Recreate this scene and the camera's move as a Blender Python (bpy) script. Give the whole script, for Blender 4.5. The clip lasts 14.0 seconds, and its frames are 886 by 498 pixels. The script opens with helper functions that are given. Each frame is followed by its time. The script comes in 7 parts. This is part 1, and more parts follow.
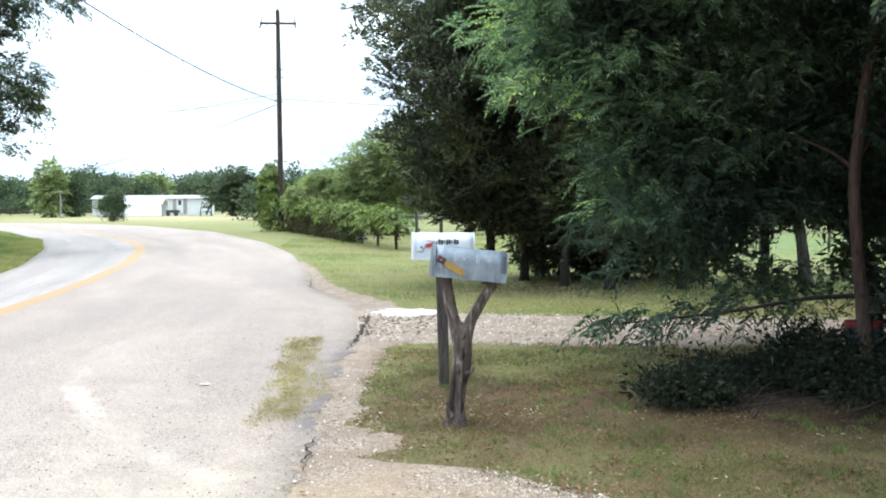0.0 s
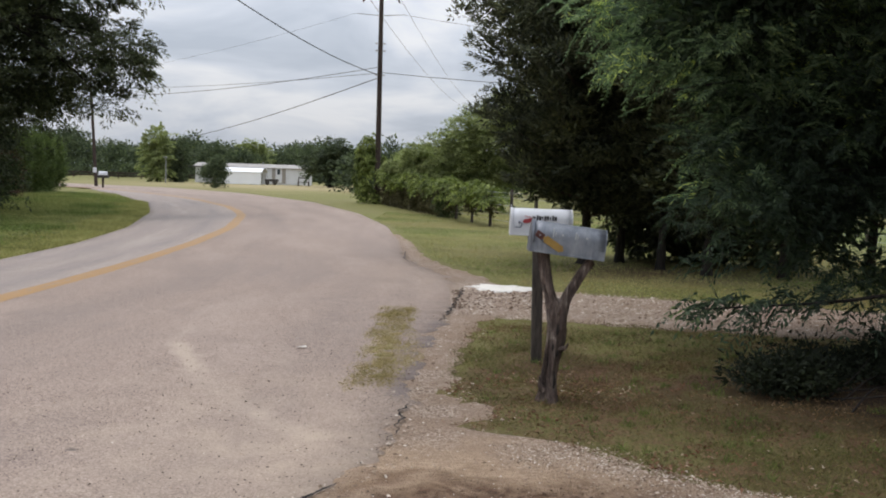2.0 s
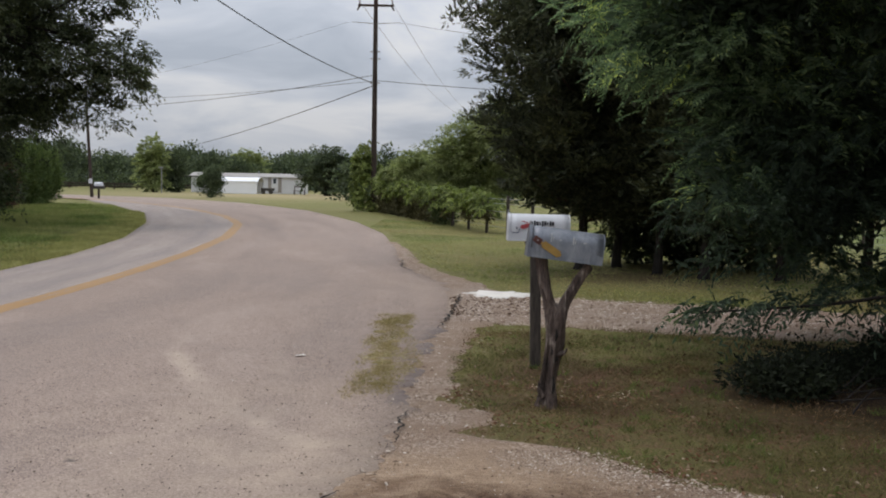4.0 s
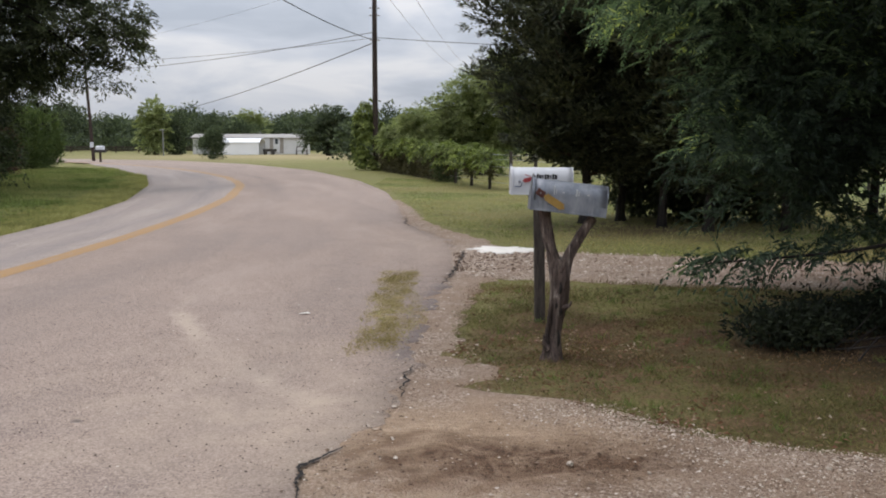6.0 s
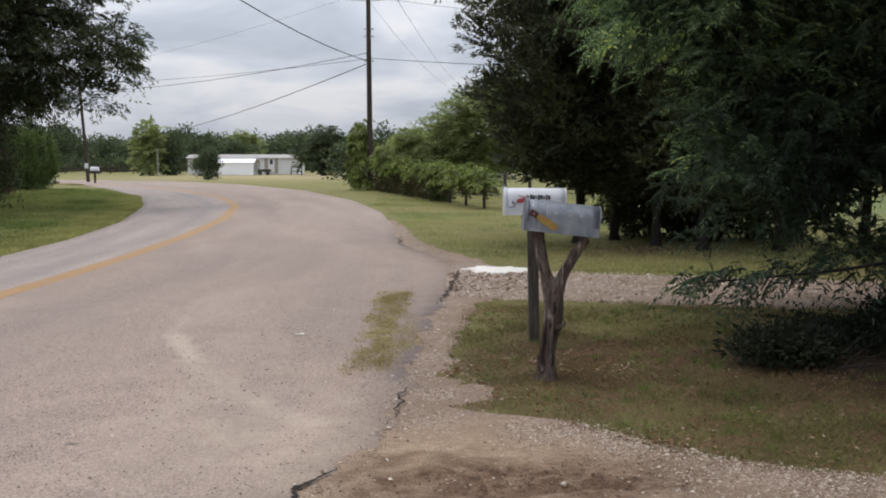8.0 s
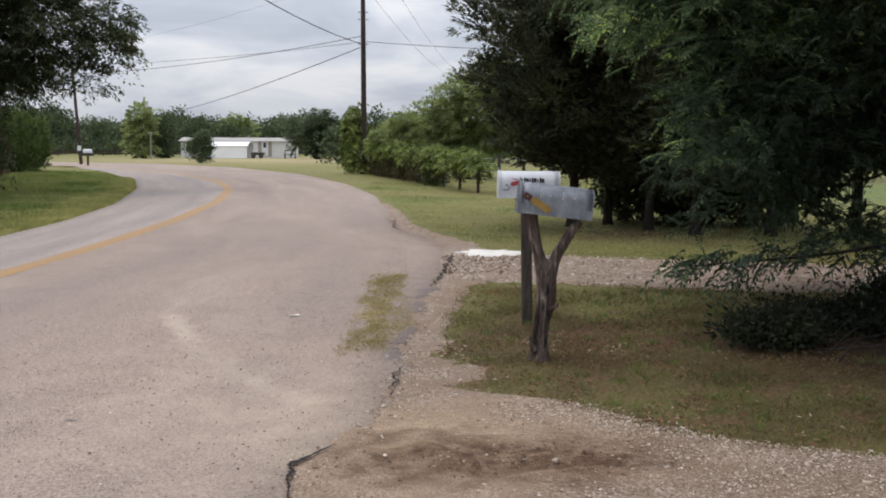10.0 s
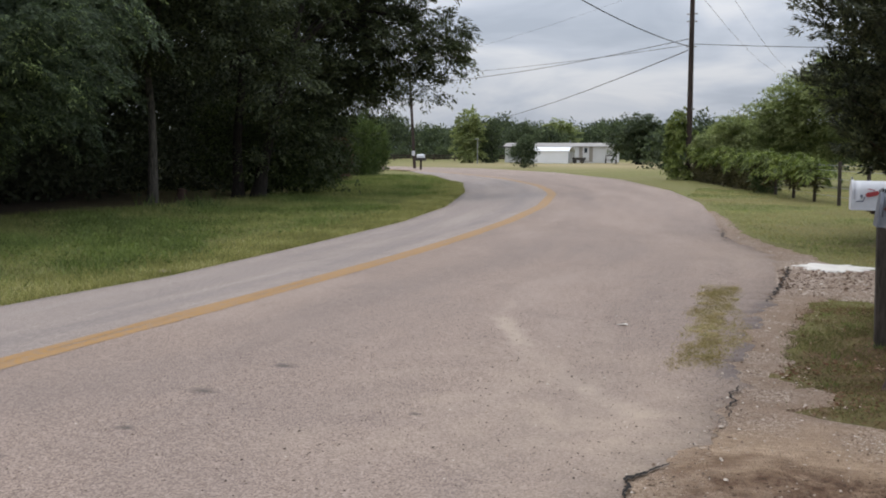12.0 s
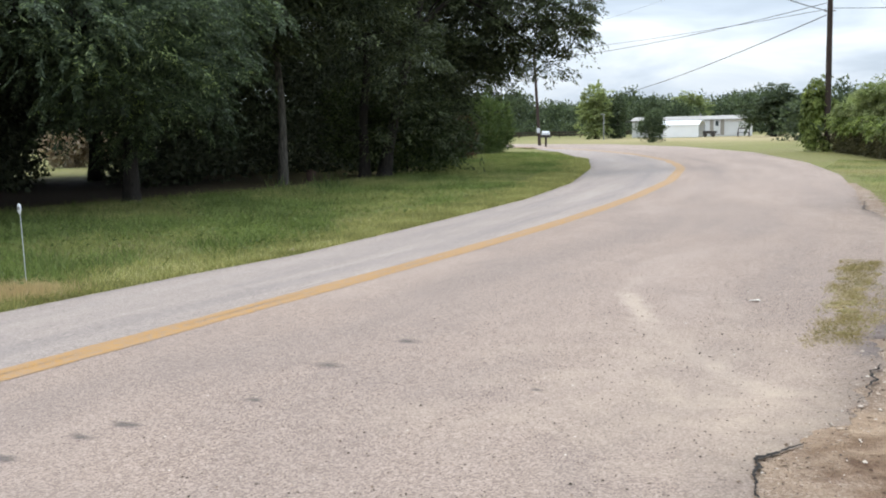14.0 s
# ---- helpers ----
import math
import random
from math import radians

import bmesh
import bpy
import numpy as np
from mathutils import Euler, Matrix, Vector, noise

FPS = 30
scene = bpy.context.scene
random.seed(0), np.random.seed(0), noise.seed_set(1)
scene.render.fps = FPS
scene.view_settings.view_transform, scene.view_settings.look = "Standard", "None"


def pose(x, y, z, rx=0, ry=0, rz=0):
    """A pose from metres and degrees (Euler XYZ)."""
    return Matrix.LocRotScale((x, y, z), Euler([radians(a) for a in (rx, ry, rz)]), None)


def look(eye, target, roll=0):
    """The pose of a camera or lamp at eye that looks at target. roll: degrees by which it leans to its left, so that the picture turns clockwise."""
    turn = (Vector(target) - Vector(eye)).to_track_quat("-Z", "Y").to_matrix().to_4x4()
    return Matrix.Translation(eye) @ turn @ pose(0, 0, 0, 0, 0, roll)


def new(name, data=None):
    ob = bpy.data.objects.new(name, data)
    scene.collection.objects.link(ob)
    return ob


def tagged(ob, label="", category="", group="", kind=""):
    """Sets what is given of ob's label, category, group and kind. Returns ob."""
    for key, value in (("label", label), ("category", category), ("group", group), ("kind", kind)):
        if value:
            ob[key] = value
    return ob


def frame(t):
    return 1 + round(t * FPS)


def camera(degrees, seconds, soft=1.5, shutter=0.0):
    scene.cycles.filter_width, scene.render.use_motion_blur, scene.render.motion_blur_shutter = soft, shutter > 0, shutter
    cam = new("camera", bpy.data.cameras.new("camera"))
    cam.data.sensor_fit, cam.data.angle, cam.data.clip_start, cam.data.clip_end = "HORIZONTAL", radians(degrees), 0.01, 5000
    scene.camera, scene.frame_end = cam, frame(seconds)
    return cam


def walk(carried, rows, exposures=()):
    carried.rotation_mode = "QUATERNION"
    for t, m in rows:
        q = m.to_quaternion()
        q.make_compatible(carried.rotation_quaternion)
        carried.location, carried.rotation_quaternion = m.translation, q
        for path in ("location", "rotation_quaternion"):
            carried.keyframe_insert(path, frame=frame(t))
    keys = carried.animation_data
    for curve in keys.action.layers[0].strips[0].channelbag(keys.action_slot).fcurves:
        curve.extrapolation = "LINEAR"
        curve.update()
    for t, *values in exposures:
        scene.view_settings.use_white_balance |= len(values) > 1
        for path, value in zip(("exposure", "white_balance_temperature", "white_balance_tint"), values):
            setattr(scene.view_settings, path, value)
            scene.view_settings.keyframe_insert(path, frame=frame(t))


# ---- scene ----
cam = camera(49.3, 14.0, soft=1.9)
PATH = [
    (0, (0.044, -0.008, 1.559), (0.235, 1.98, 1.462), -0.4),
    (0.2, (0.014, 0.001, 1.552), (0.118, 1.996, 1.447), -0.1),
    (0.5, (-0.002, 0.002, 1.546), (-0.014, 1.999, 1.434), -0.1),
    (1, (-0.035, 0.001, 1.537), (-0.162, 1.993, 1.406), -0.2),
    (1.5, (-0.044, -0.013, 1.536), (-0.138, 1.979, 1.378), 0.8),
    (2, (-0.007, -0.057, 1.528), (-0.005, 1.938, 1.383), 1.8),
    (2.5, (-0.006, -0.064, 1.525), (0.0, 1.931, 1.384), 1.7),
    (3, (-0.008, -0.056, 1.526), (-0.025, 1.94, 1.399), 1.7),
    (5.3, (-0.017, -0.037, 1.503), (0.029, 1.955, 1.337), 0.4),
    (5.5, (-0.012, -0.022, 1.5), (0.009, 1.969, 1.313), 0.3),
    (6, (-0.004, -0.007, 1.497), (-0.003, 1.981, 1.28), 0.1),
    (6.5, (0.003, -0.004, 1.498), (0.002, 1.985, 1.292), -0.0),
    (7, (0.003, -0.006, 1.507), (0.008, 1.984, 1.313), -0.1),
    (7.5, (0.011, -0.004, 1.508), (0.021, 1.988, 1.322), 0.0),
    (7.7, (0.008, -0.014, 1.511), (0.019, 1.978, 1.334), -0.1),
    (9.8, (-0.008, -0.107, 1.495), (0.009, 1.884, 1.307), -0.0),
    (10, (-0.005, -0.107, 1.497), (0.02, 1.882, 1.288), 0.2),
    (10.5, (-0.002, -0.089, 1.501), (0.031, 1.898, 1.276), -0.1),
    (11, (-0.009, -0.088, 1.497), (0.02, 1.898, 1.263), -0.1),
    (11.2, (-0.015, -0.059, 1.512), (-0.035, 1.926, 1.276), -0.4),
    (11.5, (-0.055, -0.013, 1.531), (-0.295, 1.962, 1.318), -0.8),
    (11.7, (-0.085, -0.023, 1.535), (-0.491, 1.926, 1.335), -0.3),
    (12, (-0.134, -0.075, 1.517), (-0.749, 1.817, 1.316), 0.2),
    (12.2, (-0.15, -0.076, 1.518), (-0.884, 1.774, 1.316), -0.0),
    (12.5, (-0.156, -0.068, 1.503), (-1.007, 1.728, 1.283), 0.3),
    (12.7, (-0.157, -0.068, 1.514), (-1.029, 1.718, 1.285), 0.7),
    (13, (-0.158, -0.058, 1.508), (-1.062, 1.71, 1.269), 0.6),
    (13.5, (-0.131, -0.028, 1.488), (-1.055, 1.727, 1.232), -1.0),
    (14, (-0.119, -0.019, 1.489), (-0.975, 1.773, 1.246), -1.2),
]
EXPOSURE = [(0.0, 1.2, 6450, 4), (0.5, 0.78, 7250, 8), (1.0, 0.40, 7400, 13), (1.5, 0.21, 7450, 15), (2.0, -0.03, 7350, 16), (3.0, -0.43, 7350, 16), (5.5, -0.05, 7350, 17), (6.5, -0.05, 7350, 17), (10.0, 0.02, 7350, 17),
            (11.2, 0.2, 7300, 16), (11.7, -0.06, 7250, 16), (12.0, -0.17, 7200, 16), (12.2, -0.1, 7200, 14), (12.5, 0.13, 7100, 12), (13.5, 0.5, 7000, 11), (14.0, 0.49, 7000, 11)]
walk(cam, [(t, look(eye, target, roll)) for t, eye, target, roll in PATH], EXPOSURE)

# ---- world and sun: a bright overcast noon ----
SUN_EL, SUN_AZ = radians(74), radians(-85)
world = bpy.data.worlds.new("overcast_sky")
scene.world = world
world.use_nodes = True
wn, wl = world.node_tree.nodes, world.node_tree.links
wn.clear()


def wnode(kind, operation=None):
    n = wn.new(kind)
    if operation:
        n.operation = operation
    return n


w_out = wnode("ShaderNodeOutputWorld")
w_bg = wnode("ShaderNodeBackground")
w_sky = wnode("ShaderNodeTexSky")
w_sky.sky_type, w_sky.sun_disc, w_sky.sun_elevation, w_sky.sun_rotation = "NISHITA", False, SUN_EL, SUN_AZ
w_sky.air_density, w_sky.dust_density, w_sky.ozone_density = 1.0, 3.0, 1.0
w_co = wnode("ShaderNodeTexCoord")
w_sep = wnode("ShaderNodeSeparateXYZ")
wl.new(w_co.outputs["Generated"], w_sep.inputs[0])
# clouds are projected on a flat deck: direction / height
w_h = wnode("ShaderNodeMath", "MAXIMUM")
w_h.inputs[1].default_value = 0.0
wl.new(w_sep.outputs["Z"], w_h.inputs[0])
w_ha = wnode("ShaderNodeMath", "ADD")
w_ha.inputs[1].default_value = 0.22
wl.new(w_h.outputs[0], w_ha.inputs[0])
w_div = wnode("ShaderNodeVectorMath", "DIVIDE")
w_comb = wnode("ShaderNodeCombineXYZ")
for i in range(3):
    wl.new(w_ha.outputs[0], w_comb.inputs[i])
wl.new(w_co.outputs["Generated"], w_div.inputs[0])
wl.new(w_comb.outputs[0], w_div.inputs[1])
w_n1 = wnode("ShaderNodeTexNoise")
w_n1.inputs["Scale"].default_value, w_n1.inputs["Detail"].default_value, w_n1.inputs["Roughness"].default_value = 1.9, 6.0, 0.52
w_n1.inputs["Distortion"].default_value = 0.4
wl.new(w_div.outputs[0], w_n1.inputs["Vector"])
w_ramp = wnode("ShaderNodeValToRGB")
w_ramp.color_ramp.elements[0].position, w_ramp.color_ramp.elements[0].color = 0.36, (0.455, 0.568, 0.715, 1)
w_ramp.color_ramp.elements[1].position, w_ramp.color_ramp.elements[1].color = 0.66, (0.77, 0.88, 1.0, 1)
mid = w_ramp.color_ramp.elements.new(0.5)
mid.color = (0.59, 0.712, 0.87, 1)
wl.new(w_n1.outputs["Fac"], w_ramp.inputs[0])
# an overcast sky is brighter towards the zenith
w_z = wnode("ShaderNodeMath", "MULTIPLY_ADD")
w_z.inputs[1].default_value, w_z.inputs[2].default_value = 1.85, 0.72
wl.new(w_h.outputs[0], w_z.inputs[0])
w_lum = wnode("ShaderNodeVectorMath", "SCALE")
wl.new(w_ramp.outputs[0], w_lum.inputs[0])
wl.new(w_z.outputs[0], w_lum.inputs["Scale"])
w_skys = wnode("ShaderNodeVectorMath", "SCALE")
w_skys.inputs["Scale"].default_value = 0.1
wl.new(w_sky.outputs[0], w_skys.inputs[0])
w_mix = wnode("ShaderNodeMix")
w_mix.data_type = "RGBA"
w_mix.inputs[0].default_value = 0.9
wl.new(w_skys.outputs[0], w_mix.inputs[6])
wl.new(w_lum.outputs[0], w_mix.inputs[7])
wl.new(w_mix.outputs[2], w_bg.inputs["Color"])
w_bg.inputs["Strength"].default_value = 1.11
wl.new(w_bg.outputs[0], w_out.inputs[0])

sun = new("sun", bpy.data.lights.new("sun", "SUN"))
sun.data.energy, sun.data.angle, sun.data.color = 0.74, radians(24), (1.0, 0.96, 0.9)
sun.matrix_world = look((0, 0, 60), (-math.sin(SUN_AZ) * math.cos(SUN_EL) * 60, -math.cos(SUN_AZ) * math.cos(SUN_EL) * 60, 60 - math.sin(SUN_EL) * 60))

# ---- materials ----


class Mat:
    """A node material with a few short calls."""

    def __init__(self, name):
        self.m = bpy.data.materials.new(name)
        self.m.use_nodes = True
        self.n, self.l = self.m.node_tree.nodes, self.m.node_tree.links
        self.b = self.n["Principled BSDF"]
        self.co = self.n.new("ShaderNodeTexCoord").outputs["Object"]

    def node(self, kind, operation=None):
        n = self.n.new(kind)
        if operation:
            n.operation = operation
        return n

    def put(self, value, socket):
        if hasattr(value, "is_linked"):
            self.l.new(value, socket)
        else:
            socket.default_value = value

    def noise(self, scale, detail=4, rough=0.55, distortion=0.0, vec=None):
        n = self.node("ShaderNodeTexNoise")
        n.inputs["Scale"].default_value, n.inputs["Detail"].default_value = scale, detail
        n.inputs["Roughness"].default_value, n.inputs["Distortion"].default_value = rough, distortion
        self.l.new(vec or self.co, n.inputs["Vector"])
        return n.outputs["Fac"]

    def voronoi(self, scale, out="Distance", vec=None):
        n = self.node("ShaderNodeTexVoronoi")
        n.inputs["Scale"].default_value = scale
        self.l.new(vec or self.co, n.inputs["Vector"])
        return n.outputs[out]

    def stretch(self, sx, sy, sz):
        n = self.node("ShaderNodeMapping")
        n.inputs["Scale"].default_value = (sx, sy, sz)
        self.l.new(self.co, n.inputs["Vector"])
        return n.outputs[0]

    def ramp(self, fac, *stops):
        n = self.node("ShaderNodeValToRGB")
        e = n.color_ramp.elements
        while len(e) < len(stops):
            e.new(0.5)
        for one, (p, c) in zip(e, stops):
            one.position, one.color = p, (*(c if hasattr(c, "__len__") else (c, c, c)), 1)
        self.l.new(fac, n.inputs[0])
        return n.outputs[0]

    def mix(self, fac, a, b, how="MIX"):
        n = self.node("ShaderNodeMix")
        n.data_type, n.blend_type = "RGBA", how
        self.put(fac, n.inputs[0])
        for v, i in ((a, 6), (b, 7)):
            self.put(v if hasattr(v, "is_linked") or len(v) == 4 else (*v, 1), n.inputs[i])
        return n.outputs[2]

    def math(self, op, a, b=0.0, clamp=False):
        n = self.node("ShaderNodeMath", op)
        n.use_clamp = clamp
        self.put(a, n.inputs[0])
        self.put(b, n.inputs[1])
        return n.outputs[0]

    def axis(self, which):
        n = self.node("ShaderNodeSeparateXYZ")
        self.l.new(self.co, n.inputs[0])
        return n.outputs[which]

    def disc(self, x, y, rx, ry, wobble=0.35, scale=3.0):
        """1 inside a ragged oval on the ground, 0 outside."""
        u = self.math("DIVIDE", self.math("SUBTRACT", self.axis(0), x), rx)
        v = self.math("DIVIDE", self.math("SUBTRACT", self.axis(1), y), ry)
        d = self.math("SQRT", self.math("ADD", self.math("MULTIPLY", u, u), self.math("MULTIPLY", v, v)))
        d = self.math("ADD", d, self.math("MULTIPLY", self.math("SUBTRACT", self.noise(scale, 5), 0.5), wobble * 4))
        return self.math("SUBTRACT", 1.3, d, clamp=True)

    def streak(self, x0, y0, x1, y1, width, wobble=0.5):
        """1 along a line on the ground, fading to its sides and ends."""
        dx, dy = x1 - x0, y1 - y0
        n = dx * dx + dy * dy
        px, py = self.math("SUBTRACT", self.axis(0), x0), self.math("SUBTRACT", self.axis(1), y0)
        t = self.math("DIVIDE", self.math("ADD", self.math("MULTIPLY", px, dx), self.math("MULTIPLY", py, dy)), n, True)
        ex, ey = self.math("SUBTRACT", px, self.math("MULTIPLY", t, dx)), self.math("SUBTRACT", py, self.math("MULTIPLY", t, dy))
        d = self.math("SQRT", self.math("ADD", self.math("MULTIPLY", ex, ex), self.math("MULTIPLY", ey, ey)))
        d = self.math("ADD", self.math("DIVIDE", d, width), self.math("MULTIPLY", self.math("SUBTRACT", self.noise(6.0, 5), 0.5), wobble * 4))
        return self.math("SUBTRACT", 1.25, d, clamp=True)

    def done(self, color, rough=0.8, bump=None, strength=0.3, distance=0.01, metal=0.0, spec=None):
        self.put(color if hasattr(color, "is_linked") else (*color, 1), self.b.inputs["Base Color"])
        self.put(rough, self.b.inputs["Roughness"])
        self.b.inputs["Metallic"].default_value = metal
        if spec is not None:
            self.b.inputs["Specular IOR Level"].default_value = spec
        if bump is not None:
            n = self.node("ShaderNodeBump")
            n.inputs["Strength"].default_value, n.inputs["Distance"].default_value = strength, distance
            self.l.new(bump, n.inputs["Height"])
            self.l.new(n.outputs[0], self.b.inputs["Normal"])
        return self.m


def leaf_material(name, dark, light, tip=None, translucent=0.35, rough=0.5, tip_share=0.93):
    """Leaves: each one its own shade, with light coming through."""
    k = Mat(name)
    geo = k.node("ShaderNodeNewGeometry").outputs["Random Per Island"]
    big = k.ramp(k.noise(0.8, 4, 0.6), (0.34, 0.0), (0.66, 1.0))
    f = k.math("ADD", k.math("MULTIPLY", geo, 0.6), k.math("MULTIPLY", big, 0.4))
    stops = [(0.2, dark), (0.75, light)]
    if tip:
        stops.append((tip_share, tip))
    c = k.ramp(f, *stops)
    k.done(c, rough, spec=0.2)
    tr = k.node("ShaderNodeBsdfTranslucent")
    k.l.new(k.mix(1.0, c, (1.0, 1.12, 0.8), "MULTIPLY"), tr.inputs["Color"])
    mx = k.node("ShaderNodeMixShader")
    mx.inputs[0].default_value = translucent
    k.l.new(k.b.outputs[0], mx.inputs[1])
    k.l.new(tr.outputs[0], mx.inputs[2])
    k.l.new(mx.outputs[0], k.n["Material Output"].inputs["Surface"])
    return k.m


def bark_material(name, dark, light, scale=6):
    k = Mat(name)
    v = k.stretch(scale, scale, scale * 0.18)
    a, b = k.noise(3.0, 6, 0.65, 0.5, v), k.noise(1.2, 4)
    c = k.mix(k.ramp(b, (0.35, 0.0), (0.7, 1.0)), k.ramp(a, (0.35, dark), (0.68, light)), k.ramp(a, (0.3, dark), (0.8, [x * 0.75 for x in light])))
    return k.done(c, 0.9, a, 0.8, 0.02)


def drift_material():
    """Weathered wood: dark brown with silvery streaks where the bark has gone."""
    k = Mat("weathered_cedar_wood")
    v = k.stretch(9, 9, 1.6)
    a, b, f = k.noise(2.2, 5, 0.6, 1.2, v), k.noise(5.0, 4, 0.6, 0.6), k.noise(9.0, 4, 0.6, 0.4, v)
    g = k.math("ADD", k.math("MULTIPLY", a, 0.65), k.math("MULTIPLY", b, 0.35))
    c = k.ramp(g, (0.36, (0.032, 0.021, 0.018)), (0.48, (0.125, 0.086, 0.072)), (0.57, (0.20, 0.150, 0.125)), (0.66, (0.52, 0.44, 0.385)))
    c = k.mix(k.math("MULTIPLY", k.ramp(f, (0.4, 1.0), (0.55, 0.0)), 0.5), c, (0.025, 0.018, 0.016))
    return k.done(c, 0.85, k.math("ADD", a, f), 0.9, 0.02)


def plain(name, color, rough=0.6, metal=0.0, dirt=0.25, scale=9.0, bump=0.08):
    """Paint, metal or plastic with faint dirt at two scales."""
    k = Mat(name)
    a, b = k.noise(scale, 5), k.noise(scale * 9, 3)
    c = k.mix(k.math("MULTIPLY", k.ramp(a, (0.4, 0.0), (0.75, 1.0)), dirt), color, [x * 0.55 for x in color])
    c = k.mix(k.math("MULTIPLY", k.ramp(b, (0.45, 0.0), (0.8, 1.0)), dirt * 0.6), c, [min(1, x * 1.15) for x in color])
    return k.done(c, rough, b, bump, 0.003, metal)


# asphalt with a chip-seal grain, sand swept on its edge and worn wheel lanes
def road_material(name, lift, grey):
    """lift: how much paler, grey: how far from pink, as the two lanes differ."""
    k = Mat(name)
    chips = k.voronoi(105, "Color")
    fine = k.noise(220, 3, 0.7)
    cell = k.voronoi(105)
    base = k.ramp(k.math("ADD", k.math("MULTIPLY", chips, 0.5), k.math("MULTIPLY", fine, 0.5)),
                  (0.22, (0.115, 0.084, 0.068)), (0.5, (0.318, 0.237, 0.193)), (0.78, (0.56, 0.435, 0.36)))
    big = k.noise(0.35, 5, 0.6, 0.6)
    c = k.mix(k.ramp(big, (0.35, 0.0), (0.7, 0.35)), base, (0.35, 0.275, 0.232))
    blotch = k.noise(1.3, 6, 0.65, 0.3)
    c = k.mix(k.math("MULTIPLY", k.ramp(blotch, (0.52, 0.0), (0.72, 1.0)), 0.35), c, (0.22, 0.174, 0.155))
    # polished wheel tracks and tar that bled along the lanes, drawn out in the way of travel
    at_ = k.node("ShaderNodeAttribute")
    at_.attribute_name = "across"
    run = k.node("ShaderNodeCombineXYZ")
    k.put(k.math("MULTIPLY", at_.outputs["Fac"], 9.0), run.inputs[0])
    k.put(k.math("MULTIPLY", k.axis(1), 0.16), run.inputs[1])
    long_ = k.noise(1.0, 6, 0.62, 0.3, run.outputs[0])
    c = k.mix(k.math("MULTIPLY", k.ramp(long_, (0.46, 0.0), (0.68, 1.0)), 0.34), c, (0.19, 0.158, 0.145))
    c = k.mix(k.math("MULTIPLY", k.ramp(long_, (0.3, 1.0), (0.46, 0.0)), 0.3), c, (0.47, 0.375, 0.315))
    for mid_t, wide_, amount in ((0.13, 0.05, 0.16), (0.36, 0.055, 0.34), (0.63, 0.07, 0.26), (0.86, 0.05, 0.12)):
        away = k.math("DIVIDE", k.math("ABSOLUTE", k.math("SUBTRACT", at_.outputs["Fac"], mid_t)), wide_)
        k_w = k.math("MULTIPLY", k.math("SUBTRACT", 1.0, away, True), k.ramp(k.noise(0.5, 4, 0.6, 0.0, run.outputs[0]), (0.35, 0.2), (0.65, 1.0)))
        c = k.mix(k.math("MULTIPLY", k_w, amount), c, (0.15, 0.128, 0.122))
    # cream sand that the drive washes over the near lane
    sand_n = k.noise(2.2, 6, 0.6, 0.8)
    for x, y, rx, ry, amount in ((-0.55, 5.1, 0.6, 0.7, 1.0), (-1.3, 6.0, 1.2, 1.6, 0.8), (-0.9, 4.6, 1.1, 1.0, 0.7), (-0.25, 15.0, 0.8, 2.6, 0.45), (-2.2, 4.4, 0.5, 0.4, 0.6)):
        k_f = k.math("MULTIPLY", k.math("MULTIPLY", k.disc(x, y, rx, ry), k.ramp(sand_n, (0.32, 0.1), (0.72, 1.0))), amount * 0.55, True)
        c = k.mix(k_f, c, (0.50, 0.395, 0.305))
    # a pale curved skid mark
    for x0, y0, x1, y1, w, amount in ((-2.45, 9.4, -2.38, 8.5, 0.07, 0.35), (-2.3, 8.4, -1.9, 7.35, 0.11, 1.3), (-1.8, 7.1, -1.15, 6.0, 0.13, 0.45), (-1.15, 6.0, -0.75, 5.5, 0.12, 0.55), (-1.45, 8.5, -1.25, 7.6, 0.1, 0.3)):
        c = k.mix(k.math("MULTIPLY", k.streak(x0, y0, x1, y1, w), amount * 0.45, True), c, (0.52, 0.42, 0.335))
    # bare darker binder between the sod and the gravel
    for x0, y0, x1, y1, w in ((0.0, 10.2, -0.12, 8.4, 0.13), (-0.12, 8.4, -0.28, 6.7, 0.1)):
        c = k.mix(k.math("MULTIPLY", k.streak(x0, y0, x1, y1, w, 0.4), 0.55, True), c, (0.19, 0.162, 0.16))
    # oil and rubber spots
    for x, y, rx, ry in ((-3.74, 3.67, 0.1, 0.05), (-3.8, 3.43, 0.08, 0.04), (-3.9, 3.04, 0.09, 0.05), (-3.4, 4.31, 0.07, 0.04), (-3.43, 5.16, 0.1, 0.06), (-3.28, 5.97, 0.09, 0.07), (-1.98, 5.09, 0.04, 0.03), (-3.86, 2.82, 0.12, 0.05)):
        c = k.mix(k.math("MULTIPLY", k.disc(x, y, rx, ry, 0.45, 14.0), 0.72, True), c, (0.07, 0.062, 0.06))
    # worn chips: small dark pits
    pits = k.ramp(k.voronoi(21), (0.07, 1.0), (0.13, 0.0))
    c = k.mix(k.math("MULTIPLY", pits, 0.5), c, (0.09, 0.08, 0.07))
    c = k.mix(grey, c, k.mix(1.0, c, (0.97 + lift, 1.06 + lift, 1.14 + lift), "MULTIPLY"))
    return k.done(c, k.ramp(fine, (0.3, 0.8), (0.7, 0.95)), k.math("ADD", cell, k.math("MULTIPLY", fine, 0.6)), 0.5, 0.006, spec=0.35)


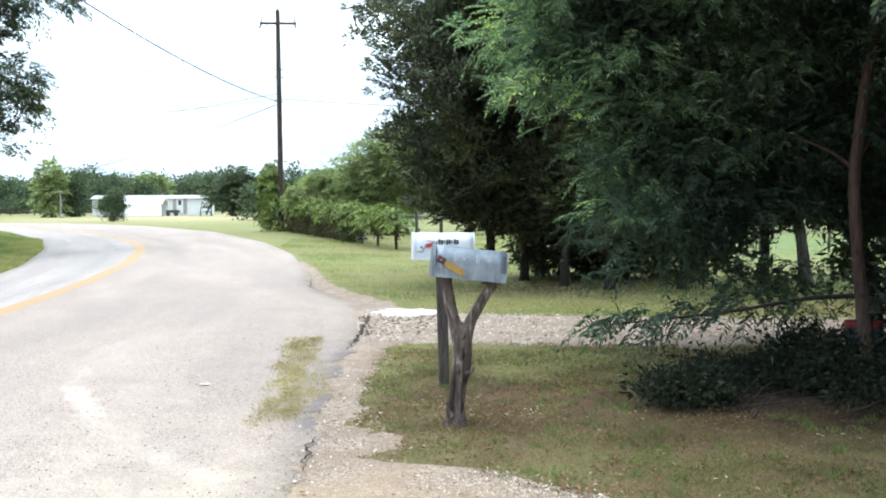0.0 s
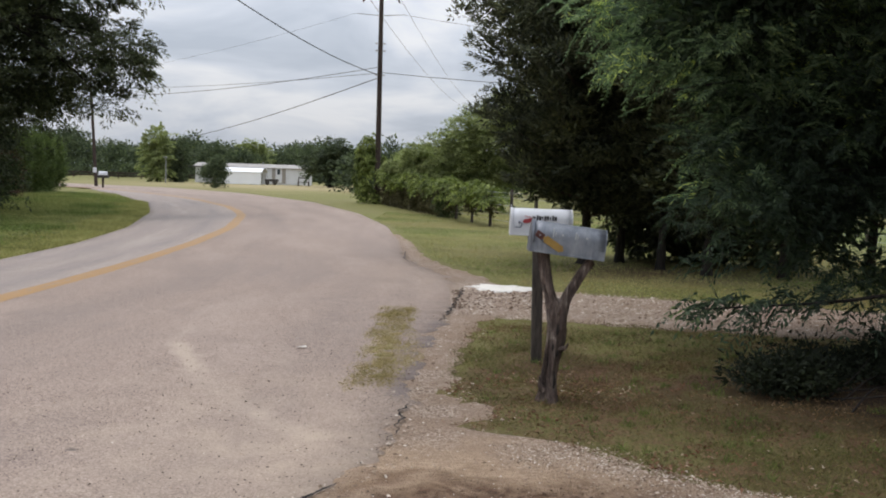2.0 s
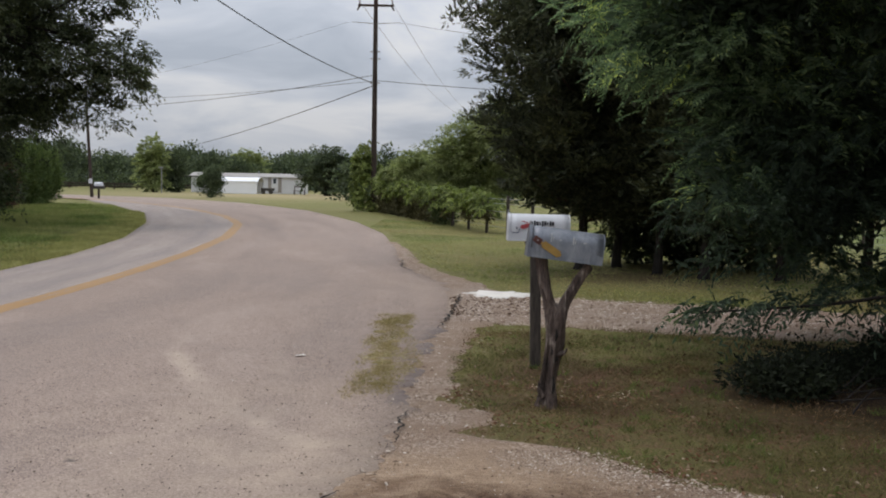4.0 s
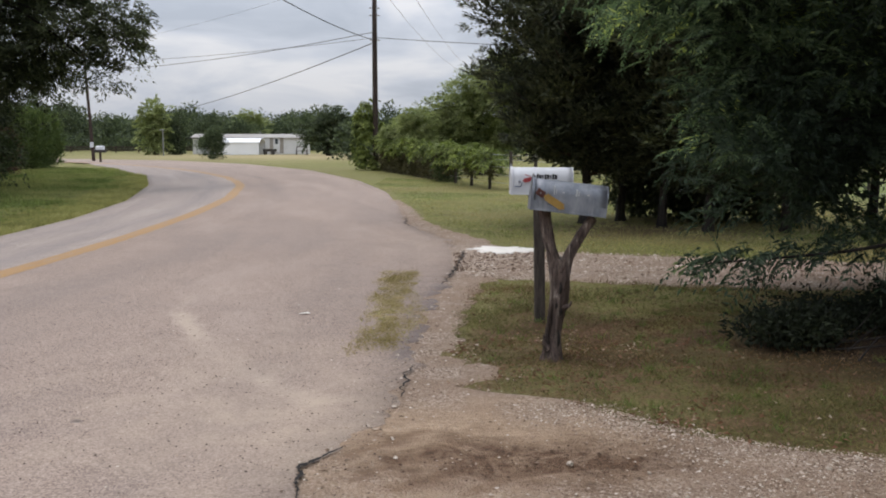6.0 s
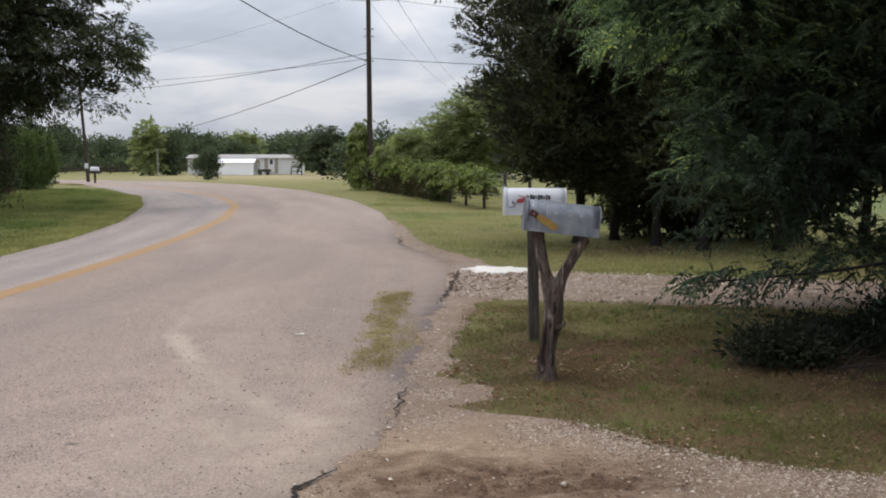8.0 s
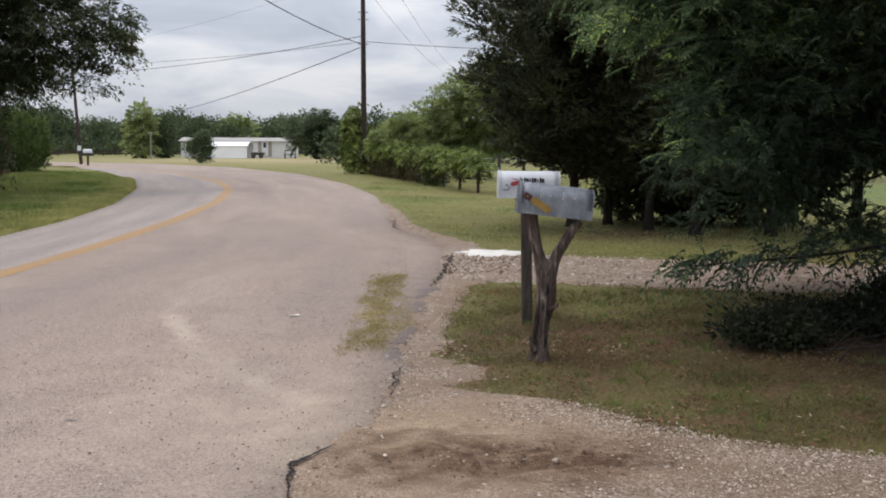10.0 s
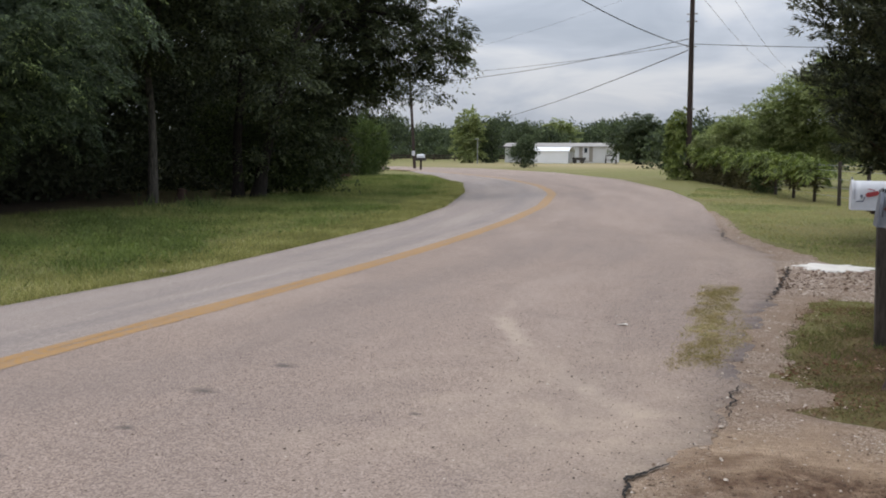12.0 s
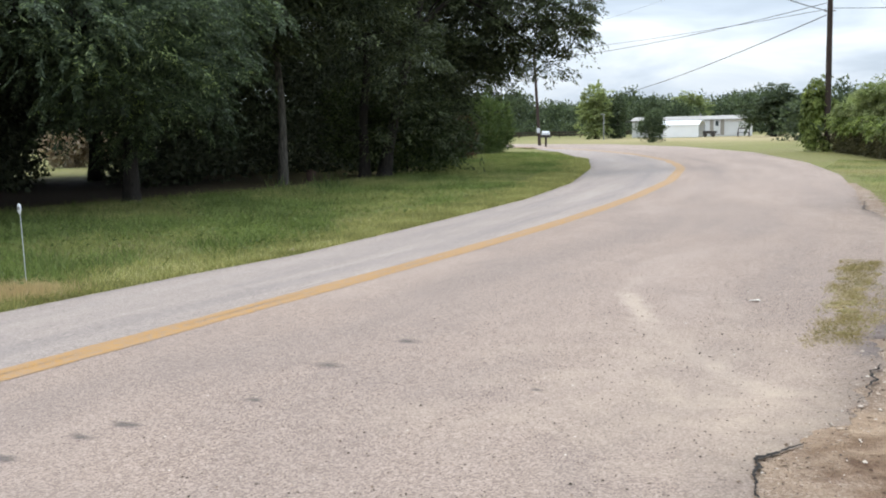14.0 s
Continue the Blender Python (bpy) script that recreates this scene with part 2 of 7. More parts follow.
def paint_line_material():
    k = Mat("worn_yellow_road_paint")
    a, b = k.noise(14, 6, 0.7), k.noise(110, 3, 0.7)
    f = k.ramp(k.math("ADD", k.math("MULTIPLY", a, 0.6), k.math("MULTIPLY", b, 0.4)), (0.42, 0.0), (0.6, 1.0))
    c = k.mix(k.math("MULTIPLY", f, 0.85), (0.42, 0.222, 0.062), (0.30, 0.215, 0.155))
    return k.done(c, 0.75, b, 0.4, 0.004)


def gravel_material(name, wash, size):
    k = Mat(name)
    v1, v2 = k.voronoi(size, "Color"), k.voronoi(size)
    w1, w2 = k.voronoi(size * 2.3, "Color"), k.voronoi(size * 2.3)
    grey = k.node("ShaderNodeRGBToBW")
    k.l.new(v1, grey.inputs[0])
    grey2 = k.node("ShaderNodeRGBToBW")
    k.l.new(w1, grey2.inputs[0])
    stone = k.ramp(grey.outputs[0], (0.2, (0.19, 0.13, 0.095)), (0.5, (0.39, 0.29, 0.222)), (0.8, (0.66, 0.54, 0.45)))
    small = k.ramp(grey2.outputs[0], (0.2, (0.21, 0.148, 0.107)), (0.7, (0.42, 0.305, 0.228)))
    patch = k.ramp(k.noise(2.6, 5, 0.6, 0.4), (0.42, 0.0), (0.6, 1.0))
    c = k.mix(patch, stone, small)
    dust = k.ramp(k.noise(0.8, 5, 0.6, 0.5), (0.4, 0.15), (0.65, 0.85))
    c = k.mix(k.math("MULTIPLY", dust, 0.6 if wash else 0.3), c, (0.40, 0.282, 0.205) if wash else (0.40, 0.33, 0.28))
    if wash:
        # a damp brown hollow where tyres turn off the road
        ring = k.disc(0.15, 4.75, 1.15, 0.8, 0.3, 2.2)
        c = k.mix(k.math("MULTIPLY", ring, 0.85, True), c, k.mix(k.ramp(k.noise(9, 6, 0.7, 0.8, k.stretch(1.0, 2.6, 1.0)), (0.42, 0.0), (0.62, 0.75)), k.ramp(k.noise(30, 5, 0.7), (0.3, (0.48, 0.33, 0.215)), (0.7, (0.66, 0.485, 0.335))), (0.37, 0.25, 0.165)))
        for x0, y0, x1, y1, w in ((-0.35, 4.3, 0.1, 4.75, 0.05), (-0.2, 4.1, 0.35, 4.6, 0.06), (-0.45, 4.55, -0.1, 4.95, 0.05), (0.1, 4.05, 0.55, 4.5, 0.05)):
            c = k.mix(k.math("MULTIPLY", k.streak(x0, y0, x1, y1, w, 0.6), 0.55, True), c, (0.27, 0.165, 0.10))
        core = k.math("MULTIPLY", k.disc(0.42, 4.5, 0.95, 0.42, 0.5, 2.4), k.ramp(k.noise(5.0, 6, 0.65, 0.7), (0.35, 0.25), (0.6, 1.0)))
        c = k.mix(k.math("MULTIPLY", core, 1.25, True), c, k.ramp(k.noise(24, 6, 0.75, 0.5), (0.34, (0.085, 0.048, 0.03)), (0.5, (0.17, 0.10, 0.062)), (0.7, (0.26, 0.165, 0.105))))
    h = k.math("ADD", k.math("MULTIPLY", v2, -1.0), k.math("MULTIPLY", w2, -0.5))
    return k.done(c, 0.92, h, 0.9, 0.018, spec=0.25)


def ground_material():
    k = Mat("mown_grass_soil")
    a, b, f = k.noise(0.22, 4, 0.6, 0.4), k.noise(2.4, 6, 0.65, 0.3), k.noise(45, 4, 0.75)
    green = k.ramp(f, (0.3, (0.105, 0.106, 0.034)), (0.55, (0.20, 0.200, 0.068)), (0.8, (0.30, 0.28, 0.11)))
    straw = k.ramp(f, (0.3, (0.13, 0.10, 0.055)), (0.7, (0.33, 0.265, 0.145)))
    mixf = k.ramp(k.math("ADD", k.math("MULTIPLY", a, 0.5), k.math("MULTIPLY", b, 0.5)), (0.44, 0.0), (0.6, 0.5))
    c = k.mix(mixf, green, straw)
    # dry pasture far off beyond the bend
    dry = k.disc(-14, 118, 28, 34, 0.2, 0.06)
    c = k.mix(k.math("MULTIPLY", dry, 0.9, True), c, k.ramp(b, (0.35, (0.30, 0.245, 0.13)), (0.7, (0.43, 0.35, 0.2))))
    # the grazed pasture past the drive is a fuller green
    past = k.disc(15, 36, 9, 14, 0.12, 0.3)
    c = k.mix(k.math("MULTIPLY", past, 0.8, True), c, k.ramp(f, (0.3, (0.085, 0.115, 0.035)), (0.7, (0.165, 0.215, 0.07))))
    # bare brown soil and leaf litter round the mailbox and beneath the trees; the grove's disc also stands in for shade
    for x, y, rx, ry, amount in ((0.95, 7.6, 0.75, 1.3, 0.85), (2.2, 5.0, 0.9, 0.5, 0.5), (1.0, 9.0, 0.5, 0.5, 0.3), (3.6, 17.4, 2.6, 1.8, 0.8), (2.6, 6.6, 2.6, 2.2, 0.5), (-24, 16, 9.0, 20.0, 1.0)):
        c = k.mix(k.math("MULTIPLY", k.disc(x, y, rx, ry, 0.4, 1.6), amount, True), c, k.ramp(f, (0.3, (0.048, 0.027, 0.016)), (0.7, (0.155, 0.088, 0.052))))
    thin = k.math("MULTIPLY", k.disc(2.4, 7.0, 2.8, 2.9, 0.15, 1.2), k.ramp(k.noise(3.6, 5, 0.65, 0.6), (0.48, 0.0), (0.6, 1.0)))
    c = k.mix(k.math("MULTIPLY", thin, 0.8, True), c, k.ramp(f, (0.3, (0.10, 0.052, 0.032)), (0.7, (0.25, 0.145, 0.092))))
    # brown-black soil right beneath the near tree, its colour lowered further for the tree's shade
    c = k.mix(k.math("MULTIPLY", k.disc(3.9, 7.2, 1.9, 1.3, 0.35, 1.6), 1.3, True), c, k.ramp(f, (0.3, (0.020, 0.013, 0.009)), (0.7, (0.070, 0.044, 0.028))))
    # grove floor painted near black to stand in for the shade under its trees
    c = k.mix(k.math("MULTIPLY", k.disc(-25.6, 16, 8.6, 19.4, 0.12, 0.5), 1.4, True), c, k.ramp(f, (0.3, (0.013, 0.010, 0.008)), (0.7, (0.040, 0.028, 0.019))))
    return k.done(c, 0.95, k.math("ADD", f, b), 0.7, 0.03, spec=0.2)


M_ROAD, M_ROAD_PALE, M_LINE = road_material("chip_seal_asphalt", 0.0, 0.0), road_material("pale_chip_seal_asphalt", 0.065, 1.0), paint_line_material()
M_GRAVEL, M_GRAVEL_FAR = gravel_material("tan_gravel", True, 70), gravel_material("pale_gravel", False, 58)
M_GROUND = ground_material()
M_CRACK = plain("dark_crack_soil", (0.018, 0.014, 0.012), 1.0)
M_CALICHE = plain("white_caliche", (0.80, 0.76, 0.70), 0.9, dirt=0.55, scale=4, bump=0.5)


def straw_patch_material():
    k = Mat("straw_sod")
    f, b = k.noise(60, 4, 0.75), k.noise(5, 5, 0.6, 0.4)
    c = k.mix(k.ramp(b, (0.42, 0.0), (0.6, 1.0)), k.ramp(f, (0.3, (0.21, 0.155, 0.075)), (0.7, (0.42, 0.32, 0.17))), k.ramp(f, (0.3, (0.13, 0.11, 0.042)), (0.7, (0.28, 0.235, 0.10))))
    return k.done(c, 0.95, f, 0.8, 0.02, spec=0.2)


M_SOD = straw_patch_material()


def stone_material():
    k = Mat("loose_stones")
    geo = k.node("ShaderNodeNewGeometry").outputs["Random Per Island"]
    c = k.ramp(geo, (0.0, (0.17, 0.115, 0.08)), (0.4, (0.36, 0.262, 0.195)), (0.75, (0.53, 0.425, 0.34)), (0.98, (0.72, 0.63, 0.54)))
    return k.done(c, 0.9, k.noise(60, 3), 0.4, 0.004, spec=0.25)


M_STONE = stone_material()
M_PEBBLE = plain("pale_limestone", (0.50, 0.42, 0.34), 0.9, dirt=0.5, scale=40, bump=0.4)
M_CLOD = plain("damp_brown_soil", (0.10, 0.058, 0.036), 0.95, scale=30, bump=0.4)
M_GRIT = plain("dark_grit", (0.085, 0.062, 0.048), 0.9)
M_OAK = leaf_material("oak_leaves", (0.040, 0.050, 0.032), (0.115, 0.135, 0.070), (0.19, 0.22, 0.10), 0.32, 0.5)
# shrub leaf colour lowered to stand in for shade beneath the near tree
M_SHADY = leaf_material("shade_dimmed_shrub_leaves", (0.014, 0.018, 0.012), (0.032, 0.041, 0.024), (0.05, 0.065, 0.032), 0.2, 0.75)
M_CEDAR = leaf_material("cedar_sprays", (0.026, 0.032, 0.022), (0.118, 0.132, 0.076), (0.20, 0.215, 0.10), 0.2, 0.65)
M_FROND = leaf_material("pinnate_leaves", (0.038, 0.056, 0.042), (0.104, 0.154, 0.102), (0.24, 0.30, 0.12), 0.45, 0.5, 0.94)
# brighter copy of the pinnate leaves, with the left side's light in its colour
M_FROND_LIT = leaf_material("lit_pinnate_leaves", (0.090, 0.142, 0.088), (0.25, 0.355, 0.20), (0.60, 0.67, 0.21), 0.46, 0.55, 0.87)
M_BERRY = leaf_material("drooping_pinnate_leaves", (0.046, 0.062, 0.044), (0.145, 0.190, 0.112), (0.46, 0.56, 0.25), 0.36, 0.5, 0.92)
M_SHRUB = leaf_material("shrub_leaves", (0.034, 0.048, 0.024), (0.10, 0.132, 0.055), (0.16, 0.20, 0.075), 0.3, 0.55)
M_UNDER = leaf_material("shaded_undergrowth_leaves", (0.042, 0.050, 0.034), (0.090, 0.104, 0.062), None, 0.25, 0.6)
M_VINE = leaf_material("vine_leaves", (0.065, 0.086, 0.024), (0.225, 0.275, 0.075), (0.40, 0.44, 0.14), 0.42)
M_CANE = leaf_material("cane_leaves", (0.062, 0.092, 0.034), (0.155, 0.205, 0.075), (0.27, 0.31, 0.12), 0.4, 0.6)
M_RUSSET = leaf_material("russet_shrub_leaves", (0.060, 0.030, 0.024), (0.15, 0.080, 0.058), (0.22, 0.16, 0.09), 0.3, 0.6)
M_WOODS = leaf_material("woodland_leaves", (0.042, 0.058, 0.036), (0.115, 0.145, 0.078), (0.18, 0.215, 0.10), 0.32, 0.6)
M_LIGHTTREE = leaf_material("light_green_leaves", (0.14, 0.168, 0.078), (0.37, 0.405, 0.185), (0.50, 0.53, 0.26), 0.48, 0.6)
M_GRASS = leaf_material("grass_blades", (0.19, 0.182, 0.072), (0.48, 0.44, 0.188), (0.70, 0.60, 0.34), 0.45, 0.6, 0.9)
M_TALLGRASS = leaf_material("tall_grass_blades", (0.14, 0.155, 0.055), (0.36, 0.375, 0.145), (0.58, 0.50, 0.25), 0.4, 0.6, 0.92)
M_LUSH = leaf_material("lush_weed_blades", (0.085, 0.112, 0.036), (0.225, 0.285, 0.095), (0.36, 0.41, 0.14), 0.42, 0.55)
M_LAWN = leaf_material("olive_lawn_blades", (0.095, 0.060, 0.032), (0.20, 0.130, 0.062), (0.38, 0.235, 0.14), 0.25, 0.7, 0.84)
M_LAWN_GREEN = leaf_material("green_lawn_blades", (0.082, 0.078, 0.032), (0.20, 0.192, 0.074), (0.36, 0.30, 0.14), 0.3, 0.65, 0.9)
M_STRAW = leaf_material("dry_grass_blades", (0.30, 0.235, 0.115), (0.50, 0.395, 0.215), (0.62, 0.52, 0.32), 0.4, 0.7)
M_DRY = leaf_material("bleached_grass_blades", (0.52, 0.37, 0.22), (0.72, 0.55, 0.35), (0.80, 0.66, 0.46), 0.5, 0.7)
M_LITTER_RED = leaf_material("curled_red_leaves", (0.13, 0.058, 0.036), (0.30, 0.155, 0.10), (0.55, 0.42, 0.32), 0.2, 0.8)
M_LITTER = leaf_material("fallen_leaves", (0.10, 0.058, 0.034), (0.25, 0.155, 0.095), (0.55, 0.46, 0.36), 0.2, 0.8)
M_BARK = bark_material("grey_brown_bark", (0.012, 0.009, 0.008), (0.056, 0.045, 0.039))
M_BARK_RED = bark_material("red_brown_bark", (0.040, 0.022, 0.018), (0.152, 0.088, 0.068), 9)
M_BARK_PALE = bark_material("pale_lichened_bark", (0.035, 0.03, 0.025), (0.19, 0.17, 0.145), 7)
M_DRIFT = drift_material()
M_BRUSH = leaf_material("dry_brush", (0.28, 0.20, 0.15), (0.62, 0.50, 0.40), (0.80, 0.70, 0.60), 0.3, 0.8)
M_DEADVINE = leaf_material("withered_vine_leaves", (0.050, 0.046, 0.024), (0.150, 0.135, 0.072), (0.24, 0.21, 0.11), 0.2, 0.7)
M_POST = bark_material("grey_treated_post", (0.040, 0.031, 0.026), (0.118, 0.096, 0.08), 12)
M_POLE = bark_material("creosoted_pole_wood", (0.022, 0.014, 0.011), (0.085, 0.055, 0.042), 4)
M_WIRE = plain("black_cable", (0.03, 0.03, 0.033), 0.6)
M_STEEL = plain("dull_steel", (0.32, 0.32, 0.33), 0.45, 0.8)

# ---- mesh helpers ----
RNG = np.random.default_rng(7)


def mesh_of(name, verts, faces, smooth=False):
    """A mesh from arrays: verts (n, 3), faces (m, 3 or 4)."""
    verts, faces = np.asarray(verts, np.float32), np.asarray(faces, np.int32)
    me = bpy.data.meshes.new(name)
    k = faces.shape[1]
    me.vertices.add(len(verts))
    me.vertices.foreach_set("co", verts.ravel())
    me.loops.add(faces.size)
    me.loops.foreach_set("vertex_index", faces.ravel())
    me.polygons.add(len(faces))
    me.polygons.foreach_set("loop_start", np.arange(0, faces.size, k, dtype=np.int32))
    me.polygons.foreach_set("use_smooth", np.full(len(faces), smooth))
    me.update(calc_edges=True)
    return me


def stuff(name, verts, faces, material, parent=None, smooth=False):
    """One object from arrays, under a thing if one is given."""
    ob = new(name, mesh_of(name, verts, faces, smooth))
    ob.data.materials.append(material)
    ob.parent = parent
    return ob


def part(name, bm, material, parent=None, label=""):
    """Links a bmesh as one mesh object under a thing or a part."""
    me = bpy.data.meshes.new(name)
    bm.to_mesh(me)
    bm.free()
    me.materials.append(material)
    ob = new(name, me)
    ob.parent = parent
    return tagged(ob, label)


def thing(name, x, y, z, label, category, group="", rz=0.0):
    ob = new(name)
    ob.empty_display_size = 0.1
    ob.matrix_world = pose(x, y, z, 0, 0, rz)
    return tagged(ob, label, category, group)


def box(sx, sy, sz, at=(0, 0, 0), bevel=0.0, turn=None):
    """A bevelled block of that size round a middle point."""
    bm = bmesh.new()
    bmesh.ops.create_cube(bm, size=1.0)
    bmesh.ops.scale(bm, vec=(sx, sy, sz), verts=bm.verts)
    if bevel:
        bmesh.ops.bevel(bm, geom=bm.edges[:], offset=bevel, segments=2, affect="EDGES", profile=0.6)
    if turn is not None:
        bmesh.ops.transform(bm, matrix=turn, verts=bm.verts)
    bmesh.ops.translate(bm, vec=at, verts=bm.verts)
    return bm


def rod(a, b, r0, r1=None, sides=10):
    """A straight tapered round bar from a to b."""
    bm = bmesh.new()
    a, b = Vector(a), Vector(b)
    bmesh.ops.create_cone(bm, cap_ends=True, segments=sides, radius1=r0, radius2=r0 if r1 is None else r1, depth=(b - a).length)
    turn = (b - a).to_track_quat("Z", "Y").to_matrix().to_4x4()
    bmesh.ops.transform(bm, matrix=Matrix.Translation((a + b) / 2) @ turn, verts=bm.verts)
    return bm


def smooth_path(points, n):
    """Catmull-Rom through the points."""
    p = np.asarray(points, float)
    p = np.vstack([2 * p[0] - p[1], p, 2 * p[-1] - p[-2]])
    out = []
    segs = len(p) - 3
    for u in np.linspace(0, segs - 1e-6, n):
        i, t = int(u), u - int(u)
        a, b, c, d = p[i : i + 4]
        out.append(0.5 * (2 * b + (c - a) * t + (2 * a - 5 * b + 4 * c - d) * t * t + (3 * b - a - 3 * c + d) * t ** 3))
    return np.array(out)


def tube(points, radii, sides=9, rough=0.0, seed=0, flare=0.0, flutes=None):
    """A bent tapered tube, with knobs if rough: verts, quads."""
    rng = np.random.default_rng(seed)
    p = np.asarray(points, float)
    n = len(p)
    r = np.interp(np.linspace(0, 1, n), np.linspace(0, 1, len(radii)), radii)
    tan = np.gradient(p, axis=0)
    tan /= np.linalg.norm(tan, axis=1)[:, None] + 1e-9
    ref = np.array([0.0, 1.0, 0.03]) if abs(tan[:, 1]).mean() < 0.8 else np.array([1.0, 0.0, 0.03])
    u = np.cross(tan, ref)
    u /= np.linalg.norm(u, axis=1)[:, None]
    v = np.cross(tan, u)
    ang = np.linspace(0, 2 * np.pi, sides, endpoint=False)
    ridge = 1 + rough * rng.normal(0, 0.5, sides)[None] + rough * 0.5 * rng.normal(0, 1, (n, sides))
    if flutes:
        # ropes of grown-over wood that wind round the stem, with hollows between them
        h_ = np.linspace(0, 1, n)[:, None]
        for many, deep, wind in flutes:
            ridge = ridge * (1 + deep * np.cos(many * ang[None] + wind * h_ + 0.9 * np.sin(7 * h_ + many)))
    rr = r[:, None] * ridge * (1 + flare * np.exp(-np.arange(n) / max(1, n * 0.08)))[:, None]
    verts = p[:, None] + rr[..., None] * (np.cos(ang)[None, :, None] * u[:, None] + np.sin(ang)[None, :, None] * v[:, None])
    i, j = np.meshgrid(np.arange(n - 1), np.arange(sides), indexing="ij")
    a, b = i * sides + j, i * sides + (j + 1) % sides
    faces = np.stack([a, b, b + sides, a + sides], -1).reshape(-1, 4)
    verts = verts.reshape(-1, 3)
    # close the tip
    last = len(verts)
    verts = np.vstack([verts, p[-1] + tan[-1] * r[-1] * 0.4, p[0]])
    e = (n - 1) * sides + np.arange(sides)
    tip = np.stack([e, (n - 1) * sides + (np.arange(sides) + 1) % sides, np.full(sides, last), np.full(sides, last)], -1)
    return verts, faces, tip[:, :3]


def limb(name, points, radii, material, parent, sides=9, rough=0.08, seed=0, n=0, flare=0.0, label="", flutes=None):
    v, f, tip = tube(smooth_path(points, n or 6 * len(points)), radii, sides, rough, seed, flare, flutes)
    bm = bmesh.new()
    vs = [bm.verts.new(c) for c in v]
    for q in f:
        bm.faces.new([vs[k] for k in q]).smooth = True
    for q in tip:
        bm.faces.new([vs[k] for k in q])
    return part(name, bm, material, parent, label)


def unit(v):
    return v / (np.linalg.norm(v, axis=-1, keepdims=True) + 1e-9)


def blades(base, way, length, width, bend=0.25, rng=RNG, rhomb=False, up=None):
    """Leaves, one face each from base along way: pointed triangles, or folded rhombs where they are seen close."""
    n = len(base)
    way = unit(way)
    side = unit(np.cross(way, rng.normal(0, 1, (n, 3)) if up is None else up + rng.normal(0, 0.45, (n, 3))))
    L, W = np.broadcast_to(length, n)[:, None], np.broadcast_to(width, n)[:, None]
    if rhomb:
        up = np.cross(side, way)
        midp = base + way * L * 0.45 + up * L * bend * 0.25
        v = np.stack([base, midp + side * W * 0.5, base + way * L - up * L * bend * 0.1, midp - side * W * 0.5], 1)
        return v.reshape(-1, 3), np.arange(4 * n).reshape(-1, 4)
    v = np.stack([base + side * W * 0.5, base + way * L, base + way * L * 0.12 - side * W * 0.5], 1)
    return v.reshape(-1, 3), np.arange(3 * n).reshape(-1, 3)


def ball(rng, n, bias=0.35):
    """Points in the unit ball, most of them near its skin."""
    d = unit(rng.normal(0, 1, (n, 3)))
    return d * (rng.random((n, 1)) ** bias)


def clumps(rng, lobes, count, bias=0.3, boughs=0):
    """Clump middles spread over lobes (x, y, z, rx, ry, rz), by their size, and the way out of each lobe.
    boughs: each lobe is first broken into that many flat boughs with air between them."""
    lobes = np.asarray(lobes, float)
    w = (lobes[:, 3] * lobes[:, 4] * lobes[:, 5]) ** 0.67
    if boughs:
        which = rng.choice(len(lobes), boughs * len(lobes), p=w / w.sum())
        d = ball(rng, len(which), 0.22)
        mid_ = lobes[which, :3] + d * lobes[which, 3:] * 0.86
        r = lobes[which, 3:].mean(1) * rng.uniform(0.2, 0.4, len(which))
        pick = rng.choice(len(which), count, p=r ** 2 / (r ** 2).sum())
        off = ball(rng, count, 0.4)
        return mid_[pick] + off * r[pick, None] * np.array([1, 1, 0.6]), unit(d[pick] * 0.7 + off * 0.5 + np.array([0, 0, 0.15]))
    which = rng.choice(len(lobes), count, p=w / w.sum())
    d = ball(rng, count, bias)
    bumpy = 1 + 0.16 * np.sin(d[:, :1] * 5.1 + which[:, None]) + 0.13 * np.sin(d[:, 2:3] * 7.3 + 2 * which[:, None])
    return lobes[which, :3] + d * lobes[which, 3:] * bumpy, d


def crown(name, rng, lobes, count, per, spread, length, width, material, parent=None, out=0.6, droop=0.0, bias=0.3, flat=0.7, floor=None, keep=None, boughs=0, rhomb=False):
    """A crown of many small leaves gathered in clumps."""
    c, d = clumps(rng, lobes, count, bias, boughs)
    if keep is not None:
        ok = keep(c)
        c, d = c[ok], d[ok]
    size = rng.uniform(0.6, 1.35, (len(c), 1, 1))
    off = ball(rng, len(c) * per, 0.45).reshape(len(c), per, 3) * np.array([1, 1, flat]) * spread * 1.9 * size
    base = (c[:, None] + off).reshape(-1, 3)
    way = (off / spread * 0.5 + d[:, None] * out + rng.normal(0, 0.55, off.shape) + np.array([0, 0, -droop])).reshape(-1, 3)
    if floor is not None:
        ok = base[:, 2] > floor
        base, way = base[ok], way[ok]
    n = len(base)
    v, f = blades(base, way, length * rng.uniform(0.6, 1.4, n), width * rng.uniform(0.6, 1.4, n), 0.3, rng, rhomb)
    return stuff(name, v, f, material, parent)


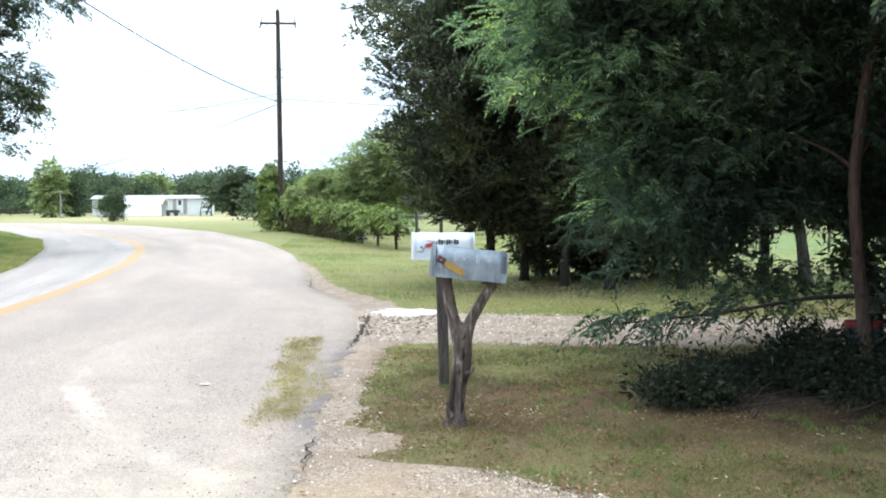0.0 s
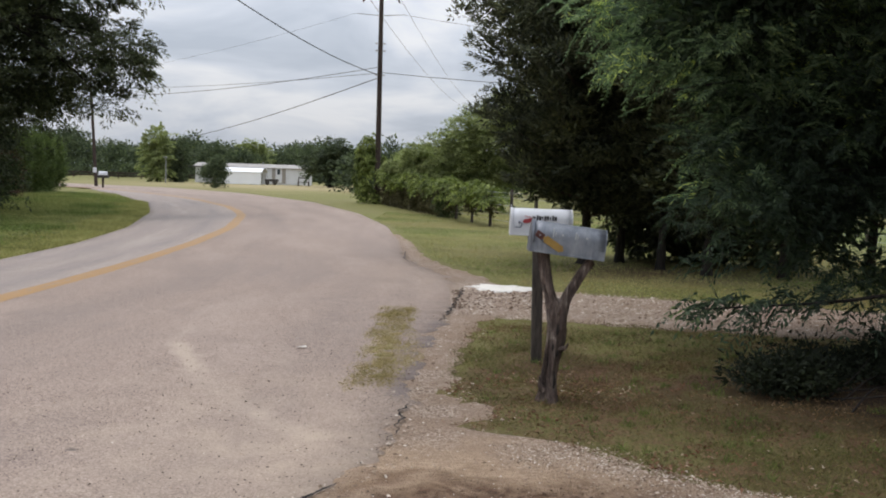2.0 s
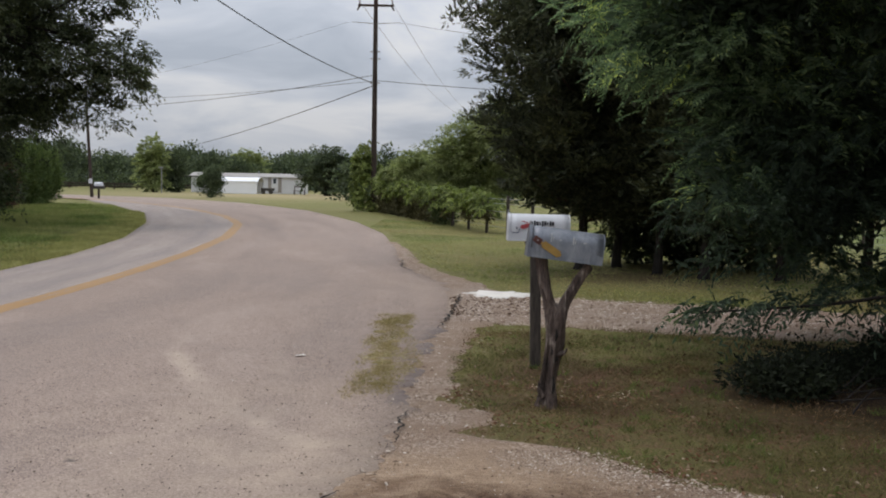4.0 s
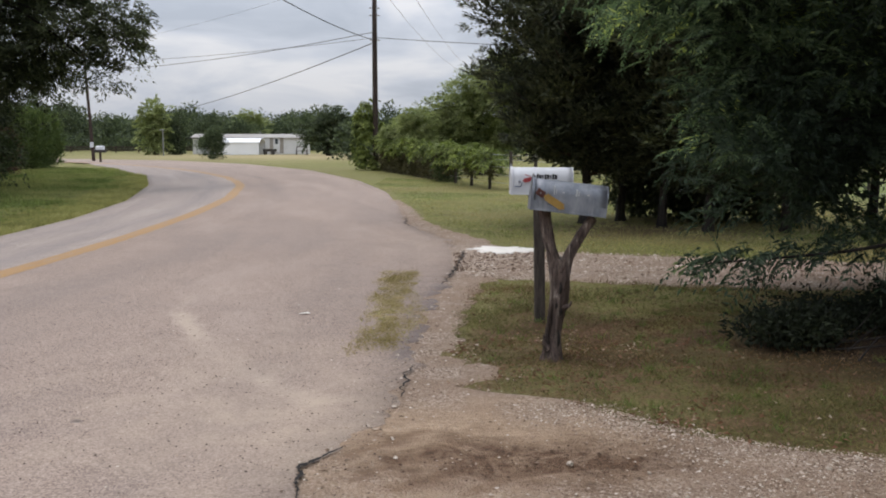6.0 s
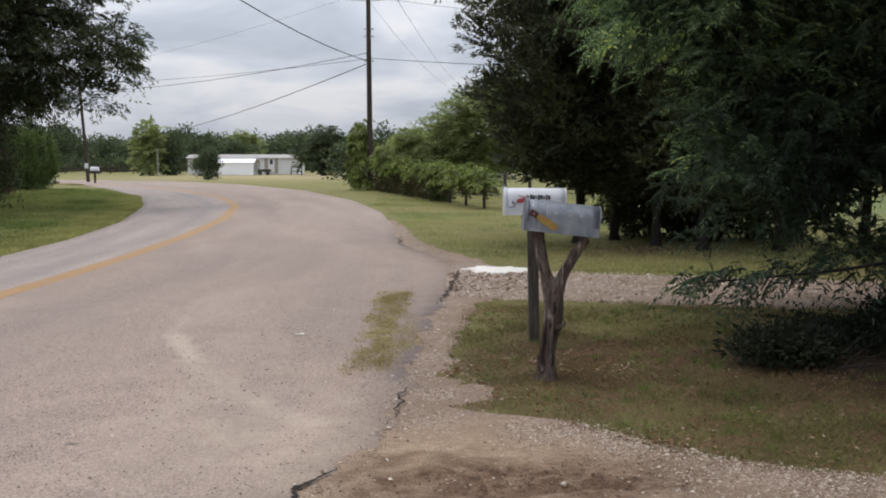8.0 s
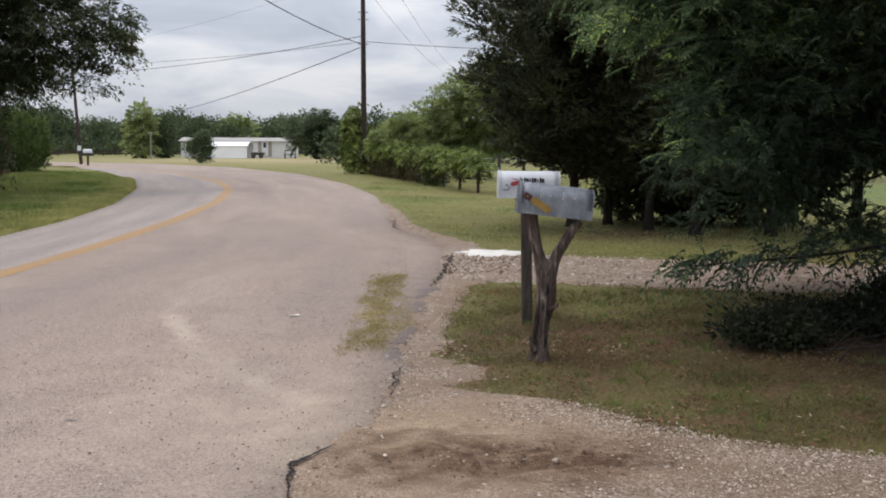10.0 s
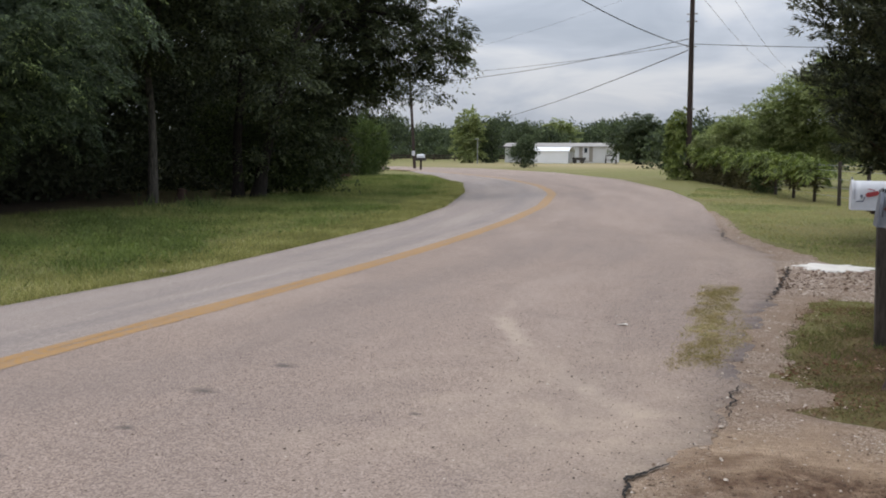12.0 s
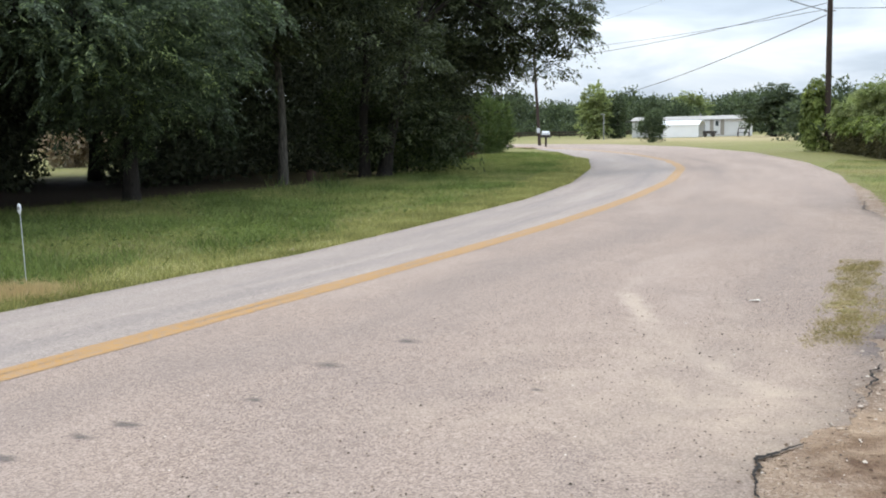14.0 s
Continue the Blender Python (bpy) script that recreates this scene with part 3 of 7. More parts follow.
def boughs_of(rng, lobes, count, per, reach, sag, skin=0.25, lift=0.25):
    """Leaf places on count flat boughs that grow out of the lobes' skins and bow under their own weight:
    the places, the way that each leaf points, and the upper side of its bough."""
    lobes = np.asarray(lobes, float)
    w = (lobes[:, 3] * lobes[:, 4] * lobes[:, 5]) ** 0.67
    which = rng.choice(len(lobes), count, p=w / w.sum())
    d = unit(rng.normal(0, 1, (count, 3)) + np.array([0, 0, lift]))
    mid_ = lobes[which, :3] + d * lobes[which, 3:] * 0.85 * (rng.random((count, 1)) ** skin)
    out = unit(d * np.array([1, 1, 0.35]) + rng.normal(0, 0.3, (count, 3)) * np.array([1, 1, 0.4]))
    lat = unit(np.cross(out, np.array([0, 0, 1.0])))
    size = (reach * rng.uniform(0.55, 1.45, count))[:, None, None]
    t = rng.random((count, per)) ** 0.75 - 0.15
    s_ = rng.uniform(-0.5, 0.5, (count, per)) * (1.05 - 0.55 * t)
    drop = -sag * (np.clip(t, 0, 1) ** 2 + 1.4 * s_ ** 2) + rng.normal(0, 0.07, (count, per))
    up_ = np.array([0, 0, 1.0])
    p = mid_[:, None] + size * (out[:, None] * t[..., None] + lat[:, None] * s_[..., None] + up_ * drop[..., None])
    way = out[:, None] * 0.7 + lat[:, None] * (2.0 * s_)[..., None] - up_ * (sag * np.clip(t + np.abs(s_), 0, 1.2) * 1.1)[..., None] + rng.normal(0, 0.22, p.shape)
    upper = up_ + out[:, None] * (sag * 0.8 * np.clip(t, 0, 1))[..., None] + lat[:, None] * (1.6 * sag * s_)[..., None]
    return p.reshape(-1, 3), way.reshape(-1, 3), upper.reshape(-1, 3)


def sprays(name, rng, lobes, count, per, reach, sag, leaf, width, material, parent=None, floor=None, keep=None, skin=0.25, rhomb=False, lift=0.25):
    """A crown of flat leafy boughs, one above another, with air between them."""
    p, way, upper = boughs_of(rng, lobes, count, per, reach, sag, skin, lift)
    ok = np.ones(len(p), bool)
    if floor is not None:
        ok &= p[:, 2] > floor
    if keep is not None:
        ok &= keep(p)
    p, way, upper = p[ok], way[ok], upper[ok]
    n = len(p)
    v, f = blades(p, way, leaf * rng.uniform(0.6, 1.4, n), leaf * width * rng.uniform(0.7, 1.3, n), 0.3, rng, rhomb, upper)
    return stuff(name, v, f, material, parent)


def fronds(name, rng, base, way, length, pairs, leaf, leaf_w, material, parent=None, sag=0.5):
    """Feathered compound leaves: leaflets in pairs along a sagging stalk."""
    n = len(base)
    way = unit(way)
    side = unit(np.cross(way, np.array([0, 0, 1.0]) + rng.normal(0, 0.35, (n, 3))))
    L = (length * rng.uniform(0.65, 1.3, n))[:, None]
    vs = []
    for k in range(pairs * 2 + 1):
        t = 1.0 if k == pairs * 2 else 0.15 + 0.85 * (k // 2) / pairs
        p = base + way * L * t + np.array([0, 0, -1.0]) * L * sag * t * t
        run = unit(way + np.array([0, 0, -2.0]) * sag * t)
        s = 0 if k == pairs * 2 else (1 if k % 2 else -1)
        lw = run * (0.55 if s else 1.0) + side * s + np.array([0, 0, -0.25]) + rng.normal(0, 0.12, (n, 3))
        size = leaf * (1.0 - 0.35 * abs(t - 0.5)) * rng.uniform(0.8, 1.2, n)
        vs.append(blades(p, lw, size, leaf_w, 0.2, rng, True)[0].reshape(n, 4, 3))
    # the stalk itself, a thin sliver
    tipp = base + way * L + np.array([0, 0, -1.0]) * L * sag
    midp = base + way * L * 0.5 + np.array([0, 0, -1.0]) * L * sag * 0.25
    vs.append(np.stack([base, midp + side * 0.004, tipp, midp - side * 0.004], 1))
    v = np.concatenate(vs, 1).reshape(-1, 3)
    return stuff(name, v, np.arange(len(v)).reshape(-1, 4), material, parent)


# ---- the plan of the road, by distance ahead ----
YEL = np.array([(-60, -5.6), (0, -5.35), (3.9, -5.28), (5.9, -5.2), (9.5, -5.08), (13.1, -5.03), (16, -5.08), (20.5, -5.3), (26.7, -5.9), (34.5, -7.2), (41.7, -9.1), (52.8, -13.6), (62, -18.6), (71, -24.5), (80, -34), (88, -50), (95, -75), (102, -110), (112, -190)])
LEFT = np.array([(-60, -8.1), (0, -7.9), (5.82, -7.84), (7.11, -7.77), (8.81, -7.7), (10.82, -7.45), (14.57, -7.64), (21.29, -8.09), (27.99, -9.16), (38.18, -11.61), (48.56, -14.87), (62.23, -20.97), (77.26, -28.97), (83, -41), (90, -70), (96, -110), (104, -190)])
RIGHT = np.array([(-60, -0.6), (0, -0.4), (3.4, -0.48), (3.78, -0.57), (4.0, -0.64), (4.15, -0.69), (4.35, -0.65), (4.46, -0.59), (4.6, -0.52), (5.14, -0.38), (5.5, -0.28), (6.06, -0.23), (7.55, -0.2), (9.23, -0.08), (11.3, 0.12), (13.07, 0.26), (15, 0.12), (17, -0.42), (18.6, -0.74), (23.2, -1.05), (30, -1.75), (39.4, -3.4), (54.4, -7.4), (71, -14.4), (85, -24), (92, -35), (100, -58), (108, -100), (120, -190)])
FALL = 0.05
GRASS_EDGE = np.array([(-60, 30), (-5, 16), (2.5, 8), (3.5, 5), (4.2, 3.2), (4.56, 2.13), (4.67, 1.73), (4.9, 1.37), (5.28, 1.0), (5.62, 0.73), (5.75, 0.4), (5.92, 0.06), (6.1, 0.42), (6.38, 0.46), (6.73, 0.1), (7.11, 0.1), (8.59, 0.22), (10.3, 0.42), (10.6, 0.6), (11.2, 0.6), (13, 0.6), (15, 0.75), (17, 0.1), (19, -0.35), (23, -0.75), (26, -1.2)])


def along(table, y):
    return np.interp(y, table[:, 0], table[:, 1])


def lie(x, y):
    """Height of the land: the road leans to the inside of its bend, and the verge there lies lower."""
    x, y = np.asarray(x, float), np.asarray(y, float)
    s = along(YEL, y) - x
    return -FALL * np.clip(s * 0.97, 0, 3.0)


def grid_mesh(xs, ys, height):
    X, Y = np.meshgrid(xs, ys)
    v = np.stack([X, Y, height(X, Y)], -1).reshape(-1, 3)
    nx, ny = len(xs), len(ys)
    i, j = np.meshgrid(np.arange(ny - 1), np.arange(nx - 1), indexing="ij")
    a = (i * nx + j).ravel()
    return v, np.stack([a, a + 1, a + nx + 1, a + nx], -1)


def wave(x, y, s, amp):
    return amp * (np.sin(x * s + 1.3 * np.sin(y * s * 0.7)) * np.cos(y * s * 1.1 + 0.8 * np.sin(x * s * 0.6)))


# ---- ground: one sheet to the horizon ----
def ground_height(X, Y):
    on_road = (X > along(LEFT, Y) - 0.1) & (X < along(RIGHT, Y) + 0.05)
    h = lie(X, Y) + wave(X, Y, 1.7, 0.008) + wave(X, Y, 4.3, 0.006) - 0.022
    lo = np.interp(X, [0.1, 1.35, 3.1, 4.2, 8, 40], [11.0, 10.6, 10.15, 9.95, 9.4, 4.0])
    hi = np.interp(X, [0.1, 0.6, 1.1, 1.7, 3.9, 5.2, 9, 40], [14.3, 14.9, 13.7, 13.4, 12.73, 12.4, 11.8, 6.5])
    on_gravel = ((X < along(GRASS_EDGE, Y) - 0.12) & (X > along(RIGHT, Y) - 0.3) & (Y < 26)) | ((X > 0.1) & (X < 40) & (Y > lo + 0.15) & (Y < hi - 0.15))
    h = np.where(on_gravel, lie(X, Y) - 0.06, h)
    return np.where(on_road, lie(X, Y) - 0.06, h)


gx = np.unique(np.concatenate([[-3000, -1500, -700, -350, -220, -150], np.arange(-110, -30, 5), np.arange(-30, -6, 0.8), np.arange(-6, 6, 0.2), np.arange(6, 30, 1.2), np.arange(30, 110, 6), [150, 220, 350, 700, 1500, 3000]]))
gy = np.unique(np.concatenate([[-3000, -1500, -500, -200, -100, -60, -40], np.arange(-30, 2, 2), np.arange(2, 20, 0.2), np.arange(20, 60, 1.0), np.arange(60, 130, 3), [140, 160, 200, 260, 350, 600, 1500, 3000]]))
v, f = grid_mesh(gx, gy, ground_height)
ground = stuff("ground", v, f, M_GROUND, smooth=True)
tagged(ground, "mown roadside grass over brown soil, dry and patchy", "ground", kind="structure")

# ---- road slab ----
ry = np.unique(np.concatenate([np.arange(-60, 2, 2.0), np.arange(2, 20, 0.05), np.arange(20, 60, 0.6), np.arange(60, 118, 1.0)]))
rag = np.where(ry < 21, 1.0, 0.5) * (0.05 * np.sin(ry * 5.1) + 0.035 * np.sin(ry * 13.7 + 1) + 0.02 * np.sin(ry * 31 + 2))
rag *= np.interp(ry, [3.2, 3.5, 4.65, 5.0], [1.0, 0.3, 0.3, 1.0])
rag += np.where((ry > 3) & (ry < 20), 1.0, 0.0) * np.random.default_rng(12).normal(0, 0.009, len(ry))
rowsv = []
for t in np.linspace(0, 1, 25):
    half = t * 2
    x = np.where(half < 1, along(LEFT, ry) + (along(YEL, ry) - along(LEFT, ry)) * half, along(YEL, ry) + (along(RIGHT, ry) + rag - along(YEL, ry)) * (half - 1))
    rowsv.append(np.stack([x, ry, lie(x, ry) + 0.012 * np.sin(np.pi * t) - 0.008], -1))
# both edges turn down as a thin broken lip
first, last = rowsv[0].copy(), rowsv[-1].copy()
first[:, 0] -= 0.03
last[:, 0] += 0.025
first[:, 2] -= 0.06
last[:, 2] -= 0.06
rowsv = [first] + rowsv + [last]
V = np.stack(rowsv, 1)
ny, nx = V.shape[:2]
i, j = np.meshgrid(np.arange(ny - 1), np.arange(nx - 1), indexing="ij")
a = (i * nx + j).ravel()
road = stuff("road", V.reshape(-1, 3), np.stack([a, a + 1, a + nx + 1, a + nx], -1), M_ROAD, smooth=True)
road.data.materials.append(M_ROAD_PALE)
road.data.polygons.foreach_set("material_index", (j.ravel() < 13).astype(np.int32))
across = road.data.attributes.new("across", "FLOAT", "POINT")
across.data.foreach_set("value", np.tile(np.r_[0, np.linspace(0, 1, 25), 1], ny).astype(np.float32))
tagged(road, "sun-bleached chip-seal country road with crumbled edges", "road", kind="structure")


def ribbon(name, offs, width, material, y0=-60, y1=117, lift=0.0, wob=0.0):
    """A painted stripe on the road, beside the centre line."""
    ys = np.unique(np.concatenate([np.arange(y0, min(40, y1), 0.25), np.arange(min(40, y1), y1, 0.6)]))
    cx = along(YEL, ys)
    k = np.exp(-(np.arange(-8, 9) / 4.0) ** 2)
    cx = np.convolve(np.pad(cx, 8, mode="edge"), k / k.sum(), mode="valid")
    slope = np.gradient(cx, ys)
    nrm = np.stack([np.ones_like(slope), -slope], -1) / np.sqrt(1 + slope ** 2)[:, None]
    mid_ = np.stack([cx, ys], -1) + nrm * offs
    e = wob * (np.sin(ys * 9) + np.sin(ys * 23.0)) * 0.5
    L, R = mid_ - nrm * (width / 2 + e)[:, None], mid_ + nrm * (width / 2 + e)[:, None]
    z = lambda p: lie(p[:, 0], p[:, 1]) + 0.0065 + lift
    Vv = np.stack([np.column_stack([L, z(L)]), np.column_stack([R, z(R)])], 1).reshape(-1, 3)
    m = np.arange(len(ys) - 1) * 2
    return stuff(name, Vv, np.stack([m, m + 1, m + 3, m + 2], -1), material, road)


for offs in (-0.08, 0.08):
    tagged(ribbon("centre_line", offs, 0.15, M_LINE, wob=0.012), "worn yellow painted centre line")

# ---- gravel: the near drive and shoulder, the far drive ----


def gravel_sheet(name, material, ys, left, right, lift, label):
    cols = 46
    out = []
    for t in np.linspace(0, 1, cols):
        x = left + (right - left) * t ** 1.6
        bumpz = wave(x, ys, 3.1, 0.008) + wave(x, ys, 9.0, 0.004)
        out.append(np.stack([x, ys, lie(x, ys) + lift + bumpz * min(1, (1 - t) * 6) - (0.02 if t == 1 else 0)], -1))
    Vv = np.stack(out, 1)
    n0, n1 = Vv.shape[:2]
    ii, jj = np.meshgrid(np.arange(n0 - 1), np.arange(n1 - 1), indexing="ij")
    q = (ii * n1 + jj).ravel()
    ob = stuff(name, Vv.reshape(-1, 3), np.stack([q, q + 1, q + n1 + 1, q + n1], -1), material, smooth=True)
    return tagged(ob, label, "gravel drive", kind="structure")


ys = np.unique(np.concatenate([np.arange(-60, 2, 1.0), np.arange(2, 26, 0.05)]))
edge = along(GRASS_EDGE, ys) + 0.04 * np.sin(ys * 7.1) + 0.03 * np.sin(ys * 17.3) + 0.015 * np.sin(ys * 41)
gravel_sheet("gravel_drive", M_GRAVEL, ys, along(RIGHT, ys) - 0.12, np.maximum(edge, along(RIGHT, ys) + 0.05), -0.014, "tan gravel and dirt drive meeting the asphalt")
xs = np.arange(0.12, 40, 0.08)
far_lo = np.interp(xs, [0.1, 0.3, 1.35, 2.2, 3.1, 4.2, 8, 40], [11.0, 10.8, 10.6, 10.3, 10.15, 9.95, 9.4, 4.0])
far_hi = np.interp(xs, [0.1, 0.35, 0.6, 1.1, 1.7, 2.8, 3.9, 5.2, 9, 40], [14.3, 14.6, 14.9, 13.7, 13.4, 13.06, 12.73, 12.4, 11.8, 6.5])
jag = 0.05 * np.sin(xs * 6.3) + 0.04 * np.sin(xs * 14.9)
V = np.stack([np.stack([xs, far_lo + jag + (far_hi - far_lo - jag) * t, -0.004 + wave(xs, far_lo + t, 4.0, 0.008) - (0.03 if t in (0, 1) else 0)], -1) for t in np.linspace(0, 1, 24)], 1)
n0, n1 = V.shape[:2]
ii, jj = np.meshgrid(np.arange(n0 - 1), np.arange(n1 - 1), indexing="ij")
q = (ii * n1 + jj).ravel()
tagged(stuff("gravel_drive", V.reshape(-1, 3), np.stack([q, q + n1, q + n1 + 1, q + 1], -1), M_GRAVEL_FAR, smooth=True), "pale crushed-stone drive crossing the verge", "gravel drive", kind="structure")

# a ragged white caliche patch on the drive's apron
bm = bmesh.new()
for ring, (k, zz) in enumerate(((1.0, -0.004), (0.93, 0.01), (0.5, 0.014))):
    for m in range(36):
        an = m * 2 * math.pi / 36
        rr = k * (1 + 0.15 * math.sin(3 * an + 1) + 0.16 * math.sin(7 * an) + 0.12 * math.sin(13 * an) + 0.1 * math.sin(17 * an + 2))
        bm.verts.new((0.86 + 0.44 * rr * math.cos(an), 13.6 + 0.42 * rr * math.sin(an), zz))
bm.verts.ensure_lookup_table()
for ring in range(2):
    for m in range(36):
        bm.faces.new([bm.verts[ring * 36 + m], bm.verts[ring * 36 + (m + 1) % 36], bm.verts[ring * 36 + 36 + (m + 1) % 36], bm.verts[ring * 36 + 36 + m]])
bm.faces.new([bm.verts[72 + m] for m in range(36)])
tagged(part("caliche_patch", bm, M_CALICHE), "bright white crushed caliche spread on gravel", "gravel patch", kind="structure")


def crack_strip(points, widths, name="road_crack"):
    """A broken dark gap along the asphalt's edge."""
    p = smooth_path([(x, y, 0) for x, y in points], 26 * len(points))
    s_ = np.cumsum(np.r_[0, np.linalg.norm(np.diff(p, axis=0), axis=1)])
    p[:, 0] += 0.018 * np.sin(s_ * 19) + 0.009 * np.sin(s_ * 47 + 1)
    w = np.interp(np.linspace(0, 1, len(p)), np.linspace(0, 1, len(widths)), widths) * (1 + 0.45 * np.sin(s_ * 31) * np.sin(s_ * 13 + 2))
    t = unit(np.gradient(p, axis=0))
    nn = np.stack([t[:, 1], -t[:, 0], 0 * t[:, 0]], -1)
    L, R = p - nn * w[:, None] / 2, p + nn * w[:, None] / 2
    Vv = np.stack([L, R], 1).reshape(-1, 3)
    Vv[:, 2] = lie(Vv[:, 0], Vv[:, 1]) + 0.006
    m = np.arange(len(p) - 1) * 2
    return stuff(name, Vv, np.stack([m, m + 1, m + 3, m + 2], -1), M_CRACK, road)


# the gap where the slab's lip has sunk, right along the edge
ey = np.arange(3.62, 4.66, 0.012)
ex = np.interp(ey, ry, along(RIGHT, ry) + rag) + 0.004
ew = np.interp(ey, [3.62, 3.8, 3.92, 4.0, 4.1, 4.2, 4.36, 4.46, 4.54, 4.66], [0.001, 0.003, 0.005, 0.002, 0.006, 0.011, 0.012, 0.010, 0.005, 0.001]) * (1 + 0.7 * np.sin(ey * 83) * np.sin(ey * 47 + 1))
re_ = np.random.default_rng(13)
ex = ex + re_.normal(0, 0.0022, len(ey))
ew = np.maximum(ew * re_.uniform(0.35, 1.5, len(ey)), 0.0008)
way_ = unit(np.stack([np.gradient(np.convolve(np.pad(ex, 3, mode="edge"), np.ones(7) / 7, mode="valid")), np.gradient(ey)], -1))
off_ = np.stack([way_[:, 1], -way_[:, 0]], -1)
lip, far_ = np.stack([ex, ey], -1) - off_ * (ew * 0.9)[:, None], np.stack([ex, ey], -1) + off_ * (ew * 1.1 + 0.002)[:, None]
ev = np.stack([np.column_stack([lip, lie(lip[:, 0], lip[:, 1]) + 0.006]), np.column_stack([far_, lie(far_[:, 0], far_[:, 1]) + 0.005])], 1).reshape(-1, 3)
em = np.arange(len(ey) - 1) * 2
stuff("road_crack", ev, np.stack([em, em + 1, em + 3, em + 2], -1), M_CRACK, road)
crack_strip([(-0.22, 6.4), (-0.24, 6.1), (-0.24, 5.85), (-0.27, 5.5)], [0.004, 0.018, 0.012, 0.003])
crack_strip([(0.28, 13.5), (0.27, 12.9), (0.2, 12.1), (0.13, 11.3), (0.0, 10.2)], [0.015, 0.045, 0.03, 0.03, 0.008])
crack_strip([(-0.78, 20.2), (-0.72, 18.9), (-0.7, 18.0), (-0.45, 17.1)], [0.008, 0.022, 0.02, 0.008])

# ---- trees and shrubs ----


def rel(lobes, x, y, z):
    return [(a - x, b - y, c - z, *r) for a, b, c, *r in lobes]


def near_tree():
    """The tree by the drive, with long feathered leaves."""
    rng = np.random.default_rng(11)
    bx, by = 4.35, 7.6
    tree = thing("pinnate_tree", bx, by, 0, "slender multi-stemmed tree with feathery dark green compound leaves", "tree")
    limb("trunk", [(0.02, 0, -0.05), (-0.06, 0, 0.5), (-0.1, 0.02, 0.95), (-0.16, 0, 1.5), (-0.16, 0, 1.85), (-0.08, 0, 2.5), (0.06, 0.05, 3.2), (0.1, 0.1, 4.6)], [0.065, 0.05, 0.048, 0.02], M_BARK_RED, tree, seed=1, flare=0.4)
    limb("stem", [(1.0, 0.9, -0.05), (1.0, 0.95, 1.0), (0.9, 0.9, 2.2), (1.1, 1.0, 4.2)], [0.11, 0.09, 0.06, 0.03], M_BARK, tree, seed=2, flare=0.4)
    limb("stem", [(0.75, 1.2, -0.05), (0.6, 1.25, 1.1), (-0.5, 1.3, 2.2), (-1.4, 1.3, 3.9)], [0.07, 0.055, 0.04, 0.02], M_BARK, tree, seed=3, flare=0.4)
    for k, pts in enumerate(([(-0.16, 0, 1.8), (-0.4, 0.05, 1.98), (-0.75, 0.1, 2.1)], [(-0.14, 0, 1.9), (0.15, 0.1, 2.2), (0.5, 0.0, 2.6)], [(0.3, 0.7, 2.5), (-0.6, 1.2, 2.9), (-1.5, 1.6, 3.1), (-2.2, 1.7, 3.4)],
                             [(0.9, 0.9, 1.5), (-0.3, 1.0, 1.75), (-1.5, 1.1, 1.6)], [(0.5, 0.8, 2.2), (1.4, 0.6, 2.8), (2.4, 0.5, 3.4)], [(-0.05, 0.1, 0.75), (-0.5, 0.2, 0.72), (-1.1, 0.25, 0.62), (-1.7, 0.35, 0.55), (-2.2, 0.4, 0.5)],
                             [(-0.8, 1.3, 2.4), (-1.6, 1.2, 2.5), (-2.3, 1.2, 2.4)])):
        limb("limb", pts, [0.022, 0.014, 0.005], M_BARK_RED if k in (0, 1) else M_BARK, tree, sides=6, seed=20 + k)
    # lobes on the tree's lit left side, given the brighter leaf colour
    lit_lobes = rel([(2.55, 9.2, 3.5, 1.1, 1.4, 1.2), (3.15, 9.1, 2.2, 0.6, 0.7, 0.7)], bx, by, 0)
    # high lobes nearer than the trunk are unseen, added to shade the ground
    lobes = rel([(4.5, 8.8, 3.5, 2.0, 2.0, 2.0), (3.9, 9.2, 2.3, 1.2, 1.3, 1.1), (6.6, 8.2, 3.5, 2.4, 2.4, 2.4), (3.5, 8.9, 1.4, 0.9, 0.7, 0.4),
                 (5.4, 9.6, 1.6, 1.8, 1.3, 0.9), (5.6, 8.9, 5.6, 2.5, 2.4, 1.5), (5.0, 6.2, 5.2, 2.2, 1.8, 1.2), (7.0, 5.0, 5.2, 2.4, 2.0, 1.2), (5.8, 7.2, 5.6, 1.8, 1.4, 0.9), (4.4, 8.7, 1.5, 0.9, 0.6, 0.4), (3.3, 9.0, 2.0, 0.8, 0.7, 0.6), (2.85, 9.0, 1.6, 0.55, 0.6, 0.4), (3.35, 8.8, 1.15, 0.65, 0.5, 0.32), (4.0, 8.9, 1.1, 0.7, 0.5, 0.32), (4.9, 8.9, 1.0, 0.6, 0.5, 0.4), (6.4, 8.6, 1.2, 1.4, 1.2, 1.0),
                 (3.2, 6.4, 4.2, 1.4, 1.4, 0.8), (3.6, 4.6, 4.0, 1.6, 1.4, 0.8), (4.6, 7.6, 4.3, 1.5, 1.3, 0.7), (5.4, 3.6, 4.0, 1.6, 1.5, 0.8), (5.2, 5.4, 3.2, 1.2, 1.2, 0.7), (2.8, 5.4, 3.8, 1.3, 1.3, 0.6), (3.4, 3.4, 4.0, 1.5, 1.3, 0.6), (2.3, 7.0, 4.4, 1.0, 1.2, 0.6)], bx, by, 0)

    def open_view(c):
        """A clearing under the boughs, round the bare trunk, where the drive shows through."""
        x, y, z = (c + np.array([bx, by, 0])).T
        u = x - 0.48 * (y - 8.8)
        return ~((u > 3.7) & (u < 4.75) & (z > 0.92) & (z < 1.4))

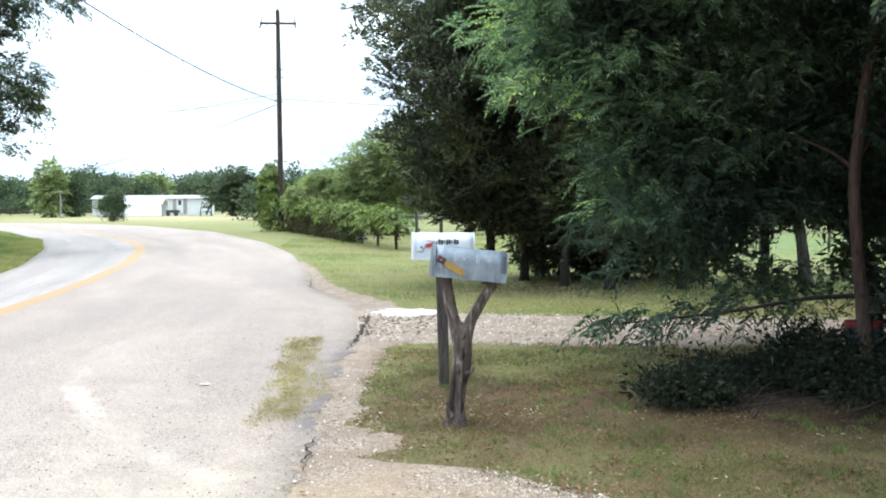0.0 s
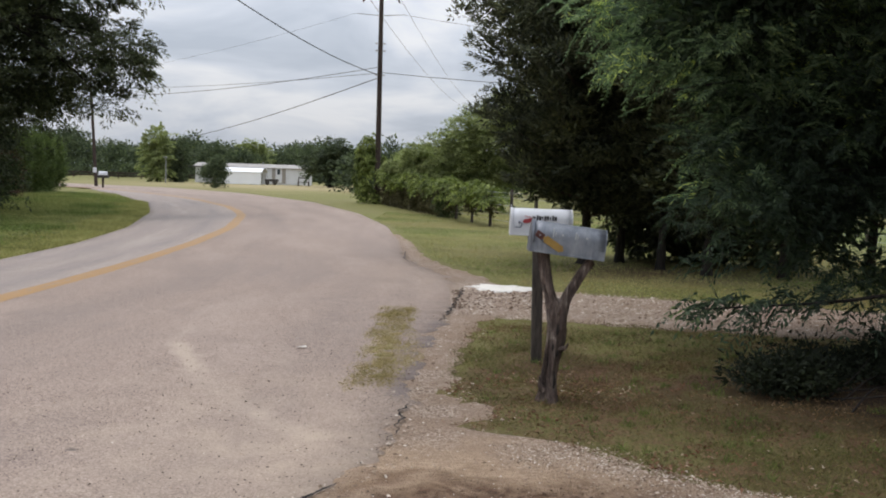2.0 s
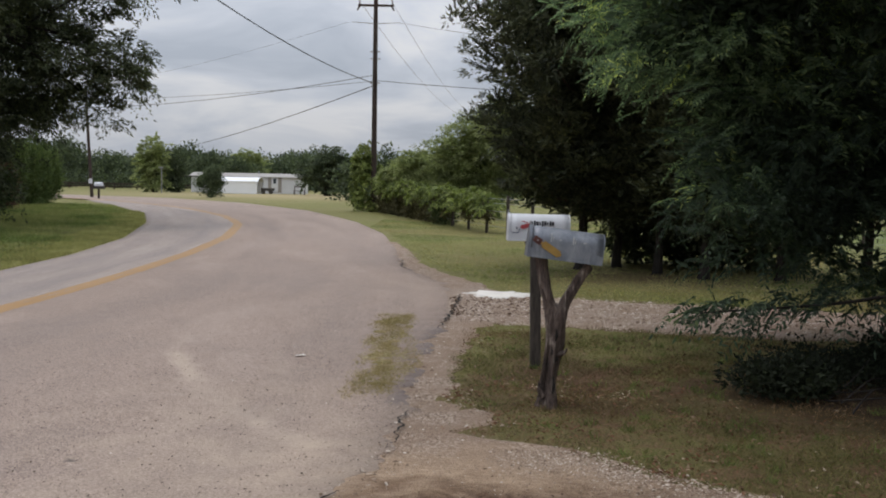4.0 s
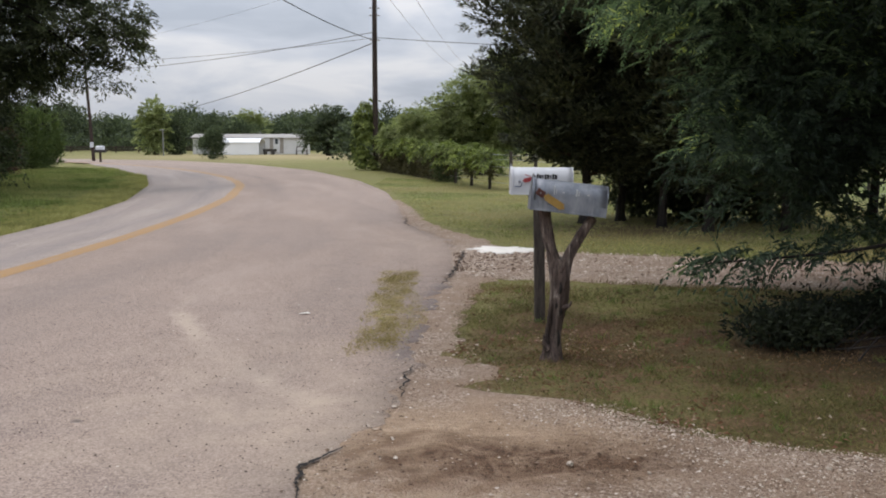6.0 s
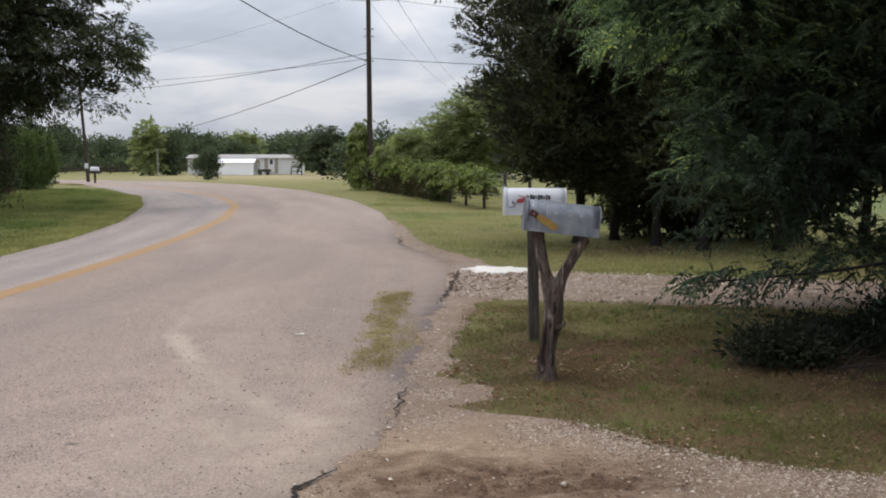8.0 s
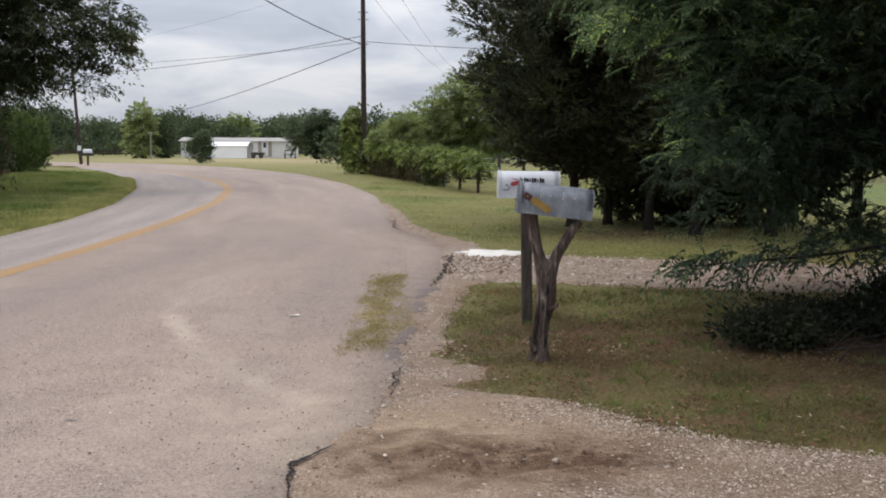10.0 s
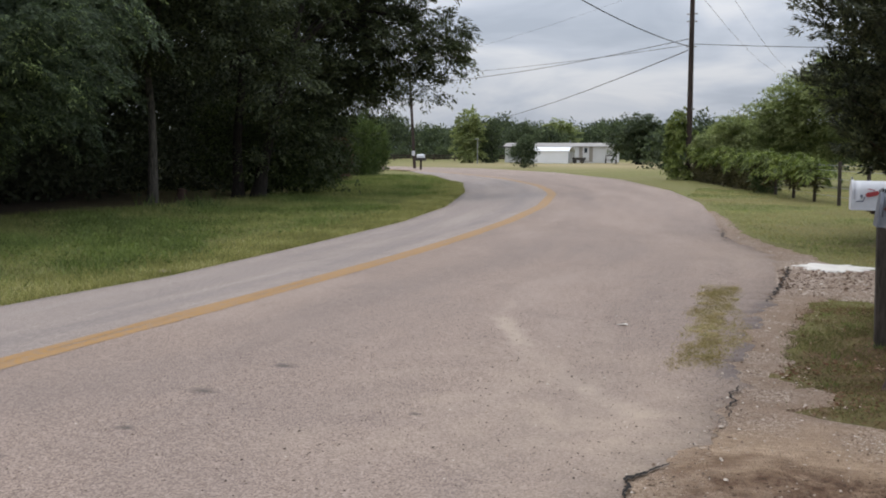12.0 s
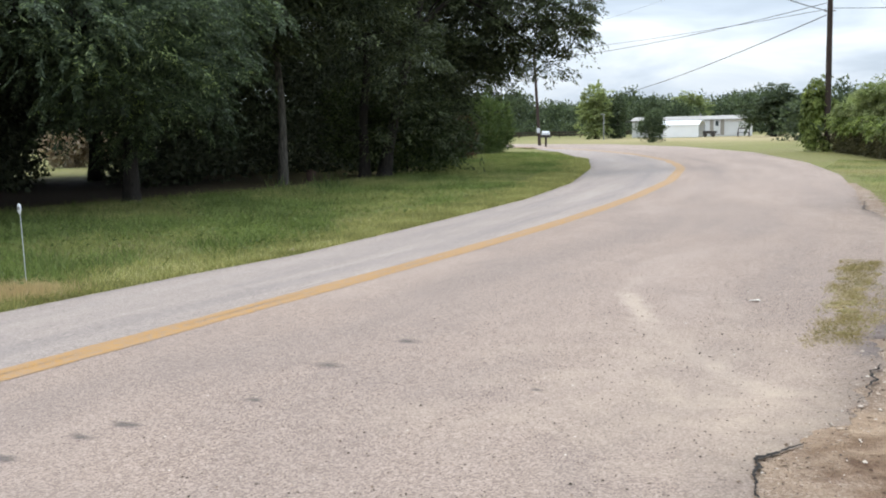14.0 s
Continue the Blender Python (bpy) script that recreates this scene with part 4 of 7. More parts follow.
    for where, count, leaf_mat, names in ((lobes, 1200, M_FROND, ("crown", "inner_crown")), (lit_lobes, 170, M_FROND_LIT, ("lit_crown", "inner_lit_crown"))):
        c, way, _ = boughs_of(rng, where, count, 19, 0.62, 0.25)
        ok = open_view(c)
        c, way = c[ok], way[ok]
        fronds(names[0], rng, c, unit(way) + rng.normal(0, 0.55, c.shape) + np.array([0, 0, 0.25]), 0.26, 8, 0.07, 0.018, leaf_mat, tree, 0.22)
        crown(names[1], rng, [(*l[:3], *(0.75 * r for r in l[3:])) for l in where], count * 5, 14, 0.13, 0.11, 0.042, M_FROND, tree, keep=open_view, bias=0.5, rhomb=True)
    # low branches whose leaves hang over the drive
    n = 62
    t = rng.random(n) ** 0.8
    base = np.stack([-0.4 - 1.85 * t, 0.2 + 0.25 * t, 0.74 - 0.2 * t], -1) + rng.normal(0, 0.05, (n, 3))
    way = np.stack([-0.8 + rng.normal(0, 0.35, n), rng.normal(0, 0.5, n), rng.normal(-0.25, 0.3, n)], -1)
    fronds("low_branch", rng, base, way, 0.32, 7, 0.09, 0.026, M_FROND, tree, 0.42)
    n = 36
    base = np.stack([-1.9 + 2.4 * rng.random(n), 0.9 + 0.5 * rng.random(n), 0.95 + 0.3 * rng.random(n)], -1)
    way = np.stack([-0.3 + rng.normal(0, 0.5, n), rng.normal(0, 0.4, n), rng.normal(-0.5, 0.3, n)], -1)
    ok = open_view(base)
    fronds("hanging_leaves", rng, base[ok], way[ok], 0.3, 7, 0.085, 0.025, M_FROND, tree, 0.3)
    return tree


CEDAR_SHAPE = ([0.12, 0.25, 0.36, 0.46, 0.65, 0.87, 1.0], [0.35, 0.5, 0.78, 1.0, 0.97, 0.6, 0.15])


def cedar(x, y, h, r, seed, label, dense=1.0, shape=CEDAR_SHAPE):
    """A juniper: short dense sprays on many rising branches, with gaps between their tips."""
    rng = np.random.default_rng(seed)
    tree = thing("cedar_tree", x, y, lie(x, y), label, "tree", "cedars beside the drive")
    limb("trunk", [(0, 0, -0.05), (0.03, 0, 1.0), (-0.03, 0.03, 2.5), (0, 0, h * 0.93)], [0.085, 0.07, 0.055, 0.02], M_BARK, tree, seed=seed, flare=0.4, rough=0.15)
    lobes = []
    for k in range(64):
        z = 1.0 + (h - 1.25) * k / 63
        reach = r * np.interp(z / h, *shape) * rng.uniform(0.72, 1.08)
        an = k * 2.4 + rng.uniform(-0.4, 0.4)
        ca, sa = math.cos(an), math.sin(an)
        for q, (u, s) in enumerate(((0.3, 0.55), (0.58, 0.46), (0.8, 0.36), (0.97, 0.22))):
            lobes.append((ca * reach * u + rng.normal(0, 0.1), sa * reach * u + rng.normal(0, 0.1), z + 0.1 + 0.45 * u * u + rng.normal(0, 0.08), s, s, s * 0.75))
        if k % 4 == 0:
            limb("limb", [(0, 0, z - 0.1), (ca * reach * 0.45, sa * reach * 0.45, z + 0.05), (ca * reach * 0.9, sa * reach * 0.9, z + 0.45)], [0.045, 0.025, 0.008], M_BARK_RED, tree, sides=5, seed=k)
    sprays("crown", rng, lobes, int(2100 * dense), 52, 0.42, -0.3, 0.12, 0.34, M_CEDAR, tree, skin=0.4)
    crown("inner_crown", rng, lobes, int(2600 * dense), 22, 0.085, 0.12, 0.042, M_CEDAR, tree, out=0.9, droop=-0.35, bias=0.5, flat=0.8)
    return tree


def leafy_tree(name, label, x, y, trunks, lobes, count, per, leaf, mat, seed, bark=None, spread=0.3, branches=True, group="", droop=0.15, category="tree", width=0.55, floor=None, boughs=9, spray=None):
    """A broad-leaved tree: trunks [(points from the base, radii)], lobes in world places."""
    rng = np.random.default_rng(seed)
    z = float(lie(x, y))
    tree = thing(name, x, y, z, label, category, group)
    loc = rel(lobes, x, y, z)
    tops = []
    for k, (pts, radii) in enumerate(trunks):
        limb("trunk", pts, radii, bark or M_BARK, tree, sides=11, seed=seed + k, flare=0.45, rough=0.1)
        tops.append(np.array(pts[-1]) * 0.55 + np.array(pts[0]) * 0.45)
    if branches and tops:
        for k, l in enumerate(loc[:5]):
            a = tops[k % len(tops)]
            b = np.array(l[:3])
            m_ = a * 0.5 + b * 0.5 + rng.normal(0, 0.25, 3) + np.array([0, 0, 0.2])
            limb("limb", [tuple(a), tuple(m_), tuple(b)], [0.06 + 0.01 * l[3], 0.04, 0.012], bark or M_BARK, tree, sides=6, seed=seed + 40 + k)
    if spray:
        n_, per_, reach_, sag_ = spray
        sprays("crown", rng, loc, n_, per_, reach_, sag_, leaf, width, mat, tree, floor)
        crown("inner_crown", rng, [(*l[:3], *(0.62 * r for r in l[3:])) for l in loc], count // 4, per, spread, leaf * 1.2, leaf * width, mat, tree, bias=0.5, droop=droop, floor=floor)
    else:
        crown("crown", rng, loc, count, per, spread, leaf, leaf * width, mat, tree, bias=0.32, droop=droop, floor=floor, boughs=boughs)
    return tree


def hanging_tree():
    """The tree across the road whose long leaves hang over the verge."""
    rng = np.random.default_rng(31)
    x, y = -17.8, 18.7
    z = float(lie(x, y))
    tree = thing("drooping_tree", x, y, z, "large shade tree with hanging compound leaves beyond the verge", "tree", "trees across the road")
    limb("trunk", [(0, 0, -0.1), (0.05, 0, 1.5), (-0.1, 0.1, 4.0), (0.2, 0, 8.0)], [0.2, 0.17, 0.14, 0.06], M_BARK, tree, sides=12, seed=5, flare=0.5, rough=0.12)
    lobes = rel([(-15.2, 12.8, 5.2, 2.6, 2.6, 2.2), (-15.0, 16.6, 5.6, 2.2, 2.2, 1.9), (-17, 18, 7.5, 3.8, 3.8, 2.8), (-17.5, 9.5, 5.4, 2.8, 2.8, 2.5), (-14.6, 15.4, 3.6, 1.6, 1.6, 1.1), (-16.5, 12.2, 3.2, 1.5, 1.5, 1.0),
                 (-16.6, 19.5, 4.2, 1.6, 1.6, 1.3), (-18, 14, 8.5, 3.5, 3.5, 2.5), (-15.8, 17.6, 2.9, 1.2, 1.2, 0.8), (-19.5, 10.8, 2.9, 1.4, 1.4, 0.9), (-15.7, 16.4, 2.5, 1.1, 1.1, 0.9), (-16.4, 19.3, 2.4, 1.1, 1.0, 0.9), (-16.0, 17.8, 2.3, 0.9, 0.9, 0.8)], x, y, z)
    for k, l in enumerate(lobes):
        limb("limb", [(0, 0.05, 2.8 + 0.2 * k), (l[0] * 0.5, l[1] * 0.5, 3.4 + l[2] * 0.35), l[:3]], [0.1, 0.06, 0.015], M_BARK, tree, sides=6, seed=60 + k)
    c, w_, _ = boughs_of(rng, lobes, 480, 24, 1.3, 0.42)
    fronds("crown", rng, c, unit(w_) + rng.normal(0, 0.4, c.shape), 0.42, 8, 0.125, 0.036, M_BERRY, tree, 0.22)
    crown("inner_crown", rng, [(*l[:3], *(0.7 * r for r in l[3:])) for l in lobes], 2200, 16, 0.28, 0.13, 0.045, M_BERRY, tree, bias=0.5, rhomb=True)
    return tree


near_tree()
cedar(2.7, 18.3, 6.4, 3.55, 3, "dark bushy cedar with ragged outer sprays beside the drive", 0.9, ([0.12, 0.25, 0.36, 0.47, 0.6, 0.71, 0.8, 0.87, 1.0], [0.35, 0.45, 0.6, 0.76, 0.95, 1.0, 0.75, 0.42, 0.1]))
cedar(3.5, 19.0, 6.8, 1.6, 14, "slim dark cedar crowded behind another", 0.4)
cedar(4.0, 17.6, 8.0, 2.1, 4, "dark cedar crowded among others, bare trunk below")
cedar(4.6, 16.7, 7.6, 2.3, 15, "dark cedar crowded among others, bare trunk below", 0.5)
cedar(5.9, 16.6, 8.2, 2.8, 5, "dark cedar crowded among others, bare trunk below", 0.6)
cedar(7.8, 17.5, 8.4, 2.9, 6, "tall dark cedar behind the roadside tree", 0.5)
hanging_tree()

oak = leafy_tree("oak_tree", "broad live oak leaning over the road's bend", -17.2, 30.9,
           [([(0, 0, -0.1), (0.25, 0, 1.2), (0.7, 0.1, 3.0), (1.4, 0.4, 6.0), (2.0, 0.8, 8.5)], [0.25, 0.2, 0.17, 0.1, 0.04]), ([(-0.75, -0.1, -0.1), (-0.8, 0, 2.0), (-0.6, 0, 5.0), (-1.2, -0.4, 8.5)], [0.2, 0.17, 0.13, 0.05])],
           [(-14.8, 33, 7.0, 2.2, 2.2, 1.6), (-15.2, 28.6, 4.3, 1.8, 1.8, 1.3), (-16.4, 27.6, 5.6, 2.4, 2.4, 1.8), (-14.4, 34.5, 3.9, 1.5, 1.5, 1.0), (-17, 29.5, 8.4, 4.6, 4.6, 3.2), (-15.8, 33.5, 4.6, 2.6, 2.4, 1.7), (-20, 27, 8, 3.8, 3.8, 3.2), (-17, 35, 8, 4, 4, 2.8), (-16.8, 32.5, 3.0, 1.6, 1.6, 1.2), (-16.0, 30.3, 2.6, 0.9, 0.9, 0.8), (-15.5, 31.6, 1.7, 0.9, 0.9, 0.9), (-16.7, 29.8, 1.4, 0.5, 0.6, 0.6), (-15.0, 33.0, 2.4, 0.9, 0.9, 0.9)],
           7600, 20, 0.13, M_OAK, 41, spread=0.2, group="trees across the road", spray=(1150, 60, 1.0, 0.5))
# the oak's long limb that hangs over the bend
limb("limb", [(1.2, 0.4, 5.2), (2.6, 1.6, 6.6), (4.2, 2.6, 6.6), (5.6, 3.0, 6.0)], [0.11, 0.08, 0.05, 0.015], M_BARK, oak, sides=7, seed=88)
OVERHANG = rel([(-10.6, 34, 8.9, 1.7, 1.8, 1.0), (-12.8, 34, 7.9, 1.8, 2.0, 1.2), (-11.4, 34, 5.9, 1.1, 1.6, 0.8), (-11.2, 33.8, 4.9, 0.9, 1.4, 0.7), (-11.9, 34, 3.9, 0.7, 1.2, 0.6), (-13.2, 34, 5.6, 1.6, 2.0, 1.4), (-12.6, 34.2, 10.4, 2.2, 2.2, 1.2),
                (-14.4, 34.5, 4.6, 1.4, 1.6, 1.0), (-14.6, 34, 6.6, 1.7, 1.8, 1.4), (-15.6, 35, 3.8, 1.4, 1.5, 1.1)], -17.2, 30.9, float(lie(-17.2, 30.9)))
sprays("overhang", np.random.default_rng(42), OVERHANG, 1050, 66, 0.75, 0.4, 0.13, 0.55, M_OAK, oak)
for k, l in enumerate(OVERHANG[:7]):
    limb("limb", [(2.6, 1.6, 6.4), ((l[0] + 2.6) / 2, 2.6, (l[2] + 6.6) / 2), l[:3]], [0.05, 0.03, 0.008], M_BARK, oak, sides=5, seed=90 + k)
leafy_tree("shade_tree", "tall shade tree with a pale bare trunk", -18.7, 26.7, [([(0, 0, -0.1), (0.05, 0, 2.5), (-0.15, 0.1, 5.0), (0.2, 0, 9.0)], [0.15, 0.12, 0.1, 0.05])],
           [(-18.7, 26, 8.2, 3.6, 3.6, 3.0), (-17.7, 25.3, 4.9, 1.2, 1.2, 0.9), (-18.6, 25.7, 4.5, 1.5, 0.9, 1.1), (-17.4, 24.5, 7.6, 2.2, 2.2, 1.6), (-20.5, 23, 7.8, 3.4, 3.4, 3.0), (-17.0, 21.5, 8.2, 2.4, 2.4, 1.8)], 3600, 17, 0.15, M_OAK, 43, M_BARK_PALE, 0.3, group="trees across the road", spray=(860, 45, 1.1, 0.5))
leafy_tree("shade_tree", "dark shade tree at the verge's back", -18.2, 13.8, [([(0, 0, -0.1), (0, 0, 2.5), (0.15, 0.1, 5.0), (0.1, 0, 9.0)], [0.2, 0.16, 0.12, 0.05])],
           [(-19, 12, 8.0, 3.6, 3.6, 3.0), (-21, 8, 7.0, 3.6, 3.6, 3.2), (-18, 4.5, 6.5, 3.2, 3.2, 2.8)], 3000, 15, 0.16, M_OAK, 44, None, 0.3, group="trees across the road", spray=(600, 45, 1.1, 0.5))
leafy_tree("shade_tree", "dark shade tree deep in the grove", -29.0, 28.7, [([(0, 0, -0.1), (0.1, 0, 3.0), (0, 0.1, 5.0), (0.1, 0, 10.0)], [0.26, 0.2, 0.15, 0.06])],
           [(-28, 28, 9, 4.5, 4.5, 3.0), (-25, 22, 9, 4.2, 4.2, 3.0), (-24, 32, 9.5, 4.5, 4.5, 3.0), (-33, 24, 9, 4.5, 4.5, 3.0)], 3000, 12, 0.3, M_OAK, 45, None, 0.4, group="trees across the road")
# this one stands out of view, added to keep light out of the grove
leafy_tree("shade_tree", "dark shade tree deep in the grove", -26.5, 15.5, [([(0, 0, -0.1), (0.1, 0, 3.0), (0, 0.1, 5.0), (0.1, 0, 10.0)], [0.24, 0.2, 0.15, 0.06])],
           [(-26, 16, 9, 4.5, 4.5, 3.0), (-24.5, 9, 8, 4.2, 4.2, 3.2), (-30, 12, 8.5, 4.5, 4.5, 3.2), (-24, 2, 7, 4.5, 4.5, 3.5)], 2800, 12, 0.3, M_OAK, 46, None, 0.4, group="trees across the road")


def shrub(name, label, x, y, lobes, count, per, leaf, mat, seed, spread=0.22, group="", stems=5, droop=0.0, out=0.6, width=0.55, keep=None, category="shrub"):
    rng = np.random.default_rng(seed)
    z = float(lie(x, y))
    ob = thing(name, x, y, z, label, category, group)
    loc = rel(lobes, x, y, z)
    for k in range(stems):
        l = loc[k % len(loc)]
        limb("stem", [(l[0] * 0.25, l[1] * 0.25, -0.05), (l[0] * 0.6, l[1] * 0.6, l[2] * 0.5), tuple(l[:3])], [min(0.04, 0.006 + 0.03 * l[2]), min(0.03, 0.004 + 0.022 * l[2]), 0.004], M_BARK, ob, sides=5, seed=seed + k)
    crown("foliage", rng, loc, count, per, spread, leaf, leaf * width, mat, ob, droop=droop, out=out, floor=0.02, keep=keep)
    return ob


# dark shrubs and cane at the grove's end
shrub("shrub", "dark leafy shrub beneath the oak", -17.6, 33.5, [(-17.6, 33.5, 1.4, 1.8, 1.8, 1.6), (-16.6, 34.8, 1.2, 1.5, 1.5, 1.3), (-19.2, 33, 1.8, 1.8, 1.8, 1.8)], 1100, 20, 0.13, M_SHRUB, 51)
shrub("shrub", "dark leafy shrub at the verge's edge", -21.4, 41.0, [(-20.6, 40.2, 1.7, 1.7, 1.7, 1.9), (-22.4, 43.5, 1.9, 1.8, 1.8, 2.1), (-23.4, 46.5, 1.5, 1.5, 1.5, 1.7)], 1100, 20, 0.14, M_SHRUB, 52)
shrub("shrub", "dark shrub beside the cane", -25.4, 52.0, [(-25.0, 50.5, 1.8, 1.6, 1.6, 1.9), (-25.9, 53.5, 1.8, 1.7, 1.7, 2.1)], 900, 18, 0.15, M_SHRUB, 53)
shrub("shrub", "small red-brown shrub between green ones", -22.4, 49.6, [(-22.4, 49.6, 1.0, 0.7, 0.6, 1.1), (-22.9, 50.2, 1.3, 0.6, 0.6, 1.1)], 420, 16, 0.12, M_RUSSET, 54)
for k, (cx, cy, hh) in enumerate(((-26.0, 56.5, 3.5), (-25.7, 57.7, 4.0), (-25.5, 59.0, 3.8), (-25.5, 60.5, 4.1), (-26.0, 61.8, 4.0), (-25.7, 62.8, 3.5))):
    shrub("cane_clump", "bright upright cane thicket at the bend", cx, cy, [(cx, cy, hh * 0.5, 0.45, 0.45, hh * 0.5), (cx + 0.5, cy + 0.3, hh * 0.42, 0.4, 0.4, hh * 0.42), (cx - 0.5, cy - 0.2, hh * 0.45, 0.4, 0.4, hh * 0.45)], 420, 16, 0.34, M_CANE, 70 + k, 0.15, "cane thicket", 4, -0.7, 0.3, 0.18)


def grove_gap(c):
    """Leaves low undergrowth out along one sight line from the camera to the brush pile."""
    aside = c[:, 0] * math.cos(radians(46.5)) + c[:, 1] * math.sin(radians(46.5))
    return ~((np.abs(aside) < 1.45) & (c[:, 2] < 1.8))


def grove_back():
    """The thick undergrowth that closes the grove's back."""
    rng = np.random.default_rng(81)
    lobes = []
    for k in range(46):
        az = radians(29.5 + 50.5 * k / 45)
        far = 40 + 4 * math.sin(k * 1.7) - (6 if k > 36 else 0) + (8 if k < 8 else 0)
        x, y = -math.sin(az) * far, math.cos(az) * far
        lobes.append((x, y, 2.0, 2.4, 2.4, 2.6))
        lobes.append((x * 0.94, y * 0.94, 0.6, 2.4, 2.4, 0.9))
        lobes.append((x * 1.03, y * 1.03, 4.3, 2.6, 2.6, 1.8))
        lobes.append((x * 1.06, y * 1.06, 5.5, 3.0, 3.0, 2.6))
        lobes.append((x * 1.04, y * 1.04, 9.2, 3.2, 3.2, 2.6))
    for k in range(7):
        az = radians(24.6 + 1.2 * k)
        lobes += [(-math.sin(az) * r, math.cos(az) * r, z, 2.6, 2.6, rz) for r, z, rz in ((68, 2.5, 3.0), (69, 6.5, 3.0), (66, 10.0, 2.8))]
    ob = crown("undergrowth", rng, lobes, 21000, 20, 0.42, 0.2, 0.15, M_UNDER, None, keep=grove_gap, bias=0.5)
    tagged(ob, "dense dark undergrowth closing the back of the grove", "undergrowth", kind="stuff")



def unseen_canopy():
    """A leaf roof high over the grove, out of view, added to block sky light."""
    rng = np.random.default_rng(82)
    lobes = [(-19.5 - 5.5 * i + 1.5 * math.sin(j), -2 + 6 * j + 2 * math.sin(i * 2.0), 11.5 + math.sin(i + j), 4.2, 4.2, 1.3) for i in range(4) for j in range(9)]
    lobes = [l for l in lobes if math.hypot(l[0] + 33, l[1] - 31) > 9]
    ob = crown("unseen_canopy", rng, lobes, 4200, 11, 0.55, 0.5, 0.3, M_OAK, None, bias=0.6)
    tagged(ob, "leaf canopy above the view, added to keep the grove dark", "canopy", kind="stuff")


unseen_canopy()
grove_back()
shrub("brush_pile", "heap of dry tan brush on a sunlit lawn", -43.5, 41.3, [(-43.9, 41.3, 1.1, 1.6, 1.2, 1.1), (-42.6, 42.4, 1.0, 1.3, 1.0, 0.9)], 420, 14, 0.3, M_BRUSH, 83, 0.25, "", 3, category="brush")

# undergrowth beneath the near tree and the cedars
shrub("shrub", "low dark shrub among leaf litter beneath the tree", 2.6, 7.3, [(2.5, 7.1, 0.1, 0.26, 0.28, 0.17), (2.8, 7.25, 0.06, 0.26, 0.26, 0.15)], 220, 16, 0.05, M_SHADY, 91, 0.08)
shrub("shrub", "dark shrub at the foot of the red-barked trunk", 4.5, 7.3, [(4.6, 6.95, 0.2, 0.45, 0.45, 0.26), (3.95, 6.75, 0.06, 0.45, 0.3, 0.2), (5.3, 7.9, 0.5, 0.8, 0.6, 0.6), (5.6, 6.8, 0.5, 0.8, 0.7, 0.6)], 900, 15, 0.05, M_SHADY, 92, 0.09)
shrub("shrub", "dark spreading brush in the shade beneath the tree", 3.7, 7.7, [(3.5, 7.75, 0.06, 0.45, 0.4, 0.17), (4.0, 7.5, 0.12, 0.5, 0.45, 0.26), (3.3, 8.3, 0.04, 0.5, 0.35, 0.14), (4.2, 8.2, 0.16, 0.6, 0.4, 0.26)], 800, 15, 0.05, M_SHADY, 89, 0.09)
shrub("shrub", "dark thicket between the cedar trunks", 5.4, 19.4, [(6.4, 19.2, 0.8, 0.9, 0.8, 0.9), (5.2, 19.6, 0.7, 0.9, 0.7, 0.8), (4.2, 20.0, 0.7, 0.8, 0.7, 0.8)], 900, 16, 0.13, M_UNDER, 93, 0.16)
# bare twigs and fallen branches in the litter beneath the tree
twigs = thing("fallen_branch", 3.1, 6.9, 0, "bare brown fallen branch lying under the tree", "branch")
rt = np.random.default_rng(77)
for k in range(9):
    x0, y0, an = rt.uniform(-0.3, 0.7), rt.uniform(-0.35, 0.6), rt.uniform(-0.7, 0.9)
    ln = rt.uniform(0.35, 0.9)
    limb("twig", [(x0, y0, -0.01), (x0 + ln * 0.5 * math.cos(an), y0 + ln * 0.5 * math.sin(an), 0.05 + 0.1 * rt.random()), (x0 + ln * math.cos(an), y0 + ln * math.sin(an) + 0.08, 0.03 + 0.2 * rt.random())], [0.009, 0.006, 0.002], M_BARK, twigs, sides=5, seed=300 + k)
# unseen shrub that blocks sky light from the ground beneath the near tree
shrub("shrub", "tall dense shrub out of view, added to darken the ground by the drive", 4.9, 5.7, [(4.75, 6.2, 0.9, 0.9, 0.6, 1.1), (4.9, 5.3, 1.1, 0.9, 0.8, 1.2), (5.2, 6.0, 2.4, 1.2, 1.2, 1.0), (4.7, 4.4, 1.6, 0.8, 0.8, 1.2)], 1500, 16, 0.09, M_SHADY, 88, 0.14, "", 7)
leafy_tree("pasture_tree", "small pale-barked tree by the drive's far side", 8.3, 16.8, [([(0, 0, -0.05), (-0.1, 0, 0.8), (-0.18, 0, 1.6), (0.2, 0.2, 3.2)], [0.12, 0.1, 0.09, 0.04])], [(8.6, 17, 4.6, 1.8, 1.8, 1.4), (9.8, 16.5, 4.2, 1.8, 1.8, 1.3)], 700, 14, 0.12, M_SHRUB, 94, M_BARK_PALE, 0.2)

# behind the vine fence
leafy_tree("light_tree", "light green airy tree behind the vine-grown fence", 1.8, 47, [([(0, 0, -0.05), (0.1, 0, 1.5), (0, 0.1, 4.0)], [0.12, 0.1, 0.04])],
           [(1.5, 47, 3.7, 1.3, 1.3, 1.6), (0.3, 48, 3.0, 1.2, 1.2, 1.2), (3.0, 46, 4.2, 1.4, 1.4, 1.9), (0.8, 48, 1.6, 1.6, 1.2, 0.9), (2.6, 47, 1.9, 1.6, 1.2, 1.2), (4.4, 46, 3.6, 1.5, 1.4, 1.8)], 5200, 20, 0.12, M_LIGHTTREE, 95, None, 0.2, spray=(800, 60, 0.7, 0.4))
